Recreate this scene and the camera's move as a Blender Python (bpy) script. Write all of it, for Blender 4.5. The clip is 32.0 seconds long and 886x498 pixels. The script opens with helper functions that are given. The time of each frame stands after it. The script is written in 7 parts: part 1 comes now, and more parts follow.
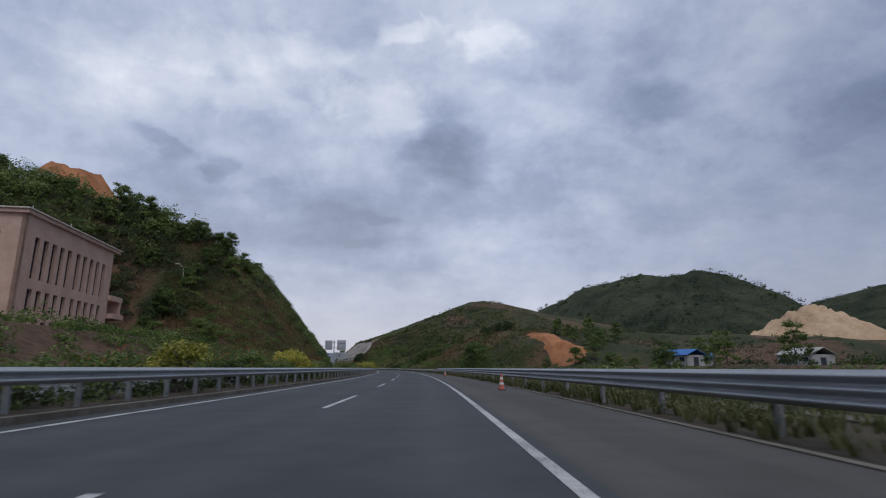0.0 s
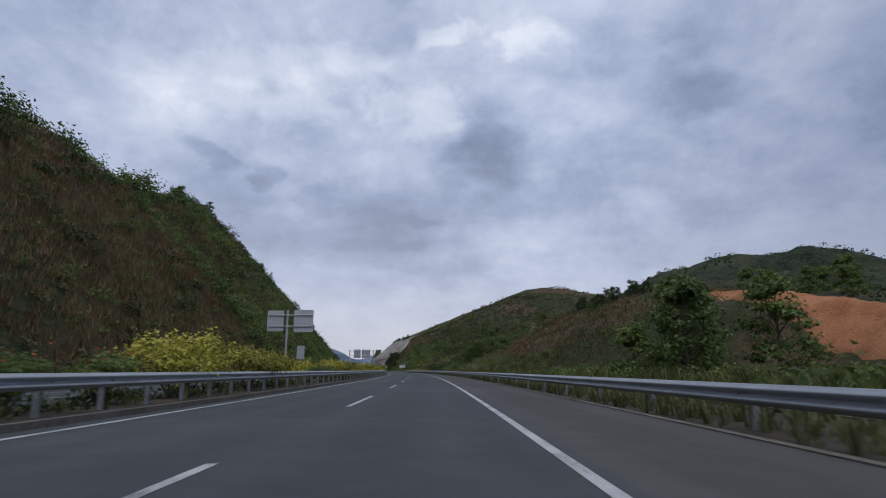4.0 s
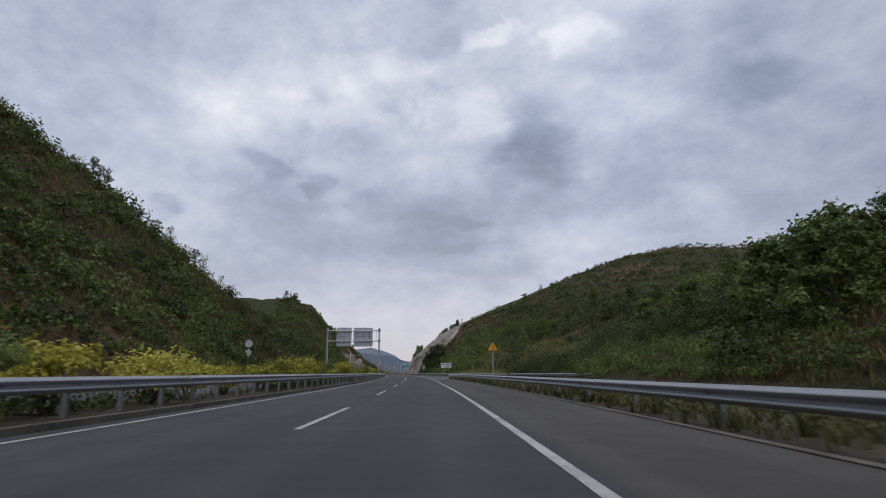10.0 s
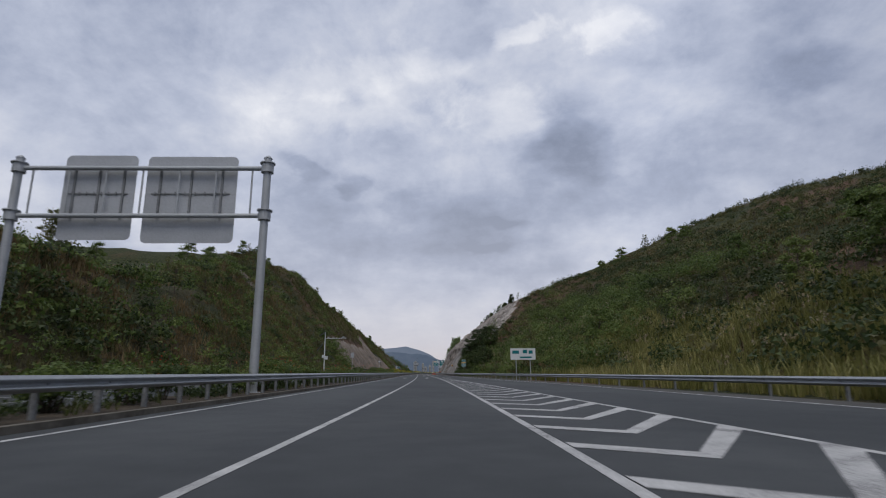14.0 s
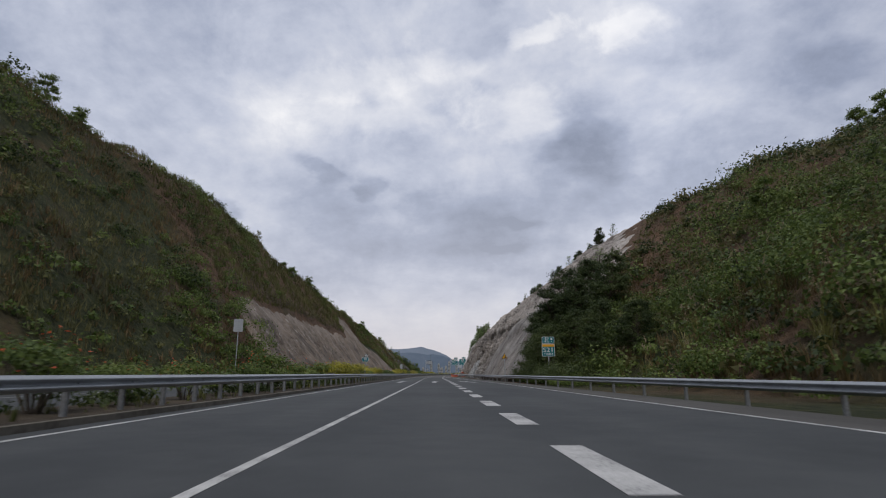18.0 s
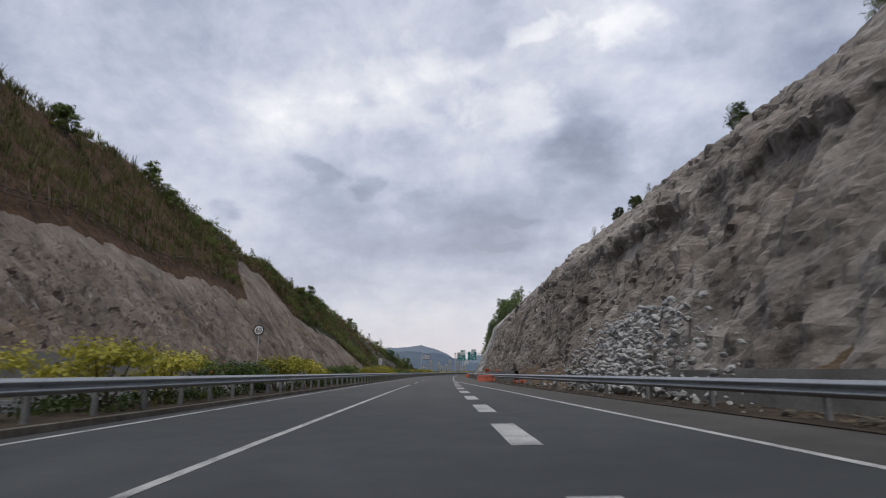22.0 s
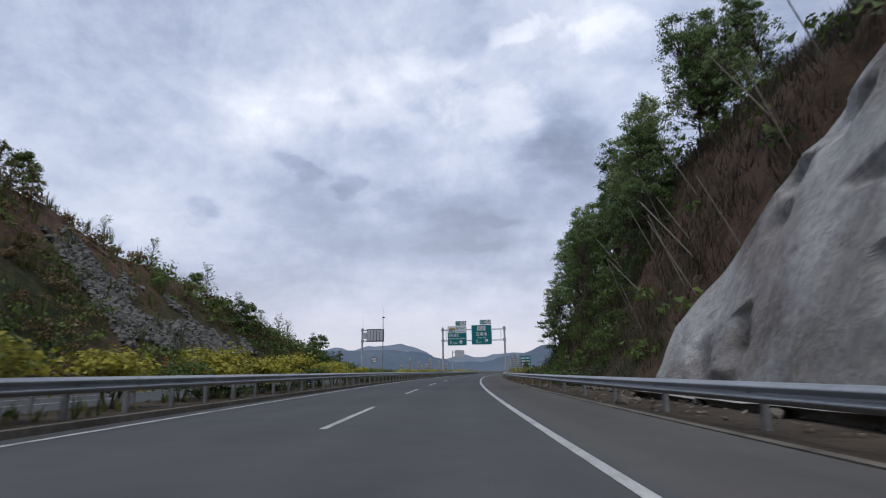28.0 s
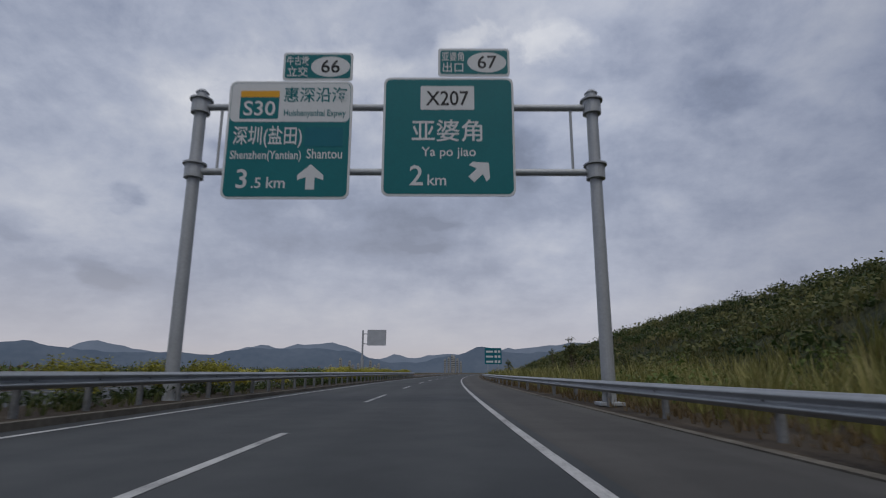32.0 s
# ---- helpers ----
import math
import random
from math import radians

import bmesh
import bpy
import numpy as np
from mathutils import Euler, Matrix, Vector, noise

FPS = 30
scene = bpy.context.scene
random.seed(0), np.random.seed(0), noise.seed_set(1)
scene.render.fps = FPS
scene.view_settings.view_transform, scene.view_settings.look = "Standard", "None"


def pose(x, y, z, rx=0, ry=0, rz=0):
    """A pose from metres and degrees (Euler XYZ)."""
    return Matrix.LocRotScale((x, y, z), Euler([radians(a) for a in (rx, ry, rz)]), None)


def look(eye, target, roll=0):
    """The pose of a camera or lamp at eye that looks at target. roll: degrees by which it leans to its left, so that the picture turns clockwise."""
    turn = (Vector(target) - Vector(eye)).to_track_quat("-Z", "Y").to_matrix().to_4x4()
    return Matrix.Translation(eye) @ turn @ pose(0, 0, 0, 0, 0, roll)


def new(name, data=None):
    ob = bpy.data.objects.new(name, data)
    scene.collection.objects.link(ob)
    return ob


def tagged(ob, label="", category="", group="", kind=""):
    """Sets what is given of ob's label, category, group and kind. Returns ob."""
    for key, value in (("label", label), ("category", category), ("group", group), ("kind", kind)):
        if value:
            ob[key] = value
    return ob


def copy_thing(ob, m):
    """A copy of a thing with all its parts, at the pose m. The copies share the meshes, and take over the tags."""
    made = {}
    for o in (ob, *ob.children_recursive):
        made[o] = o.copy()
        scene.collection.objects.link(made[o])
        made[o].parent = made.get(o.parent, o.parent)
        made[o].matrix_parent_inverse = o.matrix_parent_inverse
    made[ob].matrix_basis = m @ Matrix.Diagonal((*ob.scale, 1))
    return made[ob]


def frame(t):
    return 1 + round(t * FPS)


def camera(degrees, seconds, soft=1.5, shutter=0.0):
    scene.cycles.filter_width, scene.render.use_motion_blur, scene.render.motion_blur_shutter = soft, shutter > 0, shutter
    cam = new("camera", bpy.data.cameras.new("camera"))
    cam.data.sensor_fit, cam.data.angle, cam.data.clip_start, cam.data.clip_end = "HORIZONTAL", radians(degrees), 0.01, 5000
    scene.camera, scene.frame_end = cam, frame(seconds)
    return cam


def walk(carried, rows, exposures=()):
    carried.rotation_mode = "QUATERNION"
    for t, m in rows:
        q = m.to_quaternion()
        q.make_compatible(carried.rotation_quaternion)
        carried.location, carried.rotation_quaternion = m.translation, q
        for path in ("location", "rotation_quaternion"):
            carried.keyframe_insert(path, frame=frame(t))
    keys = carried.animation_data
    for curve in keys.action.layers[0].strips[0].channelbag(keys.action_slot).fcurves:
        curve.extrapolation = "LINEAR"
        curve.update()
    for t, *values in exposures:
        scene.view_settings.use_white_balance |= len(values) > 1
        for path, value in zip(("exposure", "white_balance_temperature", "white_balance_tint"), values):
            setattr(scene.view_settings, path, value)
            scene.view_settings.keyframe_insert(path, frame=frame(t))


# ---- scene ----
cam = camera(78.0, 32.0, soft=1.1, shutter=0.12)

# The drive: heading (degrees to the left of +y) and speed at every whole second, seconds 0 to 33.
HEADING = [-1.5, -0.18, 1.03, 2.04, 2.9, 3.72, 4.55, 5.45, 6.39, 7.35, 8.34, 9.37, 10.37, 11.28, 12.03, 12.65, 13.1, 13.41, 13.6, 13.64, 13.63, 13.57, 13.44, 13.25, 12.92, 12.45, 11.93, 11.43, 10.5, 9.01, 7.36, 5.99, 4.83, 3.78]
SPEED = [25.87, 25.87, 25.85, 25.84, 25.85, 25.85, 25.86, 25.85, 25.85, 25.85, 25.84, 25.81, 25.76, 25.67, 25.54, 25.42, 25.3, 25.18, 25.06, 24.92, 24.8, 24.64, 24.47, 24.36, 24.25, 24.19, 24.19, 24.2, 24.21, 24.21, 24.2, 24.18, 24.18, 24.19]
# The camera on its mount: turn, tilt and lean at every whole second.
TURN = [-0.97, -0.85, -0.61, -0.52, -0.58, -0.52, -0.59, -0.54, -0.5, -0.53, -0.65, -0.64, -0.57, -0.54, -0.66, -0.55, -0.54, -0.59, -0.59, -0.67, -0.68, -0.58, -0.41, -0.24, -0.21, -0.27, -0.27, 0.21, 0.55, 0.15, -0.46, -0.58, -0.56, -0.52]
TILT = [12.3, 12.54, 12.53, 12.52, 12.47, 12.57, 12.56, 12.63, 12.7, 12.58, 12.74, 12.56, 12.86, 12.9, 12.72, 12.81, 12.85, 12.86, 12.83, 12.87, 12.97, 12.93, 12.71, 12.77, 12.79, 12.61, 12.74, 12.79, 12.63, 12.62, 12.6, 12.59, 12.71, 12.7]
LEAN = [-0.22, 0.09, 0.35, 0.49, 0.39, 0.25, 0.12, 0.34, 0.64, 0.59, 0.55, 0.39, 0.21, 0.37, 0.33, 0.23, 0.18, 0.13, 0.19, 0.14, 0.24, 0.57, 0.71, 0.56, 0.57, 0.91, 0.75, 0.7, 0.76, 0.74, 0.5, -0.26, -0.18, 0.02]
EYE = 0.926

SECONDS = np.arange(34.0)
FINE = np.arange(0.0, 33.001, 0.05)
_a = np.radians(np.interp(FINE, SECONDS, HEADING))
_v = np.interp(FINE, SECONDS, SPEED)
DRIVE_S = np.concatenate([[0.0], np.cumsum(_v[:-1] * 0.05)])
DRIVE_X = np.concatenate([[0.0], np.cumsum(-np.sin(_a[:-1]) * _v[:-1] * 0.05)])
DRIVE_Y = np.concatenate([[0.0], np.cumsum(np.cos(_a[:-1]) * _v[:-1] * 0.05)])

rows = []
for i in range(65):
    t = i * 0.5
    at = lambda table: float(np.interp(t, SECONDS, table))
    rows.append((t, pose(float(np.interp(t, FINE, DRIVE_X)), float(np.interp(t, FINE, DRIVE_Y)), EYE,
                         90 + at(TILT), at(LEAN), at(HEADING) + at(TURN))))
walk(cam, rows, [(0, -0.14, 6250, 10), (1.5, -0.15, 6080, 10), (3.5, -0.13, 6080, 10), (5.5, 0.0, 6600, 10), (14, -0.05, 6650, 10), (20, 0.1, 6900, 10), (22.5, 0.12, 6800, 10),
                 (25, 0.13, 6400, 10), (28, 0.16, 6350, 10), (30, 0.02, 6550, 10), (31, -0.3, 6550, 10), (32, -0.42, 6550, 10)])

# The alignment, by distance along the drive: s metres on, l metres to the right of the camera's line.
ALONG = np.arange(-400.0, 1500.0)
LAST = float(DRIVE_S[-1])
_h = np.radians(np.interp(ALONG, np.concatenate([[-400, -60], DRIVE_S, [LAST + 70, LAST + 160, LAST + 700]]),
                          np.concatenate([[HEADING[0] - 4.5, HEADING[0] - 2.2], np.degrees(_a), [HEADING[-1] - 2.6, HEADING[-1] - 4, HEADING[-1] - 4]])))
ROAD_X = np.concatenate([[0.0], np.cumsum(-np.sin(_h[:-1]))])
ROAD_Y = np.concatenate([[0.0], np.cumsum(np.cos(_h[:-1]))])
ROAD_X -= ROAD_X[400]
ROAD_Y -= ROAD_Y[400]


def road_xy(s, l=0.0):
    """World x, y of a place s metres along the road and l metres to the right of the drive's line (numbers or arrays)."""
    b = np.interp(s, ALONG, _h)
    return np.interp(s, ALONG, ROAD_X) + l * np.cos(b), np.interp(s, ALONG, ROAD_Y) + l * np.sin(b)


def road_turn(s):
    return float(np.degrees(np.interp(s, ALONG, _h)))


def on_road(s, l, z=0.0, turn=0.0):
    """The pose of a thing that stands at s, l with its y axis along the road."""
    x, y = road_xy(s, l)
    return pose(float(x), float(y), z, 0, 0, road_turn(s) + turn)


# ---- light: an overcast evening sky ----
world = bpy.data.worlds.new("sky")
scene.world = world
world.use_nodes = True


def wire(tree, kind, inputs=(), **settings):
    """A node with its inputs set or linked: inputs are (name or index, value or socket)."""
    node = tree.nodes.new(kind)
    for key, value in settings.items():
        if key == "operation":
            node.operation = value
        elif key == "blend":
            node.data_type, node.blend_type = "RGBA", value
        elif key == "data":
            node.data_type = value
        elif key == "sky":
            node.sky_type = value
        elif key == "attribute":
            node.attribute_name = value
        elif key == "normalize":
            node.normalize = value
        elif key == "feature":
            node.feature = value
        elif key == "dimensions":
            node.noise_dimensions = value
    for key, value in inputs:
        if isinstance(value, bpy.types.NodeSocket):
            tree.links.new(value, node.inputs[key])
        else:
            node.inputs[key].default_value = value
    return node


def ramp(tree, factor, stops):
    node = tree.nodes.new("ShaderNodeValToRGB")
    tree.links.new(factor, node.inputs[0])
    e = node.color_ramp.elements
    while len(e) < len(stops):
        e.new(0.5)
    for k, (p, c) in enumerate(stops):
        e[k].position = p
        e[k].color = (*c, 1) if len(c) == 3 else c
    return node.outputs[0]


def maths(tree, op, a, b=0.0):
    return wire(tree, "ShaderNodeMath", ((0, a), (1, b)), operation=op).outputs[0]


def mixed(tree, factor, a, b, blend="MIX"):
    return wire(tree, "ShaderNodeMix", ((0, factor), (6, a), (7, b)), blend=blend).outputs[2]


wt = world.node_tree
wt.nodes.clear()
direction = wire(wt, "ShaderNodeTexCoord").outputs["Generated"]
split = wire(wt, "ShaderNodeSeparateXYZ", ((0, direction),))
up = maths(wt, "MAXIMUM", split.outputs[2], 0.0)
flat = maths(wt, "ADD", up, 0.30)
deck = wire(wt, "ShaderNodeCombineXYZ", ((0, maths(wt, "DIVIDE", split.outputs[0], flat)), (1, maths(wt, "DIVIDE", split.outputs[1], flat)), (2, 3.1))).outputs[0]
big = wire(wt, "ShaderNodeTexNoise", (("Vector", deck), ("Scale", 1.5), ("Detail", 8.0), ("Roughness", 0.5), ("Distortion", 0.0))).outputs["Fac"]
puffs = wire(wt, "ShaderNodeTexNoise", (("Vector", deck), ("Scale", 5.0), ("Detail", 10.0), ("Roughness", 0.64), ("Distortion", 0.0))).outputs["Fac"]
ragged = wire(wt, "ShaderNodeTexNoise", (("Vector", deck), ("Scale", 7.0), ("Detail", 6.0))).outputs["Color"]
drift = wire(wt, "ShaderNodeVectorMath", ((0, deck), (1, wire(wt, "ShaderNodeVectorMath", ((0, wire(wt, "ShaderNodeVectorMath", ((0, ragged), (1, (0.5, 0.5, 0.5))), operation="SUBTRACT").outputs[0]), (1, (0.22, 0.22, 0.0))), operation="MULTIPLY").outputs[0])), operation="ADD").outputs[0]
tufts = wire(wt, "ShaderNodeTexNoise", (("Vector", direction), ("Scale", 6.5), ("Detail", 10.0), ("Roughness", 0.62), ("Distortion", 0.3))).outputs["Fac"]
cover = maths(wt, "ADD", maths(wt, "MULTIPLY", big, 0.47), maths(wt, "ADD", maths(wt, "MULTIPLY", puffs, 0.24), maths(wt, "MULTIPLY", tufts, 0.29)))
# Single banks in the cloud layer: place on the layer, half-widths, brightness.
BANKS = [(0.13, 0.99, 0.16, 0.1, 1), (-0.4, 1.11, 0.42, 0.16, 0.5), (-0.09, 1.19, 0.26, 0.15, 0.6), (0.08, 1.36, 0.18, 0.31, -1), (-0.64, 1.29, 0.09, 0.18, -0.8), (-0.55, 1.4, 0.1, 0.13, -0.7), (-1.0, 1.39, 0.13, 0.15, -0.8), (-0.2, 1.85, 0.21, 0.13, -0.7), (0.51, 1.12, 0.28, 0.19, -0.7), (-0.42, 1.54, 0.14, 0.22, -0.45), (-0.12, 0.95, 0.2, 0.1, -0.45), (0.87, 1.08, 0.37, 0.34, -0.8), (-0.03, 0.97, 0.15, 0.08, 0.9), (-0.19, 1.16, 0.15, 0.15, -0.55), (-1.33, 1.8, 0.16, 0.29, -0.9), (-1.34, 1.41, 0.15, 0.24, -0.7), (0.25, 1.02, 0.26, 0.22, -0.55), (-0.14, 1.72, 0.17, 0.11, -0.6), (-0.44, 1.01, 0.48, 0.14, 0.5)]
for bx, by, bu, bv, strength in BANKS:
    local = wire(wt, "ShaderNodeMapping", (("Vector", drift), ("Location", (-bx / bu, -by / bv, 0)), ("Scale", (1 / bu, 1 / bv, 0)))).outputs[0]
    bank = wt.nodes.new("ShaderNodeTexGradient")
    bank.gradient_type = "QUADRATIC_SPHERE"
    wt.links.new(local, bank.inputs[0])
    crisp = wire(wt, "ShaderNodeClamp", ((0, maths(wt, "MULTIPLY", maths(wt, "ADD", maths(wt, "SUBTRACT", bank.outputs["Fac"], 0.16), maths(wt, "MULTIPLY", maths(wt, "SUBTRACT", tufts, 0.5), 1.3)), 3.6)),)).outputs[0]
    shaped = maths(wt, "ADD", maths(wt, "MULTIPLY", bank.outputs["Fac"], 0.055 * strength), maths(wt, "MULTIPLY", maths(wt, "MULTIPLY", crisp, maths(wt, "MINIMUM", maths(wt, "MULTIPLY", bank.outputs["Fac"], 8.0), 1.0)), 0.085 * strength))
    cover = maths(wt, "ADD", cover, shaped)
clouds = ramp(wt, cover, [(0.33, (0.27, 0.315, 0.435)), (0.43, (0.40, 0.46, 0.62)), (0.51, (0.57, 0.63, 0.79)), (0.70, (0.97, 1.0, 1.08))])
low = ramp(wt, split.outputs[2], [(0.0, (0.75, 0.69, 0.71)), (0.05, (0.72, 0.70, 0.77)), (0.30, (0.64, 0.67, 0.78))])
haze = ramp(wt, split.outputs[2], [(0.02, (0.9, 0.9, 0.9)), (0.16, (0.35, 0.35, 0.35)), (0.42, (0.0, 0.0, 0.0))])
overcast = mixed(wt, haze, clouds, low)
east = ramp(wt, split.outputs[0], [(0.0, (0.95, 0.95, 0.95)), (0.15, (1, 1, 1)), (0.2, (1, 1, 1)), (0.62, (0.60, 0.62, 0.67))])
overcast = mixed(wt, 1.0, overcast, east, "MULTIPLY")
clear = wire(wt, "ShaderNodeTexSky", (), sky="NISHITA")
clear.sun_disc, clear.sun_elevation, clear.sun_rotation = False, radians(60), radians(150)
thin = wire(wt, "ShaderNodeBackground", ((0, clear.outputs[0]), (1, 0.006)))
layer = wire(wt, "ShaderNodeBackground", ((0, overcast), (1, 0.9)))
both = wire(wt, "ShaderNodeAddShader", ((0, thin.outputs[0]), (1, layer.outputs[0])))
wire(wt, "ShaderNodeOutputWorld", ((0, both.outputs[0]),))

sun = new("sun", bpy.data.lights.new("sun", "SUN"))
sun.data.energy, sun.data.angle, sun.data.color = 1.3, radians(30), (1.0, 0.96, 0.9)
sun.matrix_world = look((0, 0, 100), (-12, 36, 33))

# ---- materials ----
ATTR = "ShaderNodeAttribute"


def material(name, build, rough=0.8, metal=0.0, spec=0.3):
    m = bpy.data.materials.new(name)
    m.use_nodes = True
    t = m.node_tree
    b = t.nodes["Principled BSDF"]
    b.inputs["Roughness"].default_value, b.inputs["Metallic"].default_value = rough, metal
    b.inputs["Specular IOR Level"].default_value = spec
    build(t, b)
    return m


def place(t):
    return wire(t, "ShaderNodeNewGeometry").outputs["Position"]


def grain(t, scale, detail=4.0, rough=0.55, where=None):
    return wire(t, "ShaderNodeTexNoise", (("Vector", where or place(t)), ("Scale", scale), ("Detail", detail), ("Roughness", rough))).outputs["Fac"]


def relief(t, b, height, strength, distance=0.05):
    t.links.new(wire(t, "ShaderNodeBump", (("Strength", strength), ("Distance", distance), ("Height", height))).outputs[0], b.inputs["Normal"])


def two_tone(dark, light, big=0.3, small=12.0, bump=0.15, depth=0.02, lo=0.35, hi=0.65):
    """Colour that wanders between two tones at a large and a small scale, with fine relief."""
    def build(t, b):
        f = maths(t, "ADD", maths(t, "MULTIPLY", grain(t, big), 0.6), maths(t, "MULTIPLY", grain(t, small), 0.4))
        t.links.new(ramp(t, f, [(lo, dark), (hi, light)]), b.inputs["Base Color"])
        relief(t, b, grain(t, small * 2), bump, depth)
    return build


def plain_paint(colour, wear=0.12):
    def build(t, b):
        f = maths(t, "ADD", maths(t, "MULTIPLY", grain(t, 0.9), 0.5), maths(t, "MULTIPLY", grain(t, 14.0), 0.5))
        d = tuple(c * (1 - wear * 2) for c in colour)
        t.links.new(ramp(t, f, [(0.38, d), (0.6, colour)]), b.inputs["Base Color"])
        relief(t, b, grain(t, 30.0), 0.06, 0.004)
    return build


def foliage(tones, gloss=0.55):
    """Leaves: each leaf takes its own tone; light passes through a little."""
    def build(t, b):
        each = wire(t, "ShaderNodeNewGeometry").outputs["Random Per Island"]
        patch = maths(t, "ADD", maths(t, "MULTIPLY", grain(t, 0.09, 3.0), 0.6), maths(t, "MULTIPLY", grain(t, 0.6, 2.0), 0.4))
        f = maths(t, "ADD", maths(t, "MULTIPLY", each, 0.36), maths(t, "MULTIPLY", maths(t, "SUBTRACT", maths(t, "MULTIPLY", patch, 2.5), 0.75), 0.64))
        n = len(tones)
        c = ramp(t, f, [(0.15 + 0.7 * k / max(1, n - 1), tone) for k, tone in enumerate(tones)])
        t.links.new(c, b.inputs["Base Color"])
        back = wire(t, "ShaderNodeBsdfTranslucent", ((0, c),))
        mix = wire(t, "ShaderNodeMixShader", ((0, 0.35), (1, b.outputs[0]), (2, back.outputs[0])))
        t.links.new(mix.outputs[0], t.nodes["Material Output"].inputs[0])
        b.inputs["Roughness"].default_value = gloss
    return build


def asphalt(dark, light):
    def build(t, b):
        fine = grain(t, 60.0, 3.0)
        wide = grain(t, 0.12, 5.0)
        patch = grain(t, 1.3, 4.0)
        lane = wire(t, ATTR, (), attribute="track").outputs["Fac"]
        f = maths(t, "ADD", maths(t, "MULTIPLY", fine, 0.35), maths(t, "ADD", maths(t, "MULTIPLY", wide, 0.4), maths(t, "MULTIPLY", patch, 0.25)))
        f = maths(t, "SUBTRACT", f, maths(t, "MULTIPLY", lane, 0.07))
        dust = maths(t, "MULTIPLY", wire(t, ATTR, (), attribute="dust").outputs["Fac"], ramp(t, grain(t, 0.25, 5.0), [(0.3, (0.25, 0.25, 0.25)), (0.7, (0.75, 0.75, 0.75))]))
        t.links.new(mixed(t, dust, ramp(t, f, [(0.36, dark), (0.62, light)]), (0.13, 0.122, 0.112, 1)), b.inputs["Base Color"])
        relief(t, b, fine, 0.25, 0.006)
    return build


def line_paint(t, b):
    f = maths(t, "ADD", maths(t, "MULTIPLY", grain(t, 22.0, 6.0, 0.7), 0.55), maths(t, "MULTIPLY", grain(t, 1.1, 4.0), 0.45))
    t.links.new(ramp(t, f, [(0.38, (0.14, 0.14, 0.14)), (0.47, (0.36, 0.36, 0.355)), (0.62, (0.52, 0.52, 0.51))]), b.inputs["Base Color"])
    relief(t, b, grain(t, 60.0), 0.2, 0.004)


def ground_cover(t, b):
    """Soil and turf on the hills: red-brown earth showing through grass, greener in patches."""
    soil = ramp(t, grain(t, 0.9, 8.0, 0.65), [(0.35, (0.055, 0.034, 0.022)), (0.6, (0.14, 0.085, 0.05))])
    turf = ramp(t, grain(t, 1.7, 9.0, 0.7), [(0.35, (0.014, 0.02, 0.007)), (0.5, (0.034, 0.042, 0.014)), (0.68, (0.075, 0.075, 0.028))])
    bare = wire(t, ATTR, (), attribute="bare").outputs["Fac"]
    dry = ramp(t, maths(t, "ADD", maths(t, "MULTIPLY", grain(t, 0.07, 6.0), 0.75), maths(t, "MULTIPLY", bare, 0.35)), [(0.42, (0, 0, 0)), (0.6, (1, 1, 1))])
    t.links.new(mixed(t, dry, turf, soil), b.inputs["Base Color"])
    relief(t, b, grain(t, 2.2, 9.0, 0.7), 0.9, 0.5)


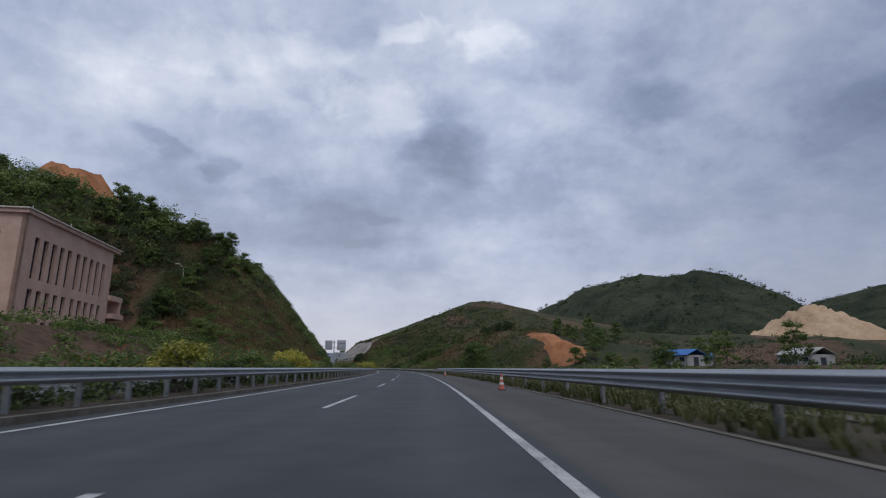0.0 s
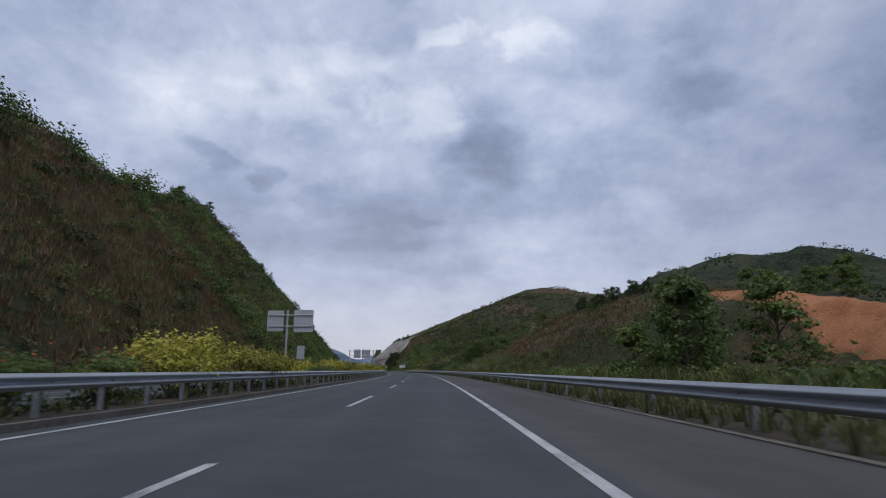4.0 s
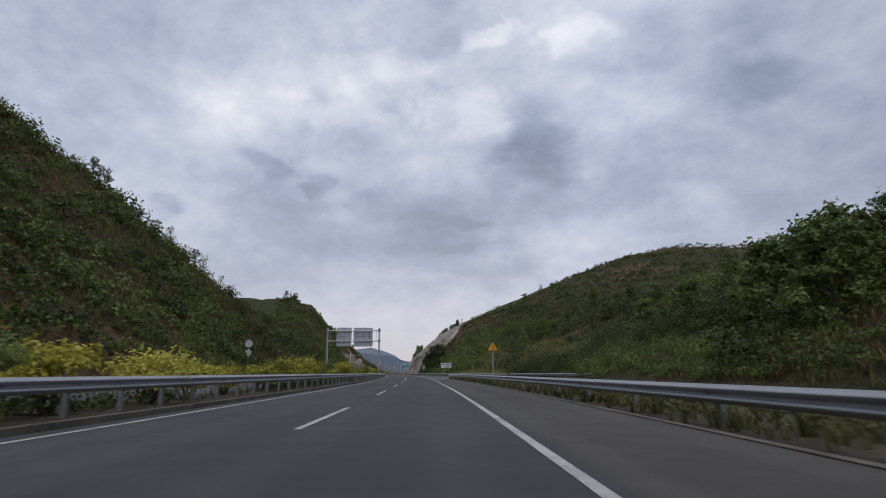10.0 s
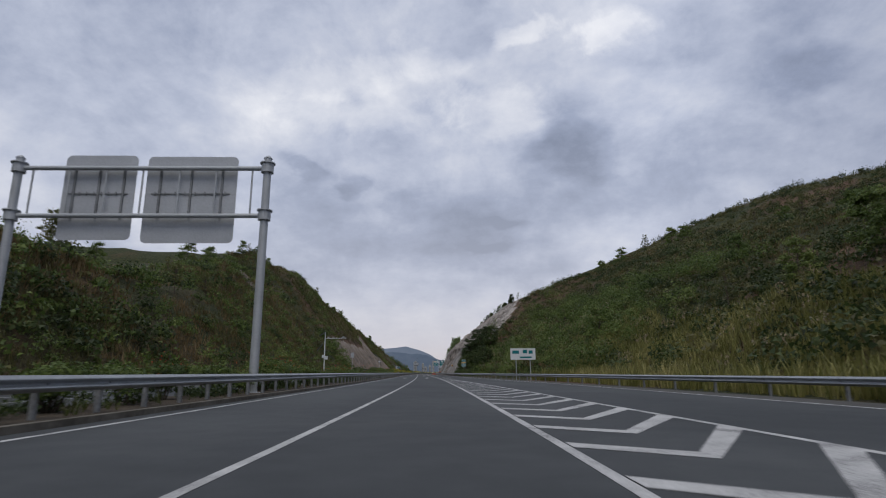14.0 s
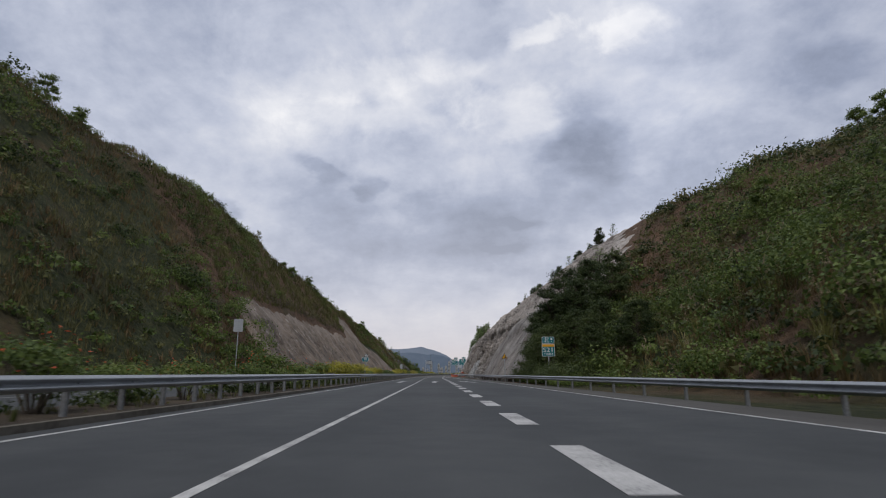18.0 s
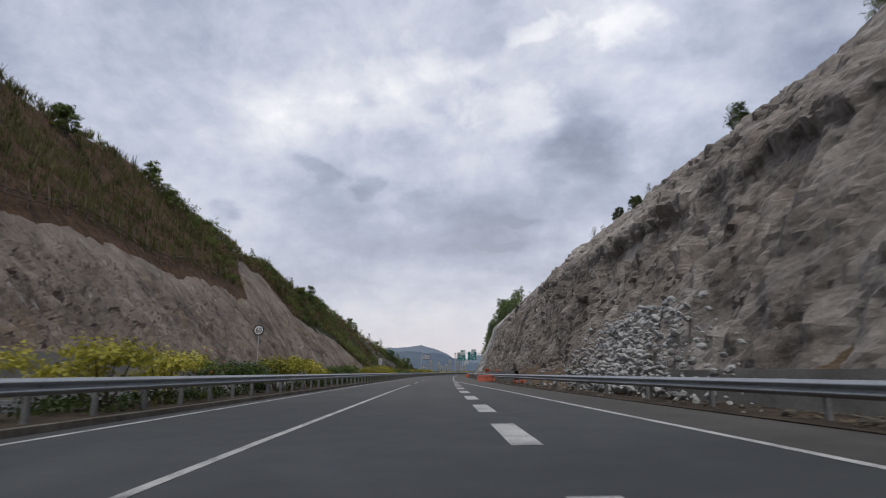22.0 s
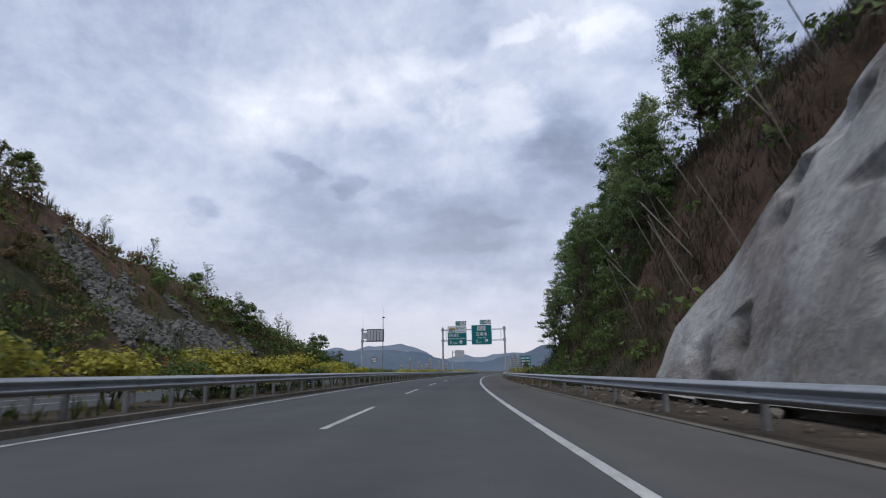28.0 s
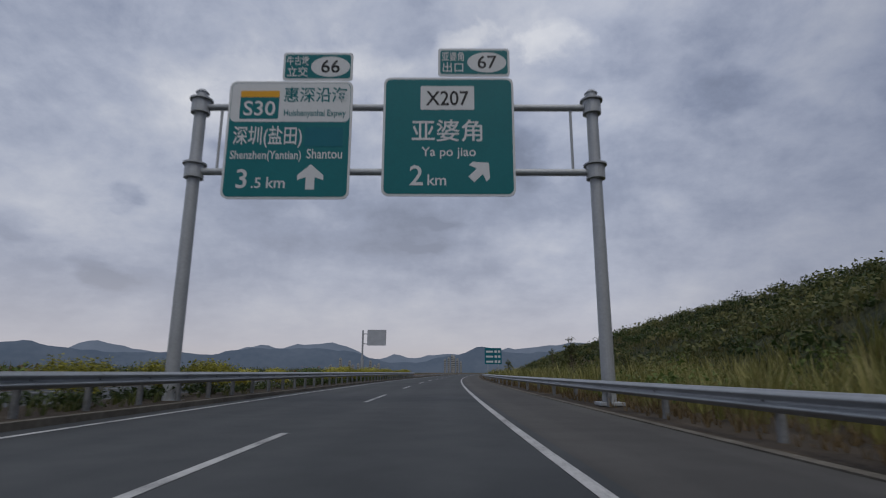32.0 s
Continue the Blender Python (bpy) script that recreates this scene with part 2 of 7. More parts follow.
def rock(tones, stain, cell=0.7):
    """Cut rock sprayed with concrete: dull brown-grey, water-streaked, each block a tone of its own."""
    def build(t, b):
        p = place(t)
        stretch = wire(t, "ShaderNodeMapping", (("Vector", p), ("Scale", (1.0, 1.0, 0.22)))).outputs[0]
        streak = grain(t, 0.45, 8.0, 0.6, stretch)
        wide = grain(t, 0.09, 5.0)
        fine = grain(t, 3.5, 9.0, 0.7)
        block = wire(t, ATTR, (), attribute="block").outputs["Fac"]
        f = maths(t, "ADD", maths(t, "MULTIPLY", streak, 0.38), maths(t, "ADD", maths(t, "MULTIPLY", wide, 0.25), maths(t, "MULTIPLY", fine, 0.27)))
        f = maths(t, "ADD", f, maths(t, "MULTIPLY", block, 0.12))
        grey = ramp(t, f, [(0.36 + 0.09 * k, tone) for k, tone in enumerate(tones)])
        rust = ramp(t, grain(t, 0.16, 9.0, 0.65), [(0.48, (0, 0, 0)), (0.7, (0.5, 0.5, 0.5))])
        body = mixed(t, rust, grey, stain)
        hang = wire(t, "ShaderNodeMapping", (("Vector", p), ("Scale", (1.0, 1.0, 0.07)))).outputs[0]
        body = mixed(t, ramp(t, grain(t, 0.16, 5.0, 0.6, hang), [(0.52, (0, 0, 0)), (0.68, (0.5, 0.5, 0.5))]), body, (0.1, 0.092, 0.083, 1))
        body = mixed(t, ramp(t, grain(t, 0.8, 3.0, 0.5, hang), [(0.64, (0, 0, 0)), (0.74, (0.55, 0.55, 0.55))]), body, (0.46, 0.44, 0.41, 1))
        fresh = maths(t, "MULTIPLY", wire(t, ATTR, (), attribute="fresh").outputs["Fac"], ramp(t, grain(t, 0.3, 6.0), [(0.4, (0.1, 0.1, 0.1)), (0.56, (1, 1, 1))]))
        spray = ramp(t, maths(t, "ADD", maths(t, "MULTIPLY", fine, 0.5), maths(t, "MULTIPLY", streak, 0.5)), [(0.36, (0.27, 0.265, 0.255)), (0.6, (0.52, 0.515, 0.50))])
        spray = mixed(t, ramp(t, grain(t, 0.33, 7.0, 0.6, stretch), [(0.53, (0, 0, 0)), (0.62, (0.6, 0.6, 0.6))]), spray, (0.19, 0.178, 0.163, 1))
        t.links.new(mixed(t, fresh, body, spray), b.inputs["Base Color"])
        cracks = wire(t, "ShaderNodeTexVoronoi", (("Vector", stretch), ("Scale", cell)), feature="DISTANCE_TO_EDGE").outputs["Distance"]
        relief(t, b, maths(t, "ADD", maths(t, "MULTIPLY", fine, 0.9), maths(t, "MULTIPLY", maths(t, "MINIMUM", cracks, 0.1), 2.0)), 0.75, 0.25)
    return build


M_ASPHALT = material("asphalt", asphalt((0.036, 0.040, 0.043), (0.072, 0.077, 0.080)), 0.85)
M_SHOULDER = material("shoulder_asphalt", asphalt((0.050, 0.048, 0.045), (0.090, 0.086, 0.081)), 0.9)
M_LINE = material("road_paint", line_paint, 0.7)
M_GROUND = material("hill_soil", ground_cover, 0.95)
M_VERGE = material("verge_soil", two_tone((0.024, 0.02, 0.013), (0.075, 0.06, 0.038), 0.5, 9.0, 0.6, 0.05), 0.95)
M_LITTER = material("litter_soil", two_tone((0.022, 0.017, 0.012), (0.085, 0.066, 0.046), 0.7, 8.0, 0.7, 0.06), 0.95)
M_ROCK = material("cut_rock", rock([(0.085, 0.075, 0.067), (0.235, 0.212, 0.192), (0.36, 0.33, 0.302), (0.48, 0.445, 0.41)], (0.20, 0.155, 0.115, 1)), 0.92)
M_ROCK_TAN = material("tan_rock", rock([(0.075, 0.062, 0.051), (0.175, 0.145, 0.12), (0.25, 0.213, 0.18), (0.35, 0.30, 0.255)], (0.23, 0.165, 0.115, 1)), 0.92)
M_LEDGE = material("ledge_earth", two_tone((0.05, 0.036, 0.024), (0.17, 0.115, 0.07), 0.4, 4.0, 0.8, 0.1), 0.95)
M_SCREE = material("fresh_scree", two_tone((0.22, 0.225, 0.225), (0.46, 0.465, 0.46), 0.5, 5.0, 0.6, 0.05), 0.92)
M_RAIL = material("galvanised_steel", plain_paint((0.36, 0.38, 0.40), 0.1), 0.48, 0.55)
M_POST = material("galvanised_post", plain_paint((0.24, 0.25, 0.26), 0.2), 0.6, 0.3)
M_GREEN = material("leaves_green", foliage([(0.022, 0.040, 0.010), (0.068, 0.108, 0.025), (0.135, 0.185, 0.045), (0.22, 0.265, 0.08)]))
M_OLIVE = material("leaves_olive", foliage([(0.034, 0.048, 0.015), (0.079, 0.094, 0.033), (0.160, 0.160, 0.056), (0.225, 0.206, 0.085)]))
M_DRY = material("grass_dry", foliage([(0.05, 0.036, 0.016), (0.11, 0.077, 0.034), (0.185, 0.13, 0.06), (0.25, 0.18, 0.1)]))
M_GRASS = material("grass_green", foliage([(0.030, 0.048, 0.012), (0.072, 0.090, 0.024), (0.132, 0.138, 0.042), (0.180, 0.168, 0.066)]))
M_YELLOW = material("leaves_yellow", foliage([(0.07, 0.085, 0.016), (0.22, 0.215, 0.03), (0.42, 0.385, 0.055), (0.58, 0.53, 0.12)]))
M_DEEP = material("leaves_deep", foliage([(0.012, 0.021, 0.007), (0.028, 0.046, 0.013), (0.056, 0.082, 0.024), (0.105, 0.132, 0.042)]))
M_PLUME = material("grass_plume", foliage([(0.07, 0.08, 0.02), (0.16, 0.165, 0.045), (0.27, 0.25, 0.085), (0.38, 0.33, 0.14)]))
M_HEAD = material("seed_heads", foliage([(0.20, 0.15, 0.09), (0.30, 0.24, 0.15), (0.40, 0.33, 0.22), (0.46, 0.39, 0.28)]))
M_PALE = material("leaves_pale", foliage([(0.036, 0.072, 0.020), (0.10, 0.16, 0.048), (0.20, 0.27, 0.10), (0.34, 0.41, 0.20)]))
M_FLOWER = material("petals_orange", foliage([(0.45, 0.06, 0.03), (0.6, 0.14, 0.05)]))
M_BARK = material("bark", two_tone((0.05, 0.04, 0.03), (0.16, 0.13, 0.1), 2.0, 18.0, 0.6), 0.95)
M_EDGING = material("dirty_edging", two_tone((0.07, 0.062, 0.05), (0.17, 0.155, 0.13), 0.8, 7.0, 0.5), 0.95)
M_MASONRY = material("dark_masonry", two_tone((0.05, 0.05, 0.045), (0.19, 0.185, 0.17), 0.8, 7.0, 0.5), 0.95)
M_CONCRETE = material("concrete", two_tone((0.20, 0.19, 0.17), (0.34, 0.33, 0.30), 0.7, 9.0, 0.25), 0.9)
# Blue-grey base colour stands in for the haze over the far range.
M_FAR_HAZED = material("far_hills_hazed", two_tone((0.095, 0.125, 0.165), (0.125, 0.155, 0.195), 0.004, 0.03, 0.0), 1.0, 0.0, 0.0)


# ---- numpy mesh helpers ----
def link_mesh(name, verts, faces, mat, smooth=False, attributes=()):
    """One mesh from arrays: verts (n, 3), faces (m, 3 or 4)."""
    verts, faces = np.asarray(verts, np.float32), np.asarray(faces, np.int32)
    me = bpy.data.meshes.new(name)
    me.vertices.add(len(verts))
    me.vertices.foreach_set("co", verts.ravel())
    k = faces.shape[1]
    me.loops.add(faces.size)
    me.loops.foreach_set("vertex_index", faces.ravel())
    me.polygons.add(len(faces))
    me.polygons.foreach_set("loop_start", np.arange(0, faces.size, k, dtype=np.int32))
    me.polygons.foreach_set("loop_total", np.full(len(faces), k, np.int32))
    me.polygons.foreach_set("use_smooth", np.full(len(faces), smooth))
    for key, values in attributes:
        a = me.attributes.new(key, "FLOAT", "POINT")
        a.data.foreach_set("value", np.asarray(values, np.float32).ravel())
    me.update(calc_edges=True)
    me.materials.append(mat)
    return me


def grid_faces(rows, cols):
    i = np.arange(rows - 1)[:, None] * cols + np.arange(cols - 1)[None, :]
    return np.stack([i, i + 1, i + cols + 1, i + cols], -1).reshape(-1, 4)


def lattice(a, b, salt=0.0):
    v = np.sin(a * 127.1 + b * 311.7 + salt * 74.7) * 43758.5453
    return v - np.floor(v)


def wander(x, y, salt=0.0):
    """Smooth value noise, 0 to 1."""
    xi, yi = np.floor(x), np.floor(y)
    u, v = x - xi, y - yi
    u, v = u * u * (3 - 2 * u), v * v * (3 - 2 * v)
    a, b = lattice(xi, yi, salt), lattice(xi + 1, yi, salt)
    c, d = lattice(xi, yi + 1, salt), lattice(xi + 1, yi + 1, salt)
    return (a * (1 - u) + b * u) * (1 - v) + (c * (1 - u) + d * u) * v


def rough(x, y, salt=0.0, octaves=4):
    total, amp, norm = 0.0, 1.0, 0.0
    for k in range(octaves):
        total = total + amp * (wander(x * 2 ** k, y * 2 ** k, salt + k) - 0.5)
        norm += amp
        amp *= 0.5
    return total / norm


# ---- the lie of the land ----
# Sight-line steepness of the crest, toe of the cut and its slope, along the road.
LEFT_S = [-150, 0, 50, 70, 96, 125, 150, 200, 255, 278, 300, 330, 349, 362, 391, 430, 447, 470, 500, 520, 545, 575, 600, 640, 660, 700, 730, 742, 752, 762, 780, 796, 812, 830, 1000]
LEFT_Z = [15.2, 15.2, 16.2, 20.7, 24.2, 28.6, 25.6, 27.2, 32.0, 29.5, 28.8, 23.7, 19.3, 17.4, 14.8, 15.2, 19.2, 23.2, 23.7, 28.9, 30.4, 31.2, 30.6, 28.0, 25.0, 23.2, 22.7, 19.6, 18.0, 15.9, 10.3, 5.5, 2.2, 0.7, 0.2]
RIGHT_S = [-150, 140, 150, 158, 185, 205, 226, 258, 268, 309, 333, 372, 400, 437, 488, 515, 543, 561, 583, 626, 648, 684, 712, 740, 765, 777, 793, 812, 836, 860, 905, 960, 1050]
RIGHT_R = [0.008, 0.018, 0.108, 0.158, 0.288, 0.398, 0.387, 0.415, 0.325, 0.338, 0.338, 0.323, 0.416, 0.487, 0.587, 0.631, 0.71, 0.71, 0.775, 0.785, 0.775, 0.83, 0.845, 0.87, 0.608, 0.368, 0.208, 0.193, 0.233, 0.263, 0.233, 0.168, 0.028]
TOE_S = [-150, 165, 190, 215, 300, 345, 420, 500, 540, 570, 620, 700, 760, 790, 850, 1000]
TOE_R = [46, 46, 24, 14, 16, 18, 18, 14.5, 10.5, 9.2, 8.2, 7.8, 8.4, 11, 13, 14]
STEEP_S = [-150, 170, 215, 300, 400, 480, 515, 535, 600, 680, 740, 785, 830, 1000]
STEEP_1 = [0.95, 0.95, 0.6, 0.62, 0.62, 0.75, 0.95, 1.6, 2.2, 2.3, 2.2, 1.6, 0.5, 0.4]
STEEP_H = [8, 8, 4, 4, 4, 5, 5, 7, 12, 12, 13, 11, 4, 3]
LEFT_TOE = 22.0
LSTEEP_S, LSTEEP = [-150, 520, 550, 700, 730, 1000], [1.25, 1.25, 1.38, 1.38, 1.2, 1.1]
# Mounds on the flat land: s, l, half-length, half-width, height.
MOUNDS = [(120, 150, 60, 40, 4.0), (40, 150, 90, 50, 5.0)]


def crest_left(s):
    r = np.clip((np.interp(s, LEFT_S, LEFT_Z) - 0.93) / 40.0, 0.0, 0.9)
    m = np.interp(s, LSTEEP_S, LSTEEP)
    return LEFT_TOE * m / (m - r)


def ground_z(s, l):
    """Height of the ground at s, l (arrays)."""
    s, l = np.broadcast_arrays(np.asarray(s, float), np.asarray(l, float))
    bumps = rough(s * 0.045, l * 0.045, 1) * 4.5 + rough(s * 0.2, l * 0.2, 9) * 1.8
    # left: cut slope, then the natural hill behind its crest; a terrace with a building before s = 110
    m = np.interp(s, LSTEEP_S, LSTEEP)
    d = -l - LEFT_TOE
    lc = crest_left(s)
    back = np.interp(s, [-200, 100, 135, 330, 400, 560, 800], [0.22, 0.22, 0.3, 0.22, 0.05, 0.05, 0.0])
    zl = np.where(-l < lc, m * np.maximum(d, 0), m * (lc - LEFT_TOE) + back * np.minimum(-l - lc, 60) - 0.12 * np.maximum(-l - lc - 60, 0))
    tall = np.clip(np.interp(s, LEFT_S, LEFT_Z) / 14.0, 0, 1)
    zl = np.maximum(zl, -0.3) + bumps * np.clip((d - 1) / 12.0, 0, 1) * tall
    terrace = np.clip((-l - 26) * 0.5, 0, 5.0) + np.clip((-l - 66) * 0.95, 0, 60)
    w = np.clip((s - 104) / 30.0, 0, 1)
    zl = zl * w + np.minimum(terrace, np.maximum(zl, 5.0) + 25) * (1 - w)
    # right: steep foot, flatter upper face, natural hill up to a far ridge
    toe, m1, h1 = np.interp(s, TOE_S, TOE_R), np.interp(s, STEEP_S, STEEP_1), np.interp(s, STEEP_S, STEEP_H)
    e = l - toe
    r = np.interp(s, RIGHT_S, RIGHT_R)
    m2 = np.minimum(m1, np.maximum(r + 0.12, 0.3))
    foot = np.where(e < h1 / m1, m1 * e, h1 + m2 * (e - h1 / m1))
    sight = 0.93 + r * l
    hill = np.interp(s, [300, 430, 485, 600, 760, 860], [0.0, 0.19, 0.28, 0.40, 0.32, 0.0])
    top = 0.93 + r * 34.0 + np.where(l < 160, np.minimum(hill, r * 0.9) * (l - 34.0), np.minimum(hill, r * 0.9) * 126.0 - 0.15 * (l - 160))
    zr = np.minimum(np.minimum(foot, sight), np.where(l > 34, top, 1e3))
    zr = np.maximum(zr, -0.3) + bumps * np.clip((e - 1) / 10.0, 0, 1) * np.clip(r / 0.3, 0.05, 1)
    zr = zr + 7.5 * np.exp(-((s - 525) / 60) ** 2 - ((l - 114) / 36) ** 2)
    for ms, ml, a, b, high in MOUNDS:
        q = np.clip(1 - ((s - ms) / a) ** 4 - (np.maximum(ml - l, (l - ml) * 0.4) / b) ** 4, 0, 1)
        zr = zr + high * np.minimum(1, q * 1.6) * (1 + 0.5 * rough(s * 0.08, l * 0.08, 33))
    z = np.where(l < -LEFT_TOE, zl, np.where(l > toe, zr, 0.0))
    far = np.clip((np.abs(l) - 330) / 250.0, 0, 1)
    ends = np.clip((s - 1010) / 140.0, 0, 1)
    z = z * (1 - far) * (1 - ends) - 1.0 * np.maximum(far, ends)
    near = np.where((l > -LEFT_TOE) & (l < toe), -0.12, 0.0)
    return z + near


def land(s, l, z):
    """World places; far from the road the cross lines run parallel."""
    s, l = np.broadcast_arrays(np.asarray(s, float), np.asarray(l, float))
    c = np.clip(l, -260, 260)
    x, y = road_xy(np.clip(s, -399, 1499), c)
    over = l - c
    past = s - np.clip(s, -399, 1499)
    b = radians(8.0)
    return np.stack([x + over * math.cos(b) - past * math.sin(b), y + over * math.sin(b) + past * math.cos(b), np.broadcast_to(z, x.shape)], -1)


s_lines = np.concatenate([[-4000, -1500, -600, -390], np.arange(-150, 1150, 4.0), [1180, 1230, 1300, 1400, 1490, 2000, 4500]])
l_lines = np.concatenate([[-4500, -1500, -600, -420, -330], np.arange(-260, -110, 15), np.arange(-110, -24, 3.0), [-22.5, -22, -21, -15, -10, -6, 0, 4], np.arange(6, 40, 1.5), np.arange(40, 120, 4.0), np.arange(120, 300, 15), [330, 420, 600, 1500, 4500]])
SS, LL = np.meshgrid(s_lines, l_lines, indexing="ij")
ZZ = ground_z(SS, LL)
under = (SS > 531) & (SS < 726) & (LL > np.interp(SS, TOE_S, TOE_R) + 0.2) & (LL < np.interp(SS, [531, 560, 690, 704, 726], [18, 34, 34, 16, 12]))
under |= (SS > 546) & (SS < 710) & (LL < -22.4) & (LL > np.interp(SS, [546, 648, 657, 667, 674, 710], [-31, -31, -35.5, -35.5, -29.5, -28]))
ZZ = np.where(under, np.maximum(ZZ - np.where(LL > 0, 6.0, 3.0), -0.4), ZZ)
bare = np.clip((rough(SS * 0.02, LL * 0.03, 21) + 0.1) * 3, 0, 1)
bare = np.maximum(bare, ((SS > 712) & (SS < 790) & (LL > 7) & (LL < 40)) * 0.55)
ground = new("ground", link_mesh("ground", land(SS, LL, ZZ).reshape(-1, 3), grid_faces(len(s_lines), len(l_lines))[:, ::-1], M_GROUND, True, [("bare", bare)]))
tagged(ground, "green and red-brown hillsides of soil and turf", "ground", kind="structure")


def strip(name, s0, s1, l0, l1, z, mat, step=4.0, track=False, label="", category="", kind="structure"):
    """A band along the road between offsets l0 and l1 (numbers or functions of s), closed down to the ground at its sides."""
    n = max(2, int(abs(s1 - s0) / step) + 1)
    s = np.linspace(s0, s1, n)
    a = l0(s) if callable(l0) else np.full(n, float(l0))
    b = l1(s) if callable(l1) else np.full(n, float(l1))
    k = 13 if track else 2
    w = np.linspace(0, 1, k)[None, :]
    ls = a[:, None] * (1 - w) + b[:, None] * w
    ls = np.concatenate([ls[:, :1], ls, ls[:, -1:]], 1)
    zs = np.full(ls.shape, float(z))
    zs[:, 0] = zs[:, -1] = z - (0.3 if track else 0.003)
    at = [("track", np.where(np.abs(((ls - 0.1) % 3.7) - 0.9) < 0.6, 1.0, 0.0) + np.where(np.abs(((ls - 0.1) % 3.7) - 2.7) < 0.6, 1.0, 0.0))] if track else []
    if track:
        at.append(("dust", np.broadcast_to((np.clip((s - 570) / 50, 0, 1) * np.clip((735 - s) / 45, 0, 1))[:, None], ls.shape)))
    me = link_mesh(name, land(s[:, None], ls, zs).reshape(-1, 3), grid_faces(n, k + 2)[:, ::-1], mat, False, at)
    ob = new(name, me)
    if label:
        tagged(ob, label, category, kind=kind)
    return ob


# ---- carriageways ----
END = 1150.0
DRIFT_S = [0, 12, 64, 170, 245, 303, 345, 368, 445, 520, 569, 593, 617, 646, 767, 813, 1150]
DRIFT_L = [-2.5, -2.5, -2.31, -2.27, -2.27, -2.46, -2.24, -2.0, -1.88, -2.06, -2.5, -2.47, -2.3, -2.19, -2.13, -2.36, -2.36]
lane = lambda s, off=0.0: np.interp(s, DRIFT_S, DRIFT_L) + off
EDGE_S = [348, 372, 400, 430, 450, 470, 520, 570, 590, 605, 622]
EDGE_L = [11.6, 11.0, 10.3, 8.7, 7.7, 7.0, 5.9, 4.1, 3.2, 2.3, 1.4]
slip_edge = lambda s: np.interp(s, EDGE_S, EDGE_L)
OUTER_S = [-200, 100, 336, 349, 352, 372, 400, 450, 520, 570, 590, 620, 640, 1200]
OUTER_L = [4.2, 4.2, 4.2, 4.4, 13.2, 12.8, 12.0, 9.6, 7.8, 6.2, 5.3, 4.2, 4.0, 3.8]
outer = lambda s: np.interp(s, OUTER_S, OUTER_L)
GORE_S, GORE_L = [332, 345, 360, 400, 445, 453], [2.2, 4.3, 5.3, 4.3, 2.75, 2.4]
gore = lambda s: np.interp(s, GORE_S, GORE_L)
ramp_mid = lambda s: 9.2 + 14.0 * ((352 - s) / 62.0) ** 2
strip("road", -200, END, -6.75, lambda s: np.maximum(lane(s, 3.9), np.where((s > 349) & (s < 622), slip_edge(s) + 0.1, 0)), 0.0, M_ASPHALT, 3.0, True, "grey asphalt carriageway of a dual motorway", "road")
strip("shoulder", -200, END, lambda s: np.maximum(lane(s, 3.9), np.where((s > 349) & (s < 622), slip_edge(s) + 0.1, 0)), outer, -0.002, M_SHOULDER, 3.0, True, "paler dusty asphalt hard shoulder", "shoulder")
strip("opposite_road", -200, END, -20.6, -10.3, 0.0, M_ASPHALT, 6.0, True, "grey asphalt opposite carriageway beyond the median", "road")
strip("slip_road", 240, 352.5, lambda s: ramp_mid(s) - 4.2, lambda s: ramp_mid(s) + 4.0, -0.004, M_SHOULDER, 3.0, True, "asphalt slip road joining the motorway", "road")
strip("median_strip", -200, END, -9.9, -6.95, 0.12, M_LITTER, 6.0, True, "earth strip with dry litter between the guardrails", "median")
strip("median_kerb", -200, END, -6.95, -6.75, 0.13, M_EDGING, 6.0, True, "low dirty concrete kerb along the median", "kerb")
strip("verge_edge", -200, 348, 4.2, 4.36, 0.02, M_EDGING, 4.0, True, "narrow concrete edging of the shoulder", "kerb")
strip("verge_edge_far", 622, END, lambda s: outer(s), lambda s: outer(s) + 0.18, 0.02, M_EDGING, 4.0, True, "narrow concrete edging of the shoulder", "kerb")
strip("verge", -200, 348, 4.36, 7.5, 0.0, M_VERGE, 4.0, True, "dusty earth verge with dry grass", "verge")
strip("verge_far", 560, END, lambda s: outer(s) + 0.18, lambda s: outer(s) + 4.2, 0.0, M_LITTER, 4.0, True, "brown littered earth verge below the rock", "verge")
strip("drain", -200, 330, 7.5, 8.3, 0.05, M_EDGING, 4.0, True, "concrete gutter behind the guardrail", "gutter")

# ---- painted lines ----
LINE = "worn white road paint on grey asphalt"


def painted(name, s0, s1, mid, width, label=LINE, step=3.0):
    f = mid if callable(mid) else (lambda s: np.full_like(s, mid))
    return strip(name, s0, s1, lambda s: f(s) - width / 2, lambda s: f(s) + width / 2, 0.006, M_LINE, step, False, label, "road marking")


painted("edge_line_median", -200, END, lambda s: np.full_like(s, -6.15), 0.14, "worn white edge line along the median")
painted("edge_line", -200, 453, lambda s: lane(s, 3.66), 0.145, "solid white edge line along the shoulder")
painted("edge_line_slip", 352, 622, slip_edge, 0.15, "white edge line of the tapering slip lane")
painted("edge_line_far", 622, END, lambda s: lane(s, 3.66), 0.145, "solid white edge line along the shoulder")
painted("gore_line", 349, 453, gore, 0.16, "white boundary line of the hatched area")
painted("lane_line_solid", 329.4, 606, lambda s: lane(s), 0.135, "solid white lane line")
painted("opposite_edge_line", -200, END, lambda s: np.full_like(s, -10.8), 0.15, "white edge line of the opposite carriageway")
painted("opposite_edge_line_outer", -200, END, lambda s: np.full_like(s, -18.1), 0.15, "white edge line of the opposite carriageway")


def dash(name, s0, s1, mid, width, group):
    ob = painted(name, s0, s1, mid, width, LINE, 3.0)
    return tagged(ob, group=group)


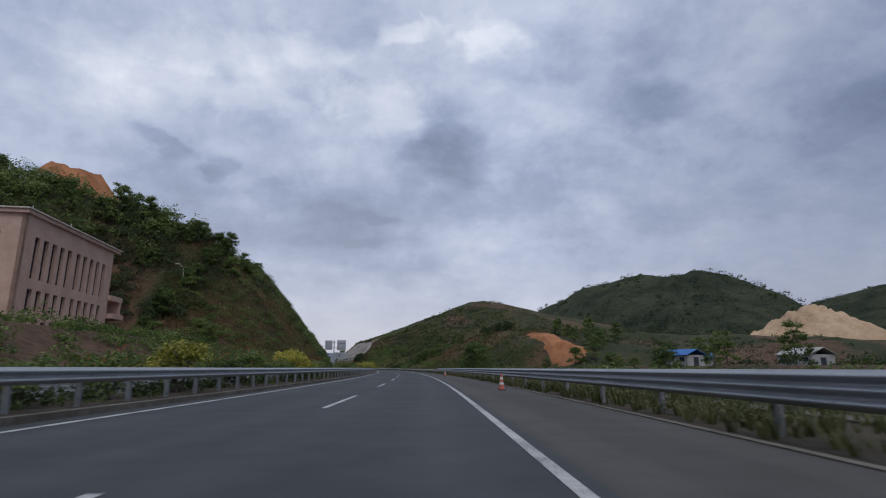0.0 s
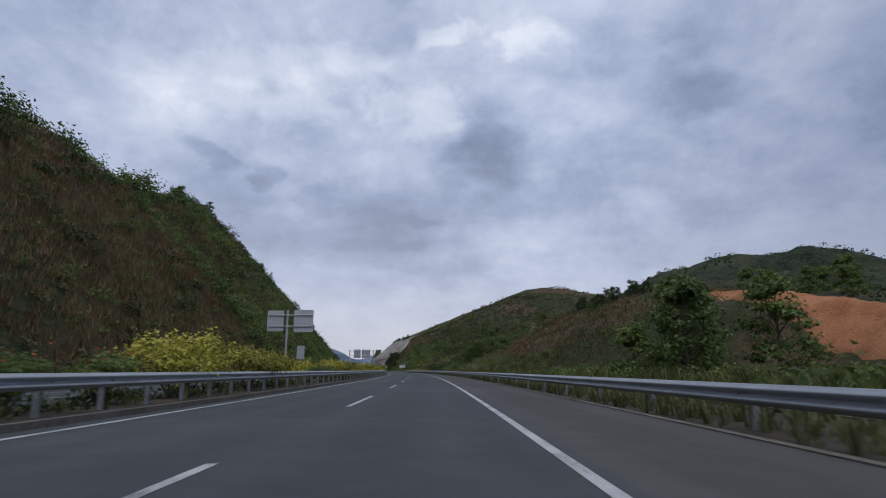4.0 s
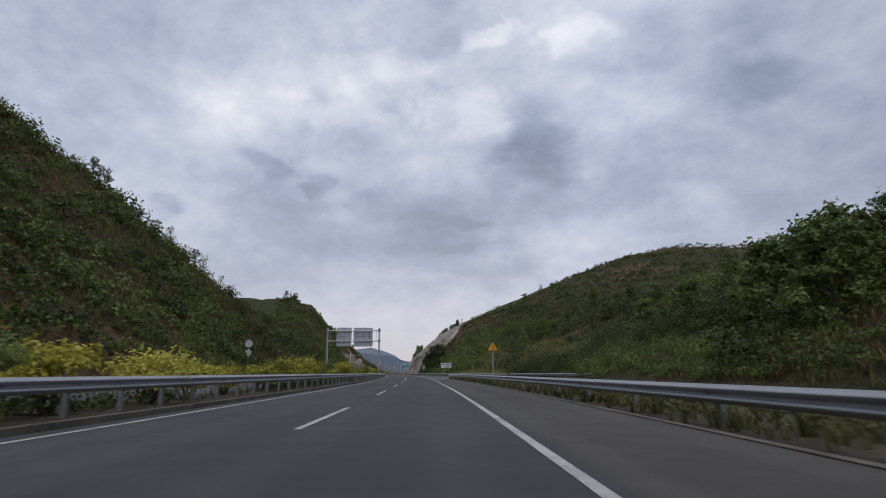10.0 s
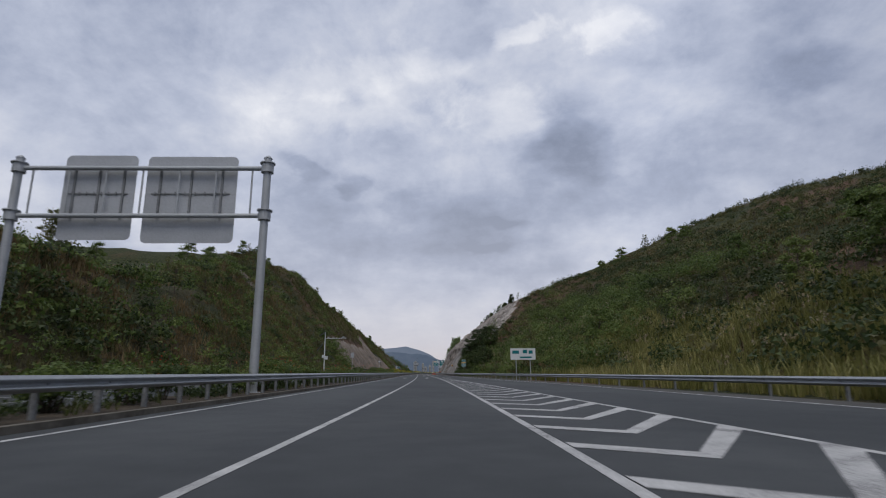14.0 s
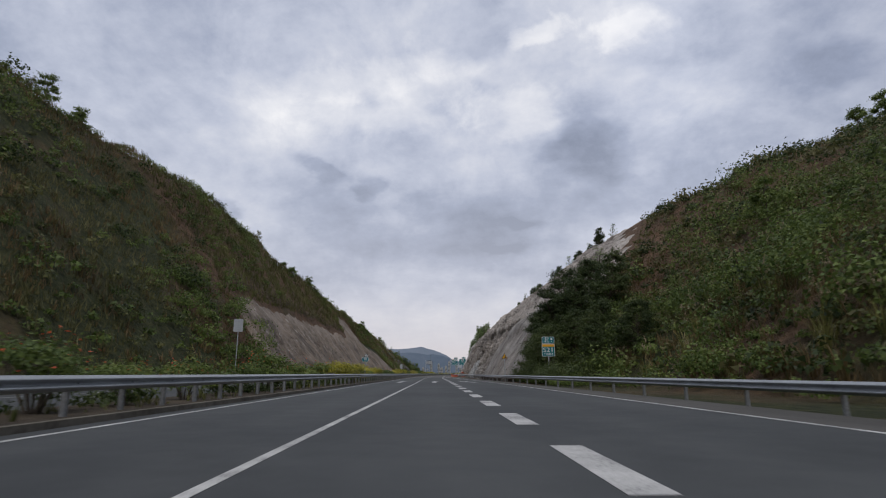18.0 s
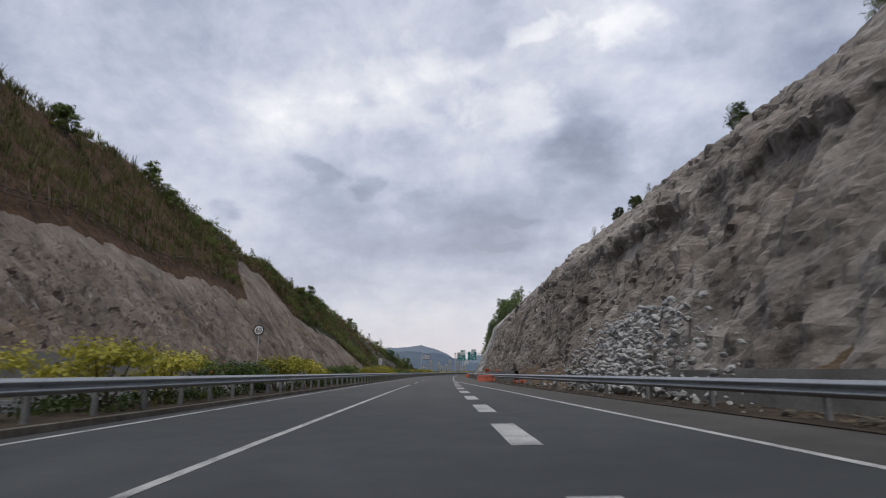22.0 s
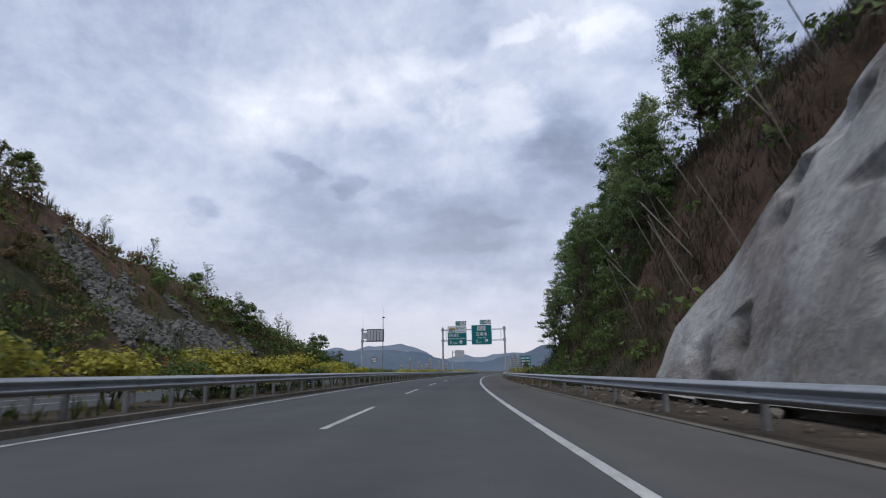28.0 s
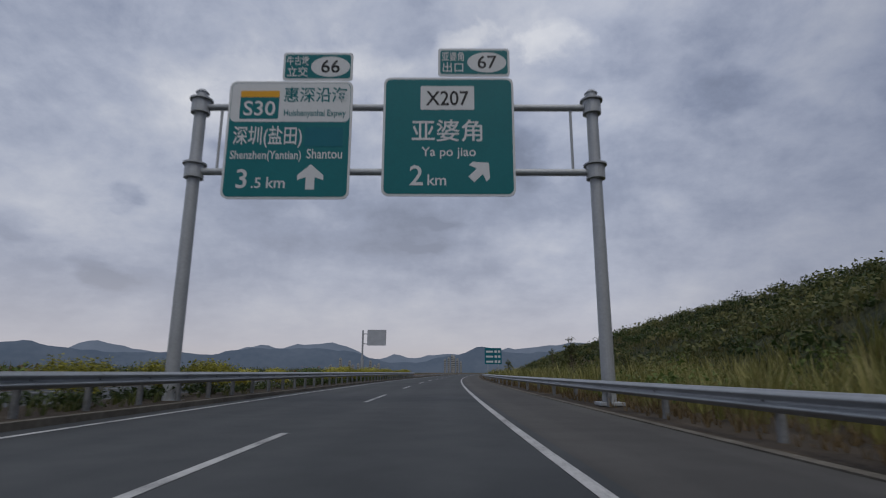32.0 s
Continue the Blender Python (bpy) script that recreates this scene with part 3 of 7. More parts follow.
for k in range(-10, 21):
    dash("lane_dash", 13.4 + 15 * k, 19.4 + 15 * k, lambda s: lane(s), 0.13, "dashes of the lane line")
for k in range(-2, 34):
    dash("lane_dash", 642 + 15 * k, 648 + 15 * k, lambda s: lane(s), 0.13, "dashes of the lane line")
for k in range(-19, 8):
    dash("wide_dash", 569.2 + 6 * k, 572.2 + 6 * k, lambda s: lane(s, 3.66), 0.42, "wide dashes of the slip lane")
for k in range(-12, 74):
    dash("opposite_dash", 5 + 15 * k, 11 + 15 * k, lambda s: np.full_like(s, -14.45), 0.15, "dashes of the opposite lane line")


def flat_paint(name, corners, label):
    """A flat painted polygon from corners (s, l)."""
    bm = bmesh.new()
    vs = []
    for s, l in corners:
        x, y = road_xy(s, l)
        vs.append(bm.verts.new((float(x), float(y), 0.008)))
    bm.faces.new(vs)
    bmesh.ops.recalc_face_normals(bm, faces=bm.faces)
    if bm.faces[:][0].normal.z < 0:
        bmesh.ops.reverse_faces(bm, faces=bm.faces[:])
    me = bpy.data.meshes.new(name)
    bm.to_mesh(me)
    bm.free()
    me.materials.append(M_LINE)
    return tagged(new(name, me), label, "road marking", kind="structure")


for k in range(47):
    s = 336.5 + 2.45 * k
    a, c = float(lane(s, 3.66)) + 0.1, float(gore(s + 2.5)) - 0.08
    if c - a < 0.5 or s > 443:
        continue
    b, w = a + (c - a) * 0.42, 0.5
    if s < 351 or s > 434:
        c = min(c, 3.8)
        flat_paint("gore_stripe", [(s + 0.3, a), (s - 0.5, c), (s - 0.5 + w, c), (s + 0.3 + w, a)], "white hatching stripe between carriageway and slip road")
        continue
    flat_paint("gore_stripe", [(s + 0.3, a), (s - 0.7, b), (s + 2.2, c), (s + 2.2 + w * 1.6, c), (s - 0.7 + w, b), (s + 0.3 + w, a)], "white hatching stripe between carriageway and slip road")


flat_paint("gore_nose", [(450.0, float(lane(450.0, 3.66))), (450.0, float(gore(450.0))), (451.6, float(gore(451.6))), (451.6, float(lane(451.6, 3.66)))][::-1], "solid white nose of the hatched area")


def lane_arrow(s, l, skew=0.0, length=10.5):
    """A straight-ahead arrow; skew leans its point to the left."""
    m = lambda u, v: (s + u, l + v - skew * u / length)
    flat_paint("lane_arrow", [m(0, -0.24), m(0, 0.24), m(length * 0.62, 0.17), m(length * 0.6, 0.5), m(length, 0.0), m(length * 0.6, -0.5), m(length * 0.62, -0.17)][::-1], "white straight-ahead arrow painted on the asphalt")


for s in (453.6, 521.0):
    lane_arrow(s, float(lane(s, 1.85)))
    lane_arrow(s + 1.5, float(lane(s, -2.0)))
    lane_arrow(s + 1.0, float(lane(s, 6.2)), 1.5)

# ---- parts, boxes, tubes ----
def part(name, bm, mat, parent=None, label="", smooth=False):
    me = bpy.data.meshes.new(name)
    bm.to_mesh(me)
    bm.free()
    for f in me.polygons:
        f.use_smooth = smooth
    me.materials.append(mat)
    ob = new(name, me)
    if parent:
        ob.parent = parent
    return tagged(ob, label) if label else ob


def box(x0, x1, y0, y1, z0, z1, bevel=0.0, bm=None):
    bm = bm or bmesh.new()
    made = bmesh.ops.create_cube(bm, size=1.0, matrix=Matrix.Translation(((x0 + x1) / 2, (y0 + y1) / 2, (z0 + z1) / 2)) @ Matrix.Diagonal((abs(x1 - x0), abs(y1 - y0), abs(z1 - z0), 1)))
    if bevel:
        edges = list({e for v in made["verts"] for e in v.link_edges})
        bmesh.ops.bevel(bm, geom=edges, offset=bevel, segments=2, affect="EDGES", profile=0.6)
    return bm


def tube(a, b, r0, r1=None, sides=12, bm=None):
    """A round bar from a to b, tapering from r0 to r1."""
    bm = bm or bmesh.new()
    a, b = Vector(a), Vector(b)
    d = b - a
    m = Matrix.Translation((a + b) / 2) @ d.to_track_quat("Z", "Y").to_matrix().to_4x4()
    bmesh.ops.create_cone(bm, cap_ends=True, segments=sides, radius1=r0, radius2=r0 if r1 is None else r1, depth=d.length, matrix=m)
    return bm


def root(name, m, label, category, group=""):
    ob = new(name)
    ob.matrix_basis = m
    return tagged(ob, label, category, group)


# ---- guardrails ----
def beam_mesh(waves, height, length):
    """A corrugated steel beam along y, standing in front of x = 0 (its face looks to -x), its top at height."""
    depth, pitch = 0.083, 0.31 / 2
    zs, xs = [], []
    n = waves * 8
    for k in range(n + 1):
        u = k / n
        zs.append(height - u * pitch * waves)
        xs.append(-0.5 * depth * (1 - math.cos(2 * math.pi * waves * u)))
    bm = bmesh.new()
    rows_ = []
    for y in (0.0, length):
        front = [bm.verts.new((x, y, z)) for x, z in zip(xs, zs)]
        back = [bm.verts.new((x + 0.012, y, z)) for x, z in zip(xs, zs)]
        rows_.append((front, back))
    (f0, b0), (f1, b1) = rows_
    for k in range(n):
        bm.faces.new((f0[k], f0[k + 1], f1[k + 1], f1[k]))
        bm.faces.new((b0[k + 1], b0[k], b1[k], b1[k + 1]))
    bm.faces.new((f0[0], f1[0], b1[0], b0[0]))
    bm.faces.new((f0[-1], b0[-1], b1[-1], f1[-1]))
    bmesh.ops.recalc_face_normals(bm, faces=bm.faces)
    me = bpy.data.meshes.new("beam")
    bm.to_mesh(me)
    bm.free()
    for f in me.polygons:
        f.use_smooth = True
    me.materials.append(M_RAIL)
    return me


def post_mesh(height, waves):
    bm = tube((0.2, 0, -0.6), (0.2, 0, height - 0.02), 0.07, sides=10)
    tube((0.2, 0, height - 0.02), (0.2, 0, height), 0.075, 0.05, sides=10, bm=bm)
    me = bpy.data.meshes.new("post")
    bm.to_mesh(me)
    bm.free()
    me.materials.append(M_POST)
    return me


def block_mesh(height, waves):
    low = height - 0.155 * waves
    bm = box(0.0, 0.14, -0.09, 0.09, low + 0.05, height - 0.05, 0.01)
    tube((-0.012, 0, low + 0.155 * waves / 2), (-0.03, 0, low + 0.155 * waves / 2), 0.02, sides=8, bm=bm)
    me = bpy.data.meshes.new("spacer")
    bm.to_mesh(me)
    bm.free()
    me.materials.append(M_POST)
    return me


def guardrail(name, s0, s1, line, height, waves, side, label, spacing=4.0, between=False):
    """A run of guardrail: beams on posts; side is +1 where its face looks to the left (towards smaller l), -1 to the right."""
    top = root(name, Matrix.Identity(4), label, "guardrail")
    bmesh_, pmesh, kmesh = beam_mesh(waves, height, spacing - 0.004), post_mesh(height - 0.03, waves), block_mesh(height, waves)
    n = int((s1 - s0) / spacing)
    for k in range(n):
        s = s0 + k * spacing
        (xa, ya), (xb, yb) = road_xy(s, float(line(s))), road_xy(s + spacing, float(line(s + spacing)))
        turn = math.degrees(math.atan2(-(xb - xa), yb - ya))
        here = pose(float(xa), float(ya), 0, 0, 0, turn) if side > 0 else pose(float(xb), float(yb), 0, 0, 0, turn + 180)
        for kind, me in (("beam", bmesh_), ("post", pmesh), ("spacer", kmesh)):
            ob = new(kind, me)
            ob.matrix_basis = here
            ob.parent = top
            if between and kind != "beam":
                ob = new(kind, me)
                ob.matrix_basis = here @ Matrix.Translation((0, spacing / 2, 0))
                ob.parent = top
    return top


RAIL_S = [348, 380, 420, 450, 520, 545, 570, 600, 617, 640, 700, 1200]
RAIL_L = [14.2, 13.6, 11.9, 10.2, 8.3, 7.3, 6.9, 5.8, 5.1, 4.7, 4.55, 4.5]
right_line = lambda s: np.interp(s, RAIL_S, RAIL_L)
guardrail("guardrail", -120, 100, lambda s: 4.75, 0.93, 3, 1, "tall three-wave galvanised guardrail along the shoulder")
guardrail("guardrail", 100, 348, lambda s: 4.65, 0.70, 2, 1, "galvanised two-wave guardrail along the grassy shoulder")
guardrail("guardrail", 348, 900, right_line, 0.72, 2, 1, "dusty galvanised guardrail below the cut slopes")
guardrail("guardrail", -100, 900, lambda s: -7.15, 0.92, 2, -1, "galvanised guardrail along the planted median", between=True)
guardrail("guardrail", -100, 900, lambda s: -9.75, 0.90, 2, 1, "galvanised guardrail on the far side of the median")
guardrail("guardrail", 252, 344, lambda s: ramp_mid(s) + 4.4, 0.72, 2, 1, "galvanised guardrail outside the slip road")
end_cap = root("guardrail_end", on_road(348.3, 4.65), "rounded galvanised end of the guardrail at the fork", "guardrail")
cap = bmesh.new()
bmesh.ops.create_cone(cap, cap_ends=False, segments=16, radius1=0.16, radius2=0.16, depth=0.31, matrix=Matrix.Translation((0.12, 0.0, 0.545)))
part("nose", cap, M_RAIL, end_cap, smooth=True)
# ---- cut rock faces ----
def cells(x, y, salt):
    """Blocks of a broken face: a random number per block, the way to its middle and the nearness of its edge."""
    xi, yi = np.floor(x), np.floor(y)
    best, second = np.full(x.shape, 9.0), np.full(x.shape, 9.0)
    tone, dx, dy = np.zeros(x.shape), np.zeros(x.shape), np.zeros(x.shape)
    for i in (-1, 0, 1):
        for j in (-1, 0, 1):
            a, b = xi + i, yi + j
            ex, ey = x - a - lattice(a, b, salt), y - b - lattice(a, b, salt + 1.7)
            d = np.hypot(ex, ey)
            near = d < best
            second = np.where(near, best, np.minimum(second, d))
            tone = np.where(near, lattice(a, b, salt + 3.1), tone)
            dx, dy = np.where(near, ex, dx), np.where(near, ey, dy)
            best = np.where(near, d, best)
    return tone, dx, dy, second - best


def blocky(S, a, wide, tall, salt, throw, tip):
    """Blocks thrown forward or back and tipped, with open joints between them."""
    tone, dx, dy, edge = cells(S / wide + 0.35 * rough(S * 0.2, a * 0.2, salt, 2) + a * 0.06, a / tall + 0.4 * rough(S * 0.15, a * 0.15, salt + 5, 2), salt)
    lean = (lattice(tone * 91, tone, salt) - 0.5) * dx * 2 + (lattice(tone, tone * 57, salt) - 0.3) * dy * 2
    hold = np.clip(edge / 0.16, 0, 1)
    return (throw * (tone - 0.15) + tip * lean) * hold * (2 - hold) - 0.3 * throw, tone


def rock_face(name, side, s0, s1, reach_s, reach, start, columns, label, step, mat):
    """A craggy cut face laid over the slope: side +1 right, -1 left; reach is how far it climbs along the slope."""
    s = np.arange(s0, s1, step)
    probe = np.linspace(0, 46, 240)
    top = np.interp(s, reach_s, reach) * (1 + 0.22 * rough(s * 0.09, s * 0 + 3.3, 51))
    first = start(s)
    lp = first[:, None] + side * probe[None, :]
    zp = ground_z(s[:, None], lp)
    arc = np.concatenate([np.zeros((len(s), 1)), np.cumsum(np.hypot(np.diff(zp, axis=1), np.diff(probe)[None, :]), 1)], 1)
    u = np.linspace(0, 1, columns)
    want = top[:, None] * u[None, :]
    l, z = np.empty_like(want), np.empty_like(want)
    for k in range(len(s)):
        d = np.interp(want[k], arc[k], probe)
        l[k] = first[k] + side * d
        z[k] = np.interp(d, probe, zp[k])
    S = np.broadcast_to(s[:, None], l.shape)
    a = want
    _, tone = blocky(S, a, 6.5, 5.5, 71, 3.0, 2.4)
    chips, tone2 = blocky(S, a, 0.75, 1.7, 75, 0.5, 0.5)
    steps, _ = blocky(S, a, 1.9, 4.4, 77, 0.9, 0.8)
    sway = 0.7 * rough(S * 0.07, a * 0.12, 60, 2)
    pleats = np.abs(rough(S * 0.30 + sway, a * 0.035, 61, 2)) * 3.4 + np.abs(rough(S * 0.95 + sway, a * 0.10, 69, 2)) * 1.1
    swell = rough(S * 0.055, a * 0.07, 62, 3) * 2.2
    fine = rough(S * 0.8, a * 0.7, 65, 2) * 0.8 + rough(S * 2.3, a * 2.0, 66, 2) * 0.4
    some = np.clip(0.45 + rough(S * 0.10, a * 0.12, 68, 2) * 3.0, 0, 1)
    strata = a * 0.42 + S * 0.05 + 1.2 * rough(S * 0.06, a * 0.05, 63, 2)
    ledges = (strata - np.floor(strata)) * 0.55 * some
    crag = swell + fine
    if side > 0:
        edge = 13.0 + 8.0 * rough(S * 0.05, S * 0 + 1.5, 67, 3) + 1.2 * rough(S * 0.5, S * 0 + 4.5, 64, 2)
        lip = np.clip((a - edge) / 1.2, 0, 1)
        low = 1 - lip
        hollow = 1.1 * some * np.exp(-np.maximum(edge - a, 0) / 4.5) * low
        crag = crag + low * (pleats * 0.6 - 0.7 + chips * (0.5 + 0.7 * some) + steps * 0.45 * some - hollow) + lip * (ledges + (chips * 1.1 + 0.4 * steps) * some + pleats * 0.22 - 0.4)
        slab = np.clip((23.0 - (S - 538) * 0.85 + 2.5 * rough(S * 0.25, a * 0.2, 82, 2) - a) / 0.7, 0, 1) * np.clip((566 - S) / 3, 0, 1)
        crag = crag * (1 - slab) + slab * (1.7 + 1.3 * rough(S * 0.09, a * 0.09, 83, 3) + 0.3 * rough(S * 0.7, a * 0.6, 84, 3))
    else:
        slab = np.zeros(S.shape)
        crag = crag * 0.6 + pleats * 0.35 * np.clip(0.3 + rough(S * 0.06, a * 0.2, 85, 2) * 3, 0, 1) + (chips * 0.45 + steps * 0.4) * some - 0.2
    if side > 0:
        plain = np.clip((S - 700) / 8, 0, 1)
        holes = np.clip(rough(S * 0.22, a * 0.30, 92, 3) * 5 - 0.55, 0, 1) + 0.8 * np.clip(rough(S * 0.5, a * 0.7, 93, 2) * 5 - 0.8, 0, 1)
        crag = crag * (1 - plain) + plain * (1.1 + 1.3 * rough(S * 0.12, a * 0.1, 90, 3) + 0.4 * rough(S * 0.5, a * 0.45, 91, 3) - 0.75 * holes)
    ends = np.clip(np.minimum(s - s0, s1 - s) / 5.0, 0, 1)[:, None]
    fade = np.clip((1 - u)[None, :] * 4, 0, 1) * ends * np.clip(u[None, :] * 40 + 0.6, 0, 1)
    out = (0.35 + np.maximum(crag, -1.5)) * fade - 0.35 * (1 - fade)
    l = l - side * out * 0.85
    z = z + out * 0.22
    z[:, 0] = -0.4
    fresh = np.clip((S - 690) / 10, 0, 1) + 0.3 * slab + 0.9 * np.clip(1.2 - np.hypot((S - 588) / 8, a / 6), 0, 1)
    if side < 0:
        fresh = fresh * 0.0
    me = link_mesh(name, land(S, l, z).reshape(-1, 3), grid_faces(len(s), columns)[:, ::-1] if side > 0 else grid_faces(len(s), columns), mat, False, [("fresh", np.clip(fresh, 0, 1)), ("block", (tone - 0.5) * 0.5 + (tone2 - 0.5) * 0.4 + 0.35 * np.clip((a - 13) / 4, -0.5, 1))])
    return tagged(new(name, me), label, "rock face", kind="structure")


ROCK_S = [526, 532, 540, 560, 690, 700, 708, 722, 727, 731]
ROCK_REACH = [1, 15, 28, 46, 47, 36, 26, 10, 4, 1]
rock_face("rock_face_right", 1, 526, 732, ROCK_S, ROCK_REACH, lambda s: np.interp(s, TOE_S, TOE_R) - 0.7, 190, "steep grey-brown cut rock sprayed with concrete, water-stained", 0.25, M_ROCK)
ROCKL_S = [538, 545, 600, 650, 656, 668, 673, 700, 709, 717]
ROCKL_REACH = [1, 16, 18.5, 18, 26, 26, 15.5, 13.5, 9, 1]
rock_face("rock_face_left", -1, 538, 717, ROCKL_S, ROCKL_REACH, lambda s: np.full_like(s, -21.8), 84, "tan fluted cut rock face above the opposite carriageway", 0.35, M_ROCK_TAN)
WALLS = [("retaining_wall", 546, 704, -22.0, -21.4, 2.3, "low stained concrete wall at the foot of the rock"),
         ("kerb_wall", 570, 594, 6.75, 7.1, 0.9, "low grey concrete wall behind the guardrail"),
         ("kerb_wall", 612, 634, 6.75, 7.1, 0.98, "low grey concrete wall behind the guardrail")]
for name, s0, s1, l0, l1, high, label in WALLS:
    a = strip(name, s0, s1, l0 if l0 < 0 else (lambda s: right_line(s) + 1.3), l1 if l0 < 0 else (lambda s: right_line(s) + 1.65), high, M_CONCRETE, 4.0, True, label, "wall")
    for v in a.data.vertices:
        if v.co.z < high - 0.1:
            v.co.z = -0.2

s, u = np.meshgrid(np.arange(563, 706, 0.6), np.linspace(0, 1, 14), indexing="ij")
l0, l1 = right_line(s) + 1.75, np.interp(s, TOE_S, TOE_R) + 1.2
l = l0 + (l1 - l0) * u
end = np.clip(np.minimum(s - 563, 705 - s) / 8, 0, 1)
z = -0.05 + end * (np.minimum(u * 2.6, 1) * (0.62 + 0.5 * rough(s * 0.09, s * 0, 101, 2)) + 0.9 * u ** 2 + rough(s * 0.5, l * 0.6, 102, 3) * 0.5 * np.minimum(u * 4, 1))
ledge = new("earth_ledge", link_mesh("earth_ledge", land(s, l, z).reshape(-1, 3), grid_faces(len(s), 14)[:, ::-1], M_LEDGE, True))
tagged(ledge, "rough ledge of orange-brown earth at the foot of the rock", "bare earth", kind="structure")

M_VERGEGRASS = material("verge_blades", foliage([(0.03, 0.042, 0.012), (0.066, 0.08, 0.024), (0.12, 0.125, 0.045), (0.19, 0.17, 0.085)]))
# Dead brown growth, its tones darkened to carry the shade on the right bank.
M_BROWN_SHADED = material("dead_growth_shaded", foliage([(0.016, 0.013, 0.008), (0.038, 0.03, 0.017), (0.07, 0.055, 0.03), (0.10, 0.085, 0.045)]))
M_BRUSH = material("brush_leaves", foliage([(0.040, 0.044, 0.016), (0.084, 0.084, 0.030), (0.138, 0.132, 0.052), (0.195, 0.175, 0.078)]))

# ---- leaves, blades, plants ----
rng = np.random.default_rng(7)


def leaf_quads(c, r, per, size, flat=0.0, shell=0.55):
    """Rhombic leaves strewn through ellipsoids: centres c (n, 3), radii r (n, 3)."""
    n = len(c)
    d = rng.normal(size=(n, per, 3))
    d[..., 2] = np.where(d[..., 2] < -0.2, -d[..., 2] * 0.6, d[..., 2])
    d /= np.linalg.norm(d, axis=-1, keepdims=True)
    lump = 1 + 0.35 * np.sin(d[..., :1] * 5 + np.arange(n)[:, None, None]) * np.cos(d[..., 1:2] * 4 + 1.7 * np.arange(n)[:, None, None])
    p = c[:, None, :] + d * r[:, None, :] * lump * rng.uniform(shell, 1.0, (n, per, 1))
    nrm = d + rng.normal(size=d.shape) * 0.5
    nrm[..., 2] += flat
    nrm /= np.linalg.norm(nrm, axis=-1, keepdims=True)
    t = np.cross(nrm, rng.normal(size=d.shape))
    t /= np.linalg.norm(t, axis=-1, keepdims=True) + 1e-9
    b = np.cross(nrm, t)
    k = size * rng.uniform(0.6, 1.3, (n, per, 1)) if np.isscalar(size) else np.asarray(size)[:, None, None] * rng.uniform(0.6, 1.3, (n, per, 1))
    v = np.stack([p - t * k, p + b * k * 0.45, p + t * k, p - b * k * 0.45], 2).reshape(-1, 3)
    return v, np.arange(len(v)).reshape(-1, 4)


def blades(c, high, per, spread, width):
    """Bending grass blades: tufts at c (n, 3) with heights high (n,)."""
    n = len(c)
    a = rng.uniform(0, 2 * np.pi, (n, per))
    h = high[:, None] * rng.uniform(0.6, 1.15, (n, per))
    lean = rng.uniform(0.15, 0.75, (n, per)) * h * spread
    base = c[:, None, :] + np.stack([np.cos(a), np.sin(a), a * 0], -1) * (0.12 * high[:, None, None])
    mid = base + np.stack([np.cos(a) * lean * 0.4, np.sin(a) * lean * 0.4, h * 0.65], -1)
    tip = base + np.stack([np.cos(a) * lean, np.sin(a) * lean, h], -1)
    w = np.stack([-np.sin(a), np.cos(a), a * 0], -1) * (width * high[:, None, None] / 1.0)
    v = np.stack([base - w, base + w, mid + w * 0.8, tip, mid - w * 0.8], 2).reshape(-1, 5, 3)
    i = np.arange(len(v)) * 5
    return v.reshape(-1, 3), np.stack([i, i + 1, i + 2, i + 4], -1), np.stack([i + 4, i + 2, i + 3], -1)


def leaf_tris(c, r, per, size, flat=0.0, shell=0.55):
    """The same with three-cornered leaves, for the joined cover."""
    v, f = leaf_quads(c, r, per, size, flat, shell)
    v = v.reshape(-1, 4, 3)[:, [0, 1, 3]]
    return v.reshape(-1, 3), np.arange(v.shape[0] * 3).reshape(-1, 3)


def stuff(name, v, f, mat, label, category):
    return tagged(new(name, link_mesh(name, v, f, mat)), label, category, kind="stuff")


def grass_stuff(name, c, high, per, spread, width, mat, label):
    v, q, t = blades(c, high, per, spread, width)
    tri = np.concatenate([q[:, [0, 1, 2]], q[:, [0, 2, 3]], t])
    return stuff(name, v, tri, mat, label, "grass")


def seat(s, l, sink=0.1):
    return land(s, l, ground_z(s, l) - sink)


def in_rock(s, l):
    toe = np.interp(s, TOE_S, TOE_R)
    climb = np.interp(s, ROCK_S, ROCK_REACH, left=0, right=0)
    z = ground_z(s, l)
    right = (l > 0) & (np.hypot(l - toe, z) < climb * 1.0)
    left = (l < 0) & (np.hypot(-l - 21.8, z) < np.interp(s, ROCKL_S, ROCKL_REACH, left=0, right=0) * 1.0)
    return right | left


def in_masonry(s, l):
    return (s > 746) & (s < 775) & (l < -24.3) & (-l < 23.0 + (776 - s) * 0.36)


def slope_places(n, s0, s1, side, beyond=8.0, near=0.3, patch=0.0, salt=0.0):
    """Random places on a hillside, clear of the rock; patch > 0 leaves gaps."""
    s = rng.uniform(s0, s1, n)
    if side < 0:
        far = crest_left(s) + beyond
        l = -(LEFT_TOE + near + (far - LEFT_TOE - near) * rng.uniform(0, 1, n) ** 0.9)
    else:
        toe = np.interp(s, TOE_S, TOE_R)
        l = toe + near + (beyond) * rng.uniform(0, 1, n)
    keep = ~in_rock(s, l)
    if patch:
        keep &= rough(s * 0.06, l * 0.09, 70 + salt) > patch - 0.5
    return s[keep], l[keep]


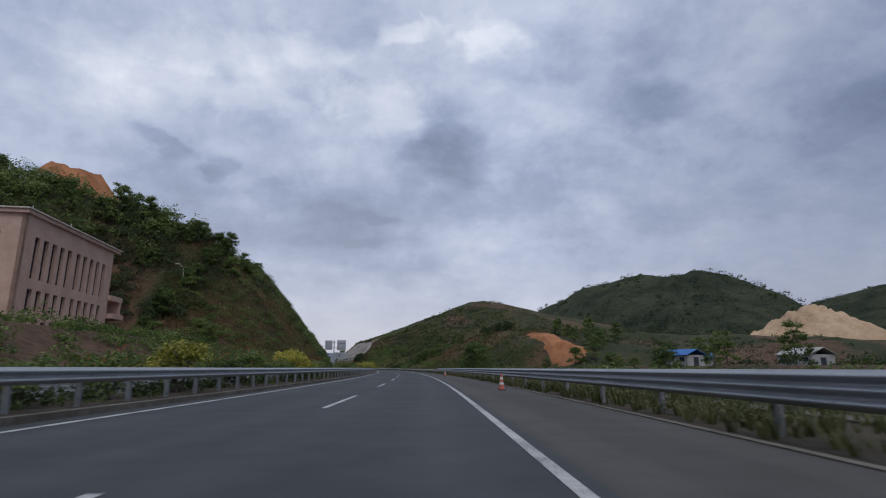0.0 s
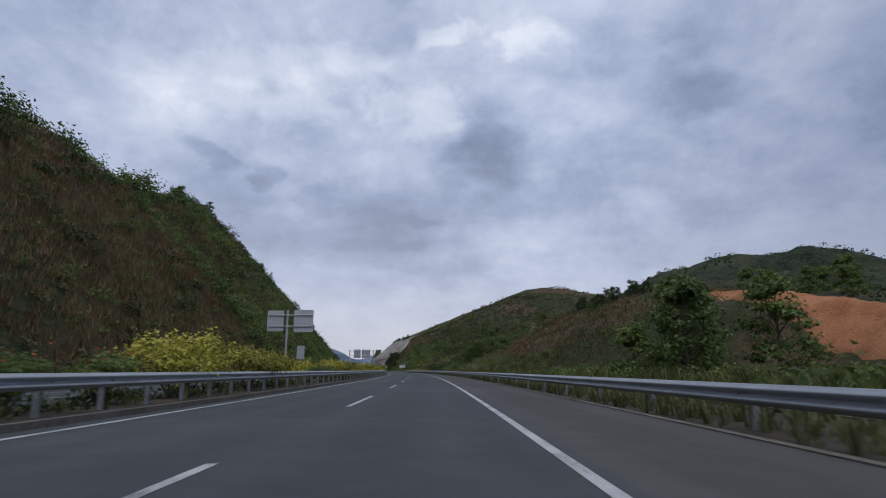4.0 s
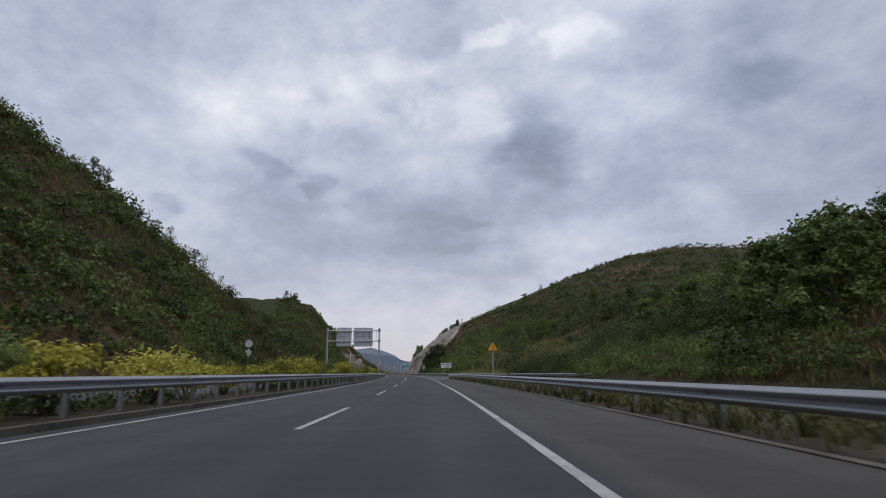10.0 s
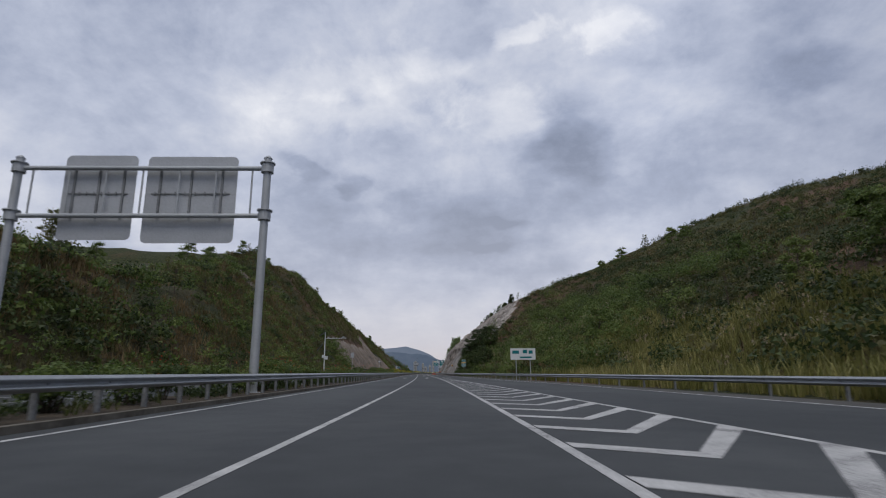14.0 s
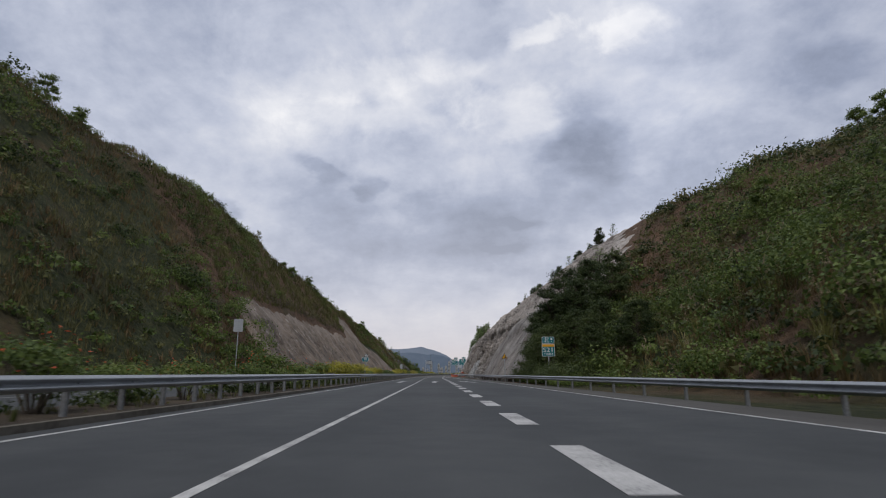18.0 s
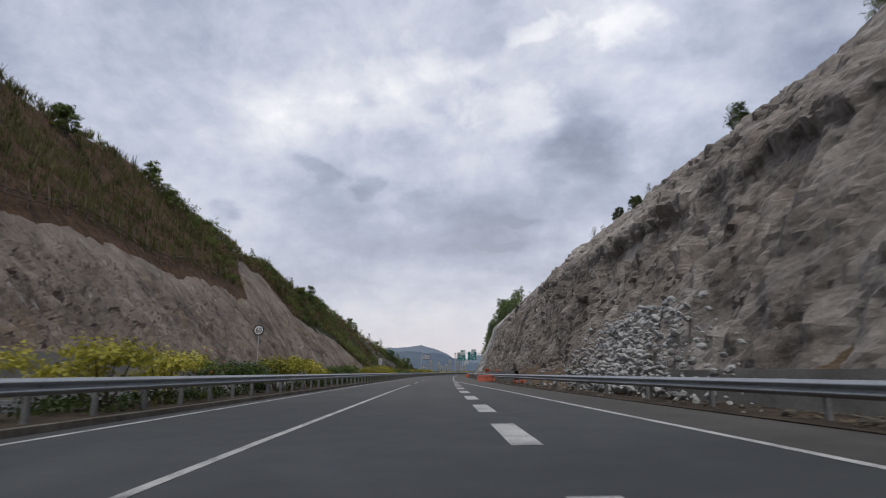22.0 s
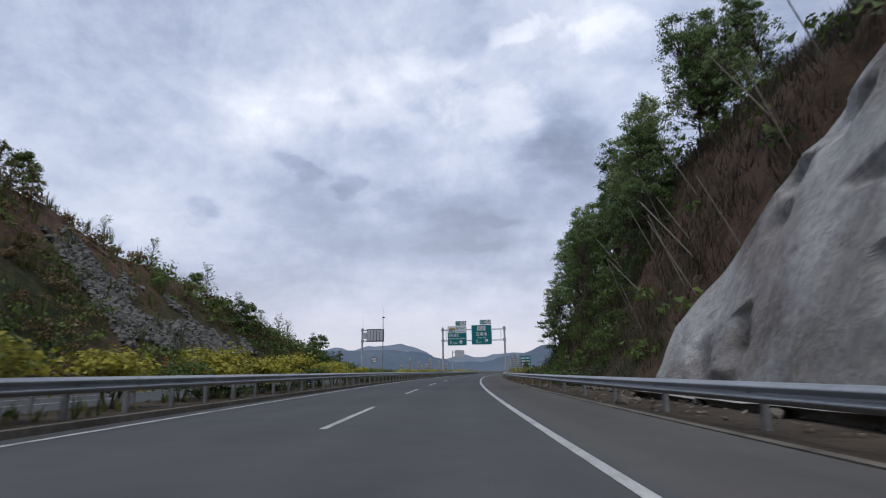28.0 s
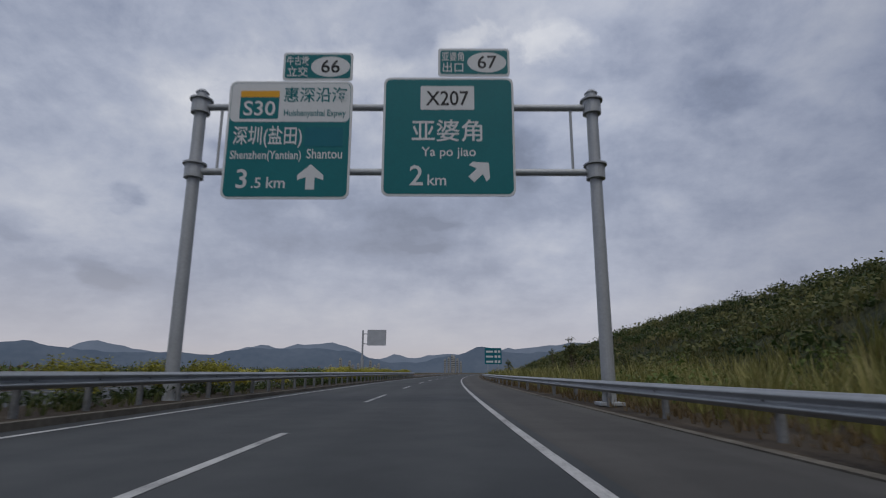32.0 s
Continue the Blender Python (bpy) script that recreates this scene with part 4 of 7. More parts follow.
def shrubs(name, s, l, lo, hi, per, leaf, mat, label, squash=0.75):
    r = rng.uniform(lo, hi, len(s)) * rng.uniform(0.7, 1.2, len(s))
    c = seat(s, l, 0.0)
    c[:, 2] += r * 0.35
    v, f = leaf_tris(c, np.stack([r, r, r * squash], -1), int(per * 0.95), leaf * 1.0 * (0.6 + 0.5 * r / hi))
    return stuff(name, v, f, mat, label, "shrubs")


def turf(name, s, l, lo, hi, per, width, mat, label):
    """Close-set short grass: single three-cornered blades."""
    c = np.repeat(seat(s, l, 0.04), per, 0)
    n = len(c)
    a, h = rng.uniform(0, 2 * np.pi, n), rng.uniform(lo, hi, n)
    c[:, :2] += rng.normal(0, 0.28, (n, 2))
    w = np.stack([np.cos(a), np.sin(a), 0 * a], -1) * width
    tip = c + np.stack([rng.normal(0, 0.28, n) * h, rng.normal(0, 0.28, n) * h, h], -1)
    return stuff(name, np.stack([c - w, c + w, tip], 1).reshape(-1, 3), np.arange(3 * n).reshape(-1, 3), mat, label, "grass")


# left hillside
s, l = slope_places(24000, 108, 545, -1, 8, patch=0.46, salt=50)
turf("hillside_turf", s, l, 0.35, 0.95, 7, 0.055, M_DRY, "red-brown dry grass covering the tall hillside")
s, l = slope_places(8000, 106, 215, -1, 4, patch=0.25, salt=55)
turf("hillside_turf", s, l, 0.4, 1.0, 7, 0.06, M_DRY, "tall dry brown grass on the hillside below the wood")
s, l = slope_places(24000, 108, 545, -1, 8, patch=0.5, salt=51)
turf("hillside_turf", s, l, 0.35, 0.95, 7, 0.055, M_BRUSH, "olive grass covering the tall hillside")
s, l = slope_places(14000, 262, 570, 1, 70, patch=0.45, salt=52)
turf("hillside_turf", s, l, 0.35, 0.9, 7, 0.06, M_BRUSH, "olive grass covering the round hill")
s, l = slope_places(14000, 200, 570, 1, 60, patch=0.45, salt=53)
turf("hillside_turf", s, l, 0.35, 0.9, 7, 0.06, M_DRY, "brown grass covering the round hill")
s, l = slope_places(2000, 188, 345, -1, 9, patch=0.35, salt=54)
shrubs("hillside_shrubs", s, l, 0.6, 1.6, 56, 0.30, M_GREEN, "leafy green shrubs over the tall hillside")
s, l = slope_places(2400, 176, 545, -1, 10, patch=0.48, salt=1)
shrubs("hillside_shrubs", s, l, 0.5, 1.5, 52, 0.30, M_GREEN, "dense dark green shrubs on the tall hillside")
s, l = slope_places(2000, 110, 545, -1, 10, patch=0.42, salt=4)
shrubs("hillside_shrubs", s, l, 0.4, 1.1, 44, 0.26, M_OLIVE, "olive scrub among dry grass on the hillside")
s, l = slope_places(1500, 190, 335, -1, 2, near=0.5)
k = -l < 34
shrubs("hillside_shrubs", s[k], l[k], 0.8, 1.9, 75, 0.30, M_GREEN, "thick green bushes on the lower slope")
s, l = slope_places(3600, 545, 712, -1, 6, salt=2)
grass_stuff("hillside_brush", seat(s, l, 0.05), rng.uniform(0.6, 1.3, len(s)), 18, 1.1, 0.022, M_BRUSH, "yellow-green brush above the rock face")
s, l = slope_places(620, 640, 745, -1, 6, patch=0.35, salt=72)
shrubs("hillside_shrubs", s, l, 0.5, 1.3, 110, 0.16, M_DRY, "red-brown dry scrub above the rock face")
s, l = slope_places(1500, 545, 712, -1, 8, patch=0.42, salt=3)
shrubs("hillside_shrubs", s, l, 0.6, 1.6, 70, 0.26, M_GREEN, "green bushes above the rock face")
s, l = slope_places(1500, 700, 835, -1, 8, patch=0.35, salt=5)
k = in_masonry(s, l)
s, l = s[~k], l[~k]
shrubs("hillside_shrubs", s, l, 0.6, 1.7, 60, 0.26, M_GREEN, "green shrubs on the low bank")
s, l = slope_places(900, 700, 860, -1, 12, patch=0.4, salt=6)
k = in_masonry(s, l)
s, l = s[~k], l[~k]
shrubs("hillside_shrubs", s, l, 0.5, 1.2, 60, 0.26, M_DRY, "brown dry brush on the low bank")
s = rng.uniform(48, 200, 900)
l = -(np.interp(s, [48, 104, 134, 200], [68, 66, 47, 44]) + rng.uniform(0, 1, 900) ** 0.8 * 62)
r = rng.uniform(1.5, 3.2, 900)
c = seat(s, l, 0.0)
c[:, 2] += r * 0.7
v, f = leaf_tris(c, np.stack([r, r, r * 0.95], -1), 150, 0.46, 0.3, 0.75)
stuff("hillside_wood", v, f, M_GREEN, "dense dark green wood covering the hill", "wood")
s = rng.uniform(92, 162, 430)
l = -(np.interp(s, [92, 112, 135, 162], [52, 42, 43, 50]) + 26 * rng.uniform(0, 1, 430) ** 0.8)
r = rng.uniform(1.0, 2.3, 430)
c = seat(s, l, 0.0)
c[:, 2] += r * 0.6
v, f = leaf_tris(c, np.stack([r, r, r * 0.95], -1), 220, 0.28, 0.3, 0.7)
stuff("hillside_wood", v, f, M_DEEP, "dark green wood at the top of the brown slope", "wood")
# right hillside
s, l = slope_places(1500, 190, 275, 1, 40, patch=0.6, salt=7)
shrubs("hillside_shrubs", s, l, 0.4, 1.1, 50, 0.24, M_OLIVE, "scattered olive scrub on the red slope")
s, l = slope_places(900, 288, 352, 1, 34, patch=0.48, salt=8)
shrubs("hillside_shrubs", s, l, 0.7, 1.8, 75, 0.28, M_GREEN, "thick green bushes on the grassy slope")
s, l = slope_places(600, 200, 350, 1, 5, salt=9)
shrubs("hillside_shrubs", s, l, 0.5, 1.4, 130, 0.15, M_GREEN, "green shrubs along the foot of the slope")
s, l = slope_places(2000, 350, 540, 1, 55, patch=0.36, salt=10)
shrubs("hillside_shrubs", s, l, 0.5, 1.9, 60, 0.30, M_DEEP, "dark green bushes on the round hill")
s, l = slope_places(2200, 350, 560, 1, 130, patch=0.45, salt=11)
shrubs("hillside_shrubs", s, l, 0.6, 1.7, 36, 0.38, M_BRUSH, "olive scrub on the round hill")
s, l = slope_places(300, 425, 530, 1, 26, patch=0.3, salt=12)
shrubs("hillside_shrubs", s, l, 1.3, 2.9, 330, 0.22, M_GREEN, "large rounded green bushes beside the slip lane", 1.05)
s, l = slope_places(120, 430, 530, 1, 18, patch=0.3, salt=73)
shrubs("hillside_shrubs", s, l, 0.9, 1.9, 330, 0.15, M_GREEN, "leafy green bushes standing out of the dark slope", 1.0)
s, l = slope_places(420, 425, 535, 1, 12, near=-1.5, patch=0.3, salt=31)
shrubs("hillside_shrubs", s, l, 0.5, 1.3, 130, 0.17, M_GREEN, "lush green bushes beside the slip lane")
s, l = slope_places(1500, 560, 765, 1, 60, patch=0.35, salt=13)
shrubs("hillside_shrubs", s, l, 0.7, 1.8, 50, 0.32, M_GREEN, "bushes along the top of the rock")
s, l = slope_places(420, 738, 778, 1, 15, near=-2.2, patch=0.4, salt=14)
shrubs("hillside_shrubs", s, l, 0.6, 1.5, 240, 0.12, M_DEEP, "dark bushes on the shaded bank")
s, l = slope_places(330, 740, 776, 1, 5, near=-1.5, patch=0.3, salt=62)
shrubs("hillside_shrubs", s, l, 0.4, 1.1, 240, 0.10, M_GREEN, "green creepers at the foot of the shaded bank")
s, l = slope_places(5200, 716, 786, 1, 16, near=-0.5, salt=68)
turf("hillside_turf", s, l, 0.3, 1.1, 7, 0.03, M_BROWN_SHADED, "dead grass and twigs, brown darkened for the shade on the bank")
s, l = slope_places(1500, 806, 960, 1, 60, patch=0.4, salt=15)
shrubs("hillside_shrubs", s, l, 0.6, 1.6, 56, 0.28, M_OLIVE, "scrub on the last low hill")
s, l = slope_places(5200, 345, 570, 1, 150, near=4.0, salt=41)
shrubs("hillside_scrub", s, l, 0.4, 1.2, 26, 0.36, M_BRUSH, "low green-brown scrub over the round hill")
s, l = slope_places(420, 150, 545, -1, 6, patch=0.45, salt=60)
shrubs("hillside_bushes", s, l, 1.1, 2.3, 170, 0.30, M_DEEP, "big dark bushes in patches on the hillside", 0.9)
s, l = rng.uniform(400, 590, 130), rng.uniform(88, 124, 130)
c = seat(s, l, -0.9)
v, f = leaf_tris(c, np.stack([0.8 + 0.5 * lattice(s, l), 0.8 + 0.5 * lattice(s, l), 1.2 + 0.8 * lattice(l, s)], -1), 90, 0.3)
stuff("hilltop_trees", v, f, M_DEEP, "small dark trees along the hilltop", "trees")
s, l = slope_places(700, 360, 560, 1, 120, near=6.0, patch=0.35, salt=69)
shrubs("hillside_bushes", s, l, 0.7, 1.6, 150, 0.24, M_DEEP, "single dark bushes dotted over the round hill", 1.0)
s, l = slope_places(520, 128, 540, -1, 3, patch=0.3, salt=71)
shrubs("hillside_bushes", s, l, 0.6, 1.5, 190, 0.17, M_GREEN, "single leafy bushes dotted over the tall hillside", 0.95)
s, l = slope_places(340, 288, 430, 1, 60, patch=0.5, salt=61)
shrubs("hillside_bushes", s, l, 1.1, 2.4, 170, 0.30, M_DEEP, "big dark bushes on the grassy slope", 0.9)
s = rng.uniform(286, 356, 330)
l = ramp_mid(np.minimum(s, 352)) + 5.6 + 7.0 * rng.uniform(0, 1, 330)
k = np.arange(330) % 3 == 0
shrubs("hillside_bushes", s[k], l[k], 1.3, 2.6, 560, 0.14, M_DEEP, "tall dark bushes beyond the slip road", 1.05)
shrubs("hillside_bushes", s[~k][:120], l[~k][:120], 0.7, 1.7, 320, 0.13, M_GREEN, "leafy green bushes beyond the slip road", 1.0)
# flat land
s, l = rng.uniform(-60, 200, 1000), rng.uniform(11, 46, 1000)
k = (rough(s * 0.05, l * 0.07, 90) > -0.06) & (np.abs(s - 109) + np.abs(l - 56) * 0.9 > 14)
shrubs("field_shrubs", s[k], l[k], 0.5, 1.5, 80, 0.22, M_GREEN, "green bushes on the waste ground")
s, l = rng.uniform(-60, 135, 1000), -rng.uniform(22.5, 44, 1000)
shrubs("field_shrubs", s, l, 0.6, 1.7, 90, 0.24, M_GREEN, "tall hedge-like bushes before the terrace")
s, l = rng.uniform(815, 1010, 700), -rng.uniform(21.5, 55, 700)
shrubs("field_shrubs", s, l, 0.4, 1.4, 60, 0.24, M_GREEN, "low bushes beyond the opposite carriageway")
s, l = rng.uniform(880, 1120, 500), rng.uniform(6, 50, 500)
shrubs("field_shrubs", s, l, 0.5, 1.5, 60, 0.26, M_OLIVE, "low bushes along the shoulder")
s, l = rng.uniform(40, 340, 900), rng.uniform(44, 130, 900)
k = (rough(s * 0.03, l * 0.04, 92) > -0.08) & ((s < 215) | (l > 70)) & ~((s > 148) & (s < 198) & (l > 44) & (l < 58)) & (np.abs(s - 120) + np.abs(l - 68) > 26)
shrubs("field_shrubs", s[k], l[k], 0.8, 2.3, 70, 0.34, M_DEEP, "dark bushes scattered over the waste ground")
s, l = slope_places(9000, 780, 965, 1, 50, patch=0.2, salt=64)
turf("hillside_turf", s, l, 0.3, 0.9, 7, 0.055, M_BRUSH, "olive grass on the last low hill")
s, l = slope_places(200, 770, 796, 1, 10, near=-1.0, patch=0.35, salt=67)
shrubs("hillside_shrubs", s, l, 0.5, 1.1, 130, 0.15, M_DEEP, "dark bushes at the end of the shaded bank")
s, l = slope_places(1000, 780, 965, 1, 40, patch=0.3, salt=65)
shrubs("hillside_shrubs", s, l, 0.5, 1.3, 70, 0.24, M_DEEP, "dark low bushes on the last hill")
s, l = rng.uniform(784, 905, 170), rng.uniform(6.4, 13, 170)
shrubs("field_shrubs", s, l, 0.5, 1.3, 150, 0.13, M_GREEN, "green bushes beside the shoulder")
s, l = slope_places(9000, 540, 725, -1, 6, salt=66)
turf("hillside_turf", s, l, 0.4, 1.0, 7, 0.05, M_BRUSH, "olive grass above the rock face")
s, l = rng.uniform(522, 549, 70), -rng.uniform(22.3, 33, 70)
shrubs("hillside_bushes", s, l, 0.9, 1.9, 150, 0.24, M_GREEN, "green bushes at the end of the rock face", 0.9)
s, l = rng.uniform(510, 531, 150), 9.9 + 9.0 * rng.uniform(0, 1, 150) ** 1.6
shrubs("hillside_bushes", s, l, 0.9, 1.8, 420, 0.12, M_DEEP, "dark bushes under the trees beside the rock face", 0.95)
s, l = rng.uniform(505, 530.5, 70), rng.uniform(9.6, 11.5, 70)
shrubs("hillside_bushes", s, l, 0.35, 0.9, 260, 0.09, M_GREEN, "leafy green bushes at the foot of the dark trees", 0.9)
# grass
s, l = rng.uniform(-20, 348, 8500), 4.5 + 3.4 * rng.uniform(0, 1, 8500)
k = rough(s * 0.25, l * 0.5, 95) > -0.22
grass_stuff("verge_grass", seat(s[k], l[k], -0.1), rng.uniform(0.14, 0.42, k.sum()), 9, 1.2, 0.055, M_VERGEGRASS, "green and dry grass under the guardrail")
s, l = rng.uniform(-20, 348, 2600), 5.2 + 2.6 * rng.uniform(0, 1, 2600)
k = rough(s * 0.1, l * 0.3, 98) > -0.05
c = seat(s[k], l[k], -0.2)
v, f = leaf_tris(c, np.tile([0.45, 0.45, 0.28], (len(c), 1)), 40, 0.085, 0.0, 0.3)
stuff("weeds", v, f, M_BRUSH, "low leafy weeds behind the guardrail", "weeds")
s, l = rng.uniform(745, 905, 3600), rng.uniform(0, 1, 3600)
l = outer(s) + 0.7 + 2.6 * l
grass_stuff("verge_grass", land(s, l, 0.0), rng.uniform(0.1, 0.36, 3600), 8, 1.2, 0.035, M_DRY, "brown dry grass on the verge")
s, l = rng.uniform(-40, 205, 4000), rng.uniform(8.3, 40, 4000)
grass_stuff("field_grass", seat(s, l, 0.05), rng.uniform(0.5, 1.3, 4000), 10, 0.8, 0.03, M_GRASS, "long green grass on the waste ground")
s, l = slope_places(6000, 190, 290, 1, 36, salt=20)
grass_stuff("slope_grass", seat(s, l, 0.05), rng.uniform(0.35, 0.9, len(s)), 9, 0.8, 0.04, M_DRY, "dry red-brown grass on the grassy slope")
s, l = slope_places(130, 205, 262, 1, 3.5, near=-3.0)
grass_stuff("tall_grass", seat(s, l, 0.05), rng.uniform(0.9, 2.0, len(s)), 22, 0.7, 0.012, M_GRASS, "tall pale plume grass behind the guardrail")
s, l = rng.uniform(350, 436, 4200), rng.uniform(0, 1, 4200)
l = np.interp(s, TOE_S, TOE_R) - 3.5 + 15 * l
grass_stuff("tall_grass", seat(s, l, 0.05), rng.uniform(0.7, 1.9, 4200), 10, 0.7, 0.02, M_PLUME, "long yellow-green grass beside the slip road")


def plumes(name, s, l, lo, hi, label):
    """Reed-like grass: arching leaves, tall thin stalks and feathery pale heads."""
    c = seat(s, l, 0.05)
    h = rng.uniform(lo, hi, len(s))
    v, q, t = blades(c, h * 0.75, 46, 0.95, 0.009)
    stuff(name, v, np.concatenate([q[:, [0, 1, 2]], q[:, [0, 2, 3]], t]), M_PLUME, label, "grass")
    tips = np.repeat(c, 7, 0) + np.stack([rng.normal(0, 0.3, 7 * len(s)), rng.normal(0, 0.3, 7 * len(s)), np.repeat(h, 7) * rng.uniform(0.85, 1.25, 7 * len(s))], -1)
    v, f = leaf_tris(tips, np.tile([0.06, 0.06, 0.28], (len(tips), 1)), 12, 0.09, 0.0, 0.2)
    stuff("plume_heads", v, f, M_HEAD, "feathery pale seed heads of tall grass", "grass")


s, l = slope_places(46, 352, 440, 1, 10, near=-1.0)
plumes("plume_grass", s, l, 1.5, 2.4, "tall yellow-green plume grass beside the slip road")
s, l = slope_places(60, 440, 530, 1, 13, near=0.0)
plumes("plume_grass", s, l, 1.6, 2.8, "tall plume grass among the dark bushes")
s, l = slope_places(40, 204, 262, 1, 4, near=-3.0)
plumes("plume_grass", s, l, 1.0, 1.9, "tall plume grass behind the guardrail")
s, l = slope_places(520, 562, 700, 1, 1.6, near=-2.2, patch=0.5, salt=40)
c = land(s, l, 0.9)
v, f = leaf_tris(c, np.tile([0.55, 0.55, 0.45], (len(c), 1)), 150, 0.10)
stuff("weeds", v, f, M_BRUSH, "green and yellow weeds at the foot of the rock", "weeds")
s, l = slope_places(420, 440, 530, 1, 14)
grass_stuff("tall_grass", seat(s, l, 0.05), rng.uniform(0.8, 1.8, len(s)), 26, 0.8, 0.012, M_DRY, "dry grass among the bushes")
s, l = slope_places(3500, 110, 545, -1, 6, patch=0.45, salt=22)
grass_stuff("slope_grass", seat(s, l, 0.05), rng.uniform(0.4, 1.0, len(s)), 8, 0.8, 0.045, M_DRY, "brown dry grass on the tall hillside")
s, l = slope_places(2600, 545, 760, -1, 8, salt=23)
grass_stuff("slope_grass", seat(s, l, 0.05), rng.uniform(0.7, 1.6, len(s)), 10, 0.6, 0.025, M_GRASS, "tall yellow-green grass above the rock")
s, l = rng.uniform(780, 905, 2600), rng.uniform(5.6, 14, 2600)
grass_stuff("tall_grass", seat(s, l, 0.05), rng.uniform(0.5, 1.7, 2600), 15, 0.8, 0.014, M_PLUME, "tall wild grass beside the shoulder")
s, l = rng.uniform(770, 1000, 2600), -rng.uniform(21.3, 34, 2600)
grass_stuff("tall_grass", seat(s, l, 0.05), rng.uniform(0.6, 1.7, 2600), 14, 0.7, 0.018, M_GRASS, "tall wild grass beyond the opposite carriageway")
s, l = rng.uniform(-60, 900, 4200), -rng.uniform(7.3, 9.6, 4200)
k = rough(s * 0.2, l * 0.6, 96) > -0.15
c = land(s, l, 0.1)[k]
grass_stuff("median_grass", c, rng.uniform(0.12, 0.4, len(c)), 9, 1.0, 0.035, M_GRASS, "weeds and dry grass in the median")

s, l = rng.uniform(-60, 900, 2600), -rng.uniform(7.7, 9.3, 2600)
k = rough(s * 0.11, l * 0 + 0.5, 97) > -0.12
c = land(s[k], l[k], 0.14 + 0.22 * rng.uniform(0, 1, k.sum()))
v, f = leaf_tris(c, np.tile([0.5, 0.5, 0.3], (len(c), 1)), 46, 0.10, 0.0, 0.3)
stuff("median_undergrowth", v, f, M_DEEP, "low dark leafy growth under the median shrubs", "shrubs")

# ---- median shrubs ----
def shrub_kind(mat, flowers, seed, wide, tall):
    """One clipped median shrub with stems, foliage and, on some, flowers; returned as a thing to be copied."""
    global rng
    rng = np.random.default_rng(seed)
    top = new("median_shrub")
    bm = bmesh.new()
    lumps = []
    for k in range(7):
        a = k * 2.4 + seed
        e = (math.cos(a) * wide * 0.45 * (0.4 + 0.6 * ((k * 37) % 10) / 10), math.sin(a) * wide * 0.4 * (0.4 + 0.6 * ((k * 53) % 10) / 10), tall * ((0.34 if k % 3 == 0 else 0.56) + 0.28 * ((k * 29) % 10) / 10))
        tube((e[0] * 0.2, e[1] * 0.2, -0.05), e, 0.035, 0.015, 6, bm)
        lumps.append(e)
    part("stem", bm, M_BARK, top)
    c = np.array(lumps)
    r = np.full((len(c), 3), wide * 0.42)
    r[:, 2] = tall * 0.34
    v, f = leaf_tris(c, r, 280, 0.105, 0.3, 0.5)
    ob = new("foliage", link_mesh("foliage", v, f, mat))
    ob.parent = top
    if flowers:
        v, f = leaf_quads(c + np.array([0, 0, tall * 0.12]), r * 1.06, 9, 0.05, 0.3, 0.95)
        ob = new("flowers", link_mesh("flowers", v, f, M_FLOWER))
        ob.parent = top
        tagged(ob, "orange-red flowers")
    return top


GOLD = [shrub_kind(M_YELLOW, False, 11 + k, 1.5 + 0.2 * k, 1.25 + 0.1 * k) for k in range(4)]
LEAFY = [shrub_kind(M_GREEN, k > 1, 31 + k, 1.4 + 0.15 * k, 1.15 + 0.15 * k) for k in range(4)]
# Stretches of golden shrubs along the median, from and to.
GOLD_RUNS = [(18, 21), (35, 39), (86, 96), (121, 141), (150, 166), (171, 187), (190, 240), (246, 262), (270, 300), (306, 311), (313, 333), (345, 351), (354, 368), (506, 512), (517, 521), (524, 528.5), (530, 541), (571, 579.5), (590, 599.5), (620, 625), (629, 645), (652, 656), (684, 690), (716, 722), (726, 738), (741, 757), (768, 834), (842, 900)]
pick = random.Random(5)


def median_shrub(s, golden):
    src = pick.choice(GOLD if golden else LEAFY)
    size = pick.uniform(0.9, 1.25) if golden else pick.uniform(0.7, 0.98)
    size *= float(np.interp(s, [745, 768], [1.0, 0.68]))
    m = on_road(s, -8.45 + pick.uniform(-0.25, 0.25), 0.1, pick.uniform(0, 360)) @ Matrix.Diagonal((size, size, size * pick.uniform(0.9, 1.1), 1))
    tagged(copy_thing(src, m), "clipped shrub with golden-yellow leaves in the median" if golden else "dark green leafy shrub in the median", "shrub", "shrubs of the median")


s = -60.0
for g0, g1 in GOLD_RUNS:
    while s < g0 - 1.0:
        median_shrub(s, False)
        s += pick.uniform(2.5, 3.7)
    s = g0 + 0.9
    while s < g1 - 0.4:
        median_shrub(s, True)
        s += pick.uniform(3.0, 4.8)
for src in GOLD + LEAFY:
    for o in (*src.children_recursive, src):
        bpy.data.objects.remove(o)

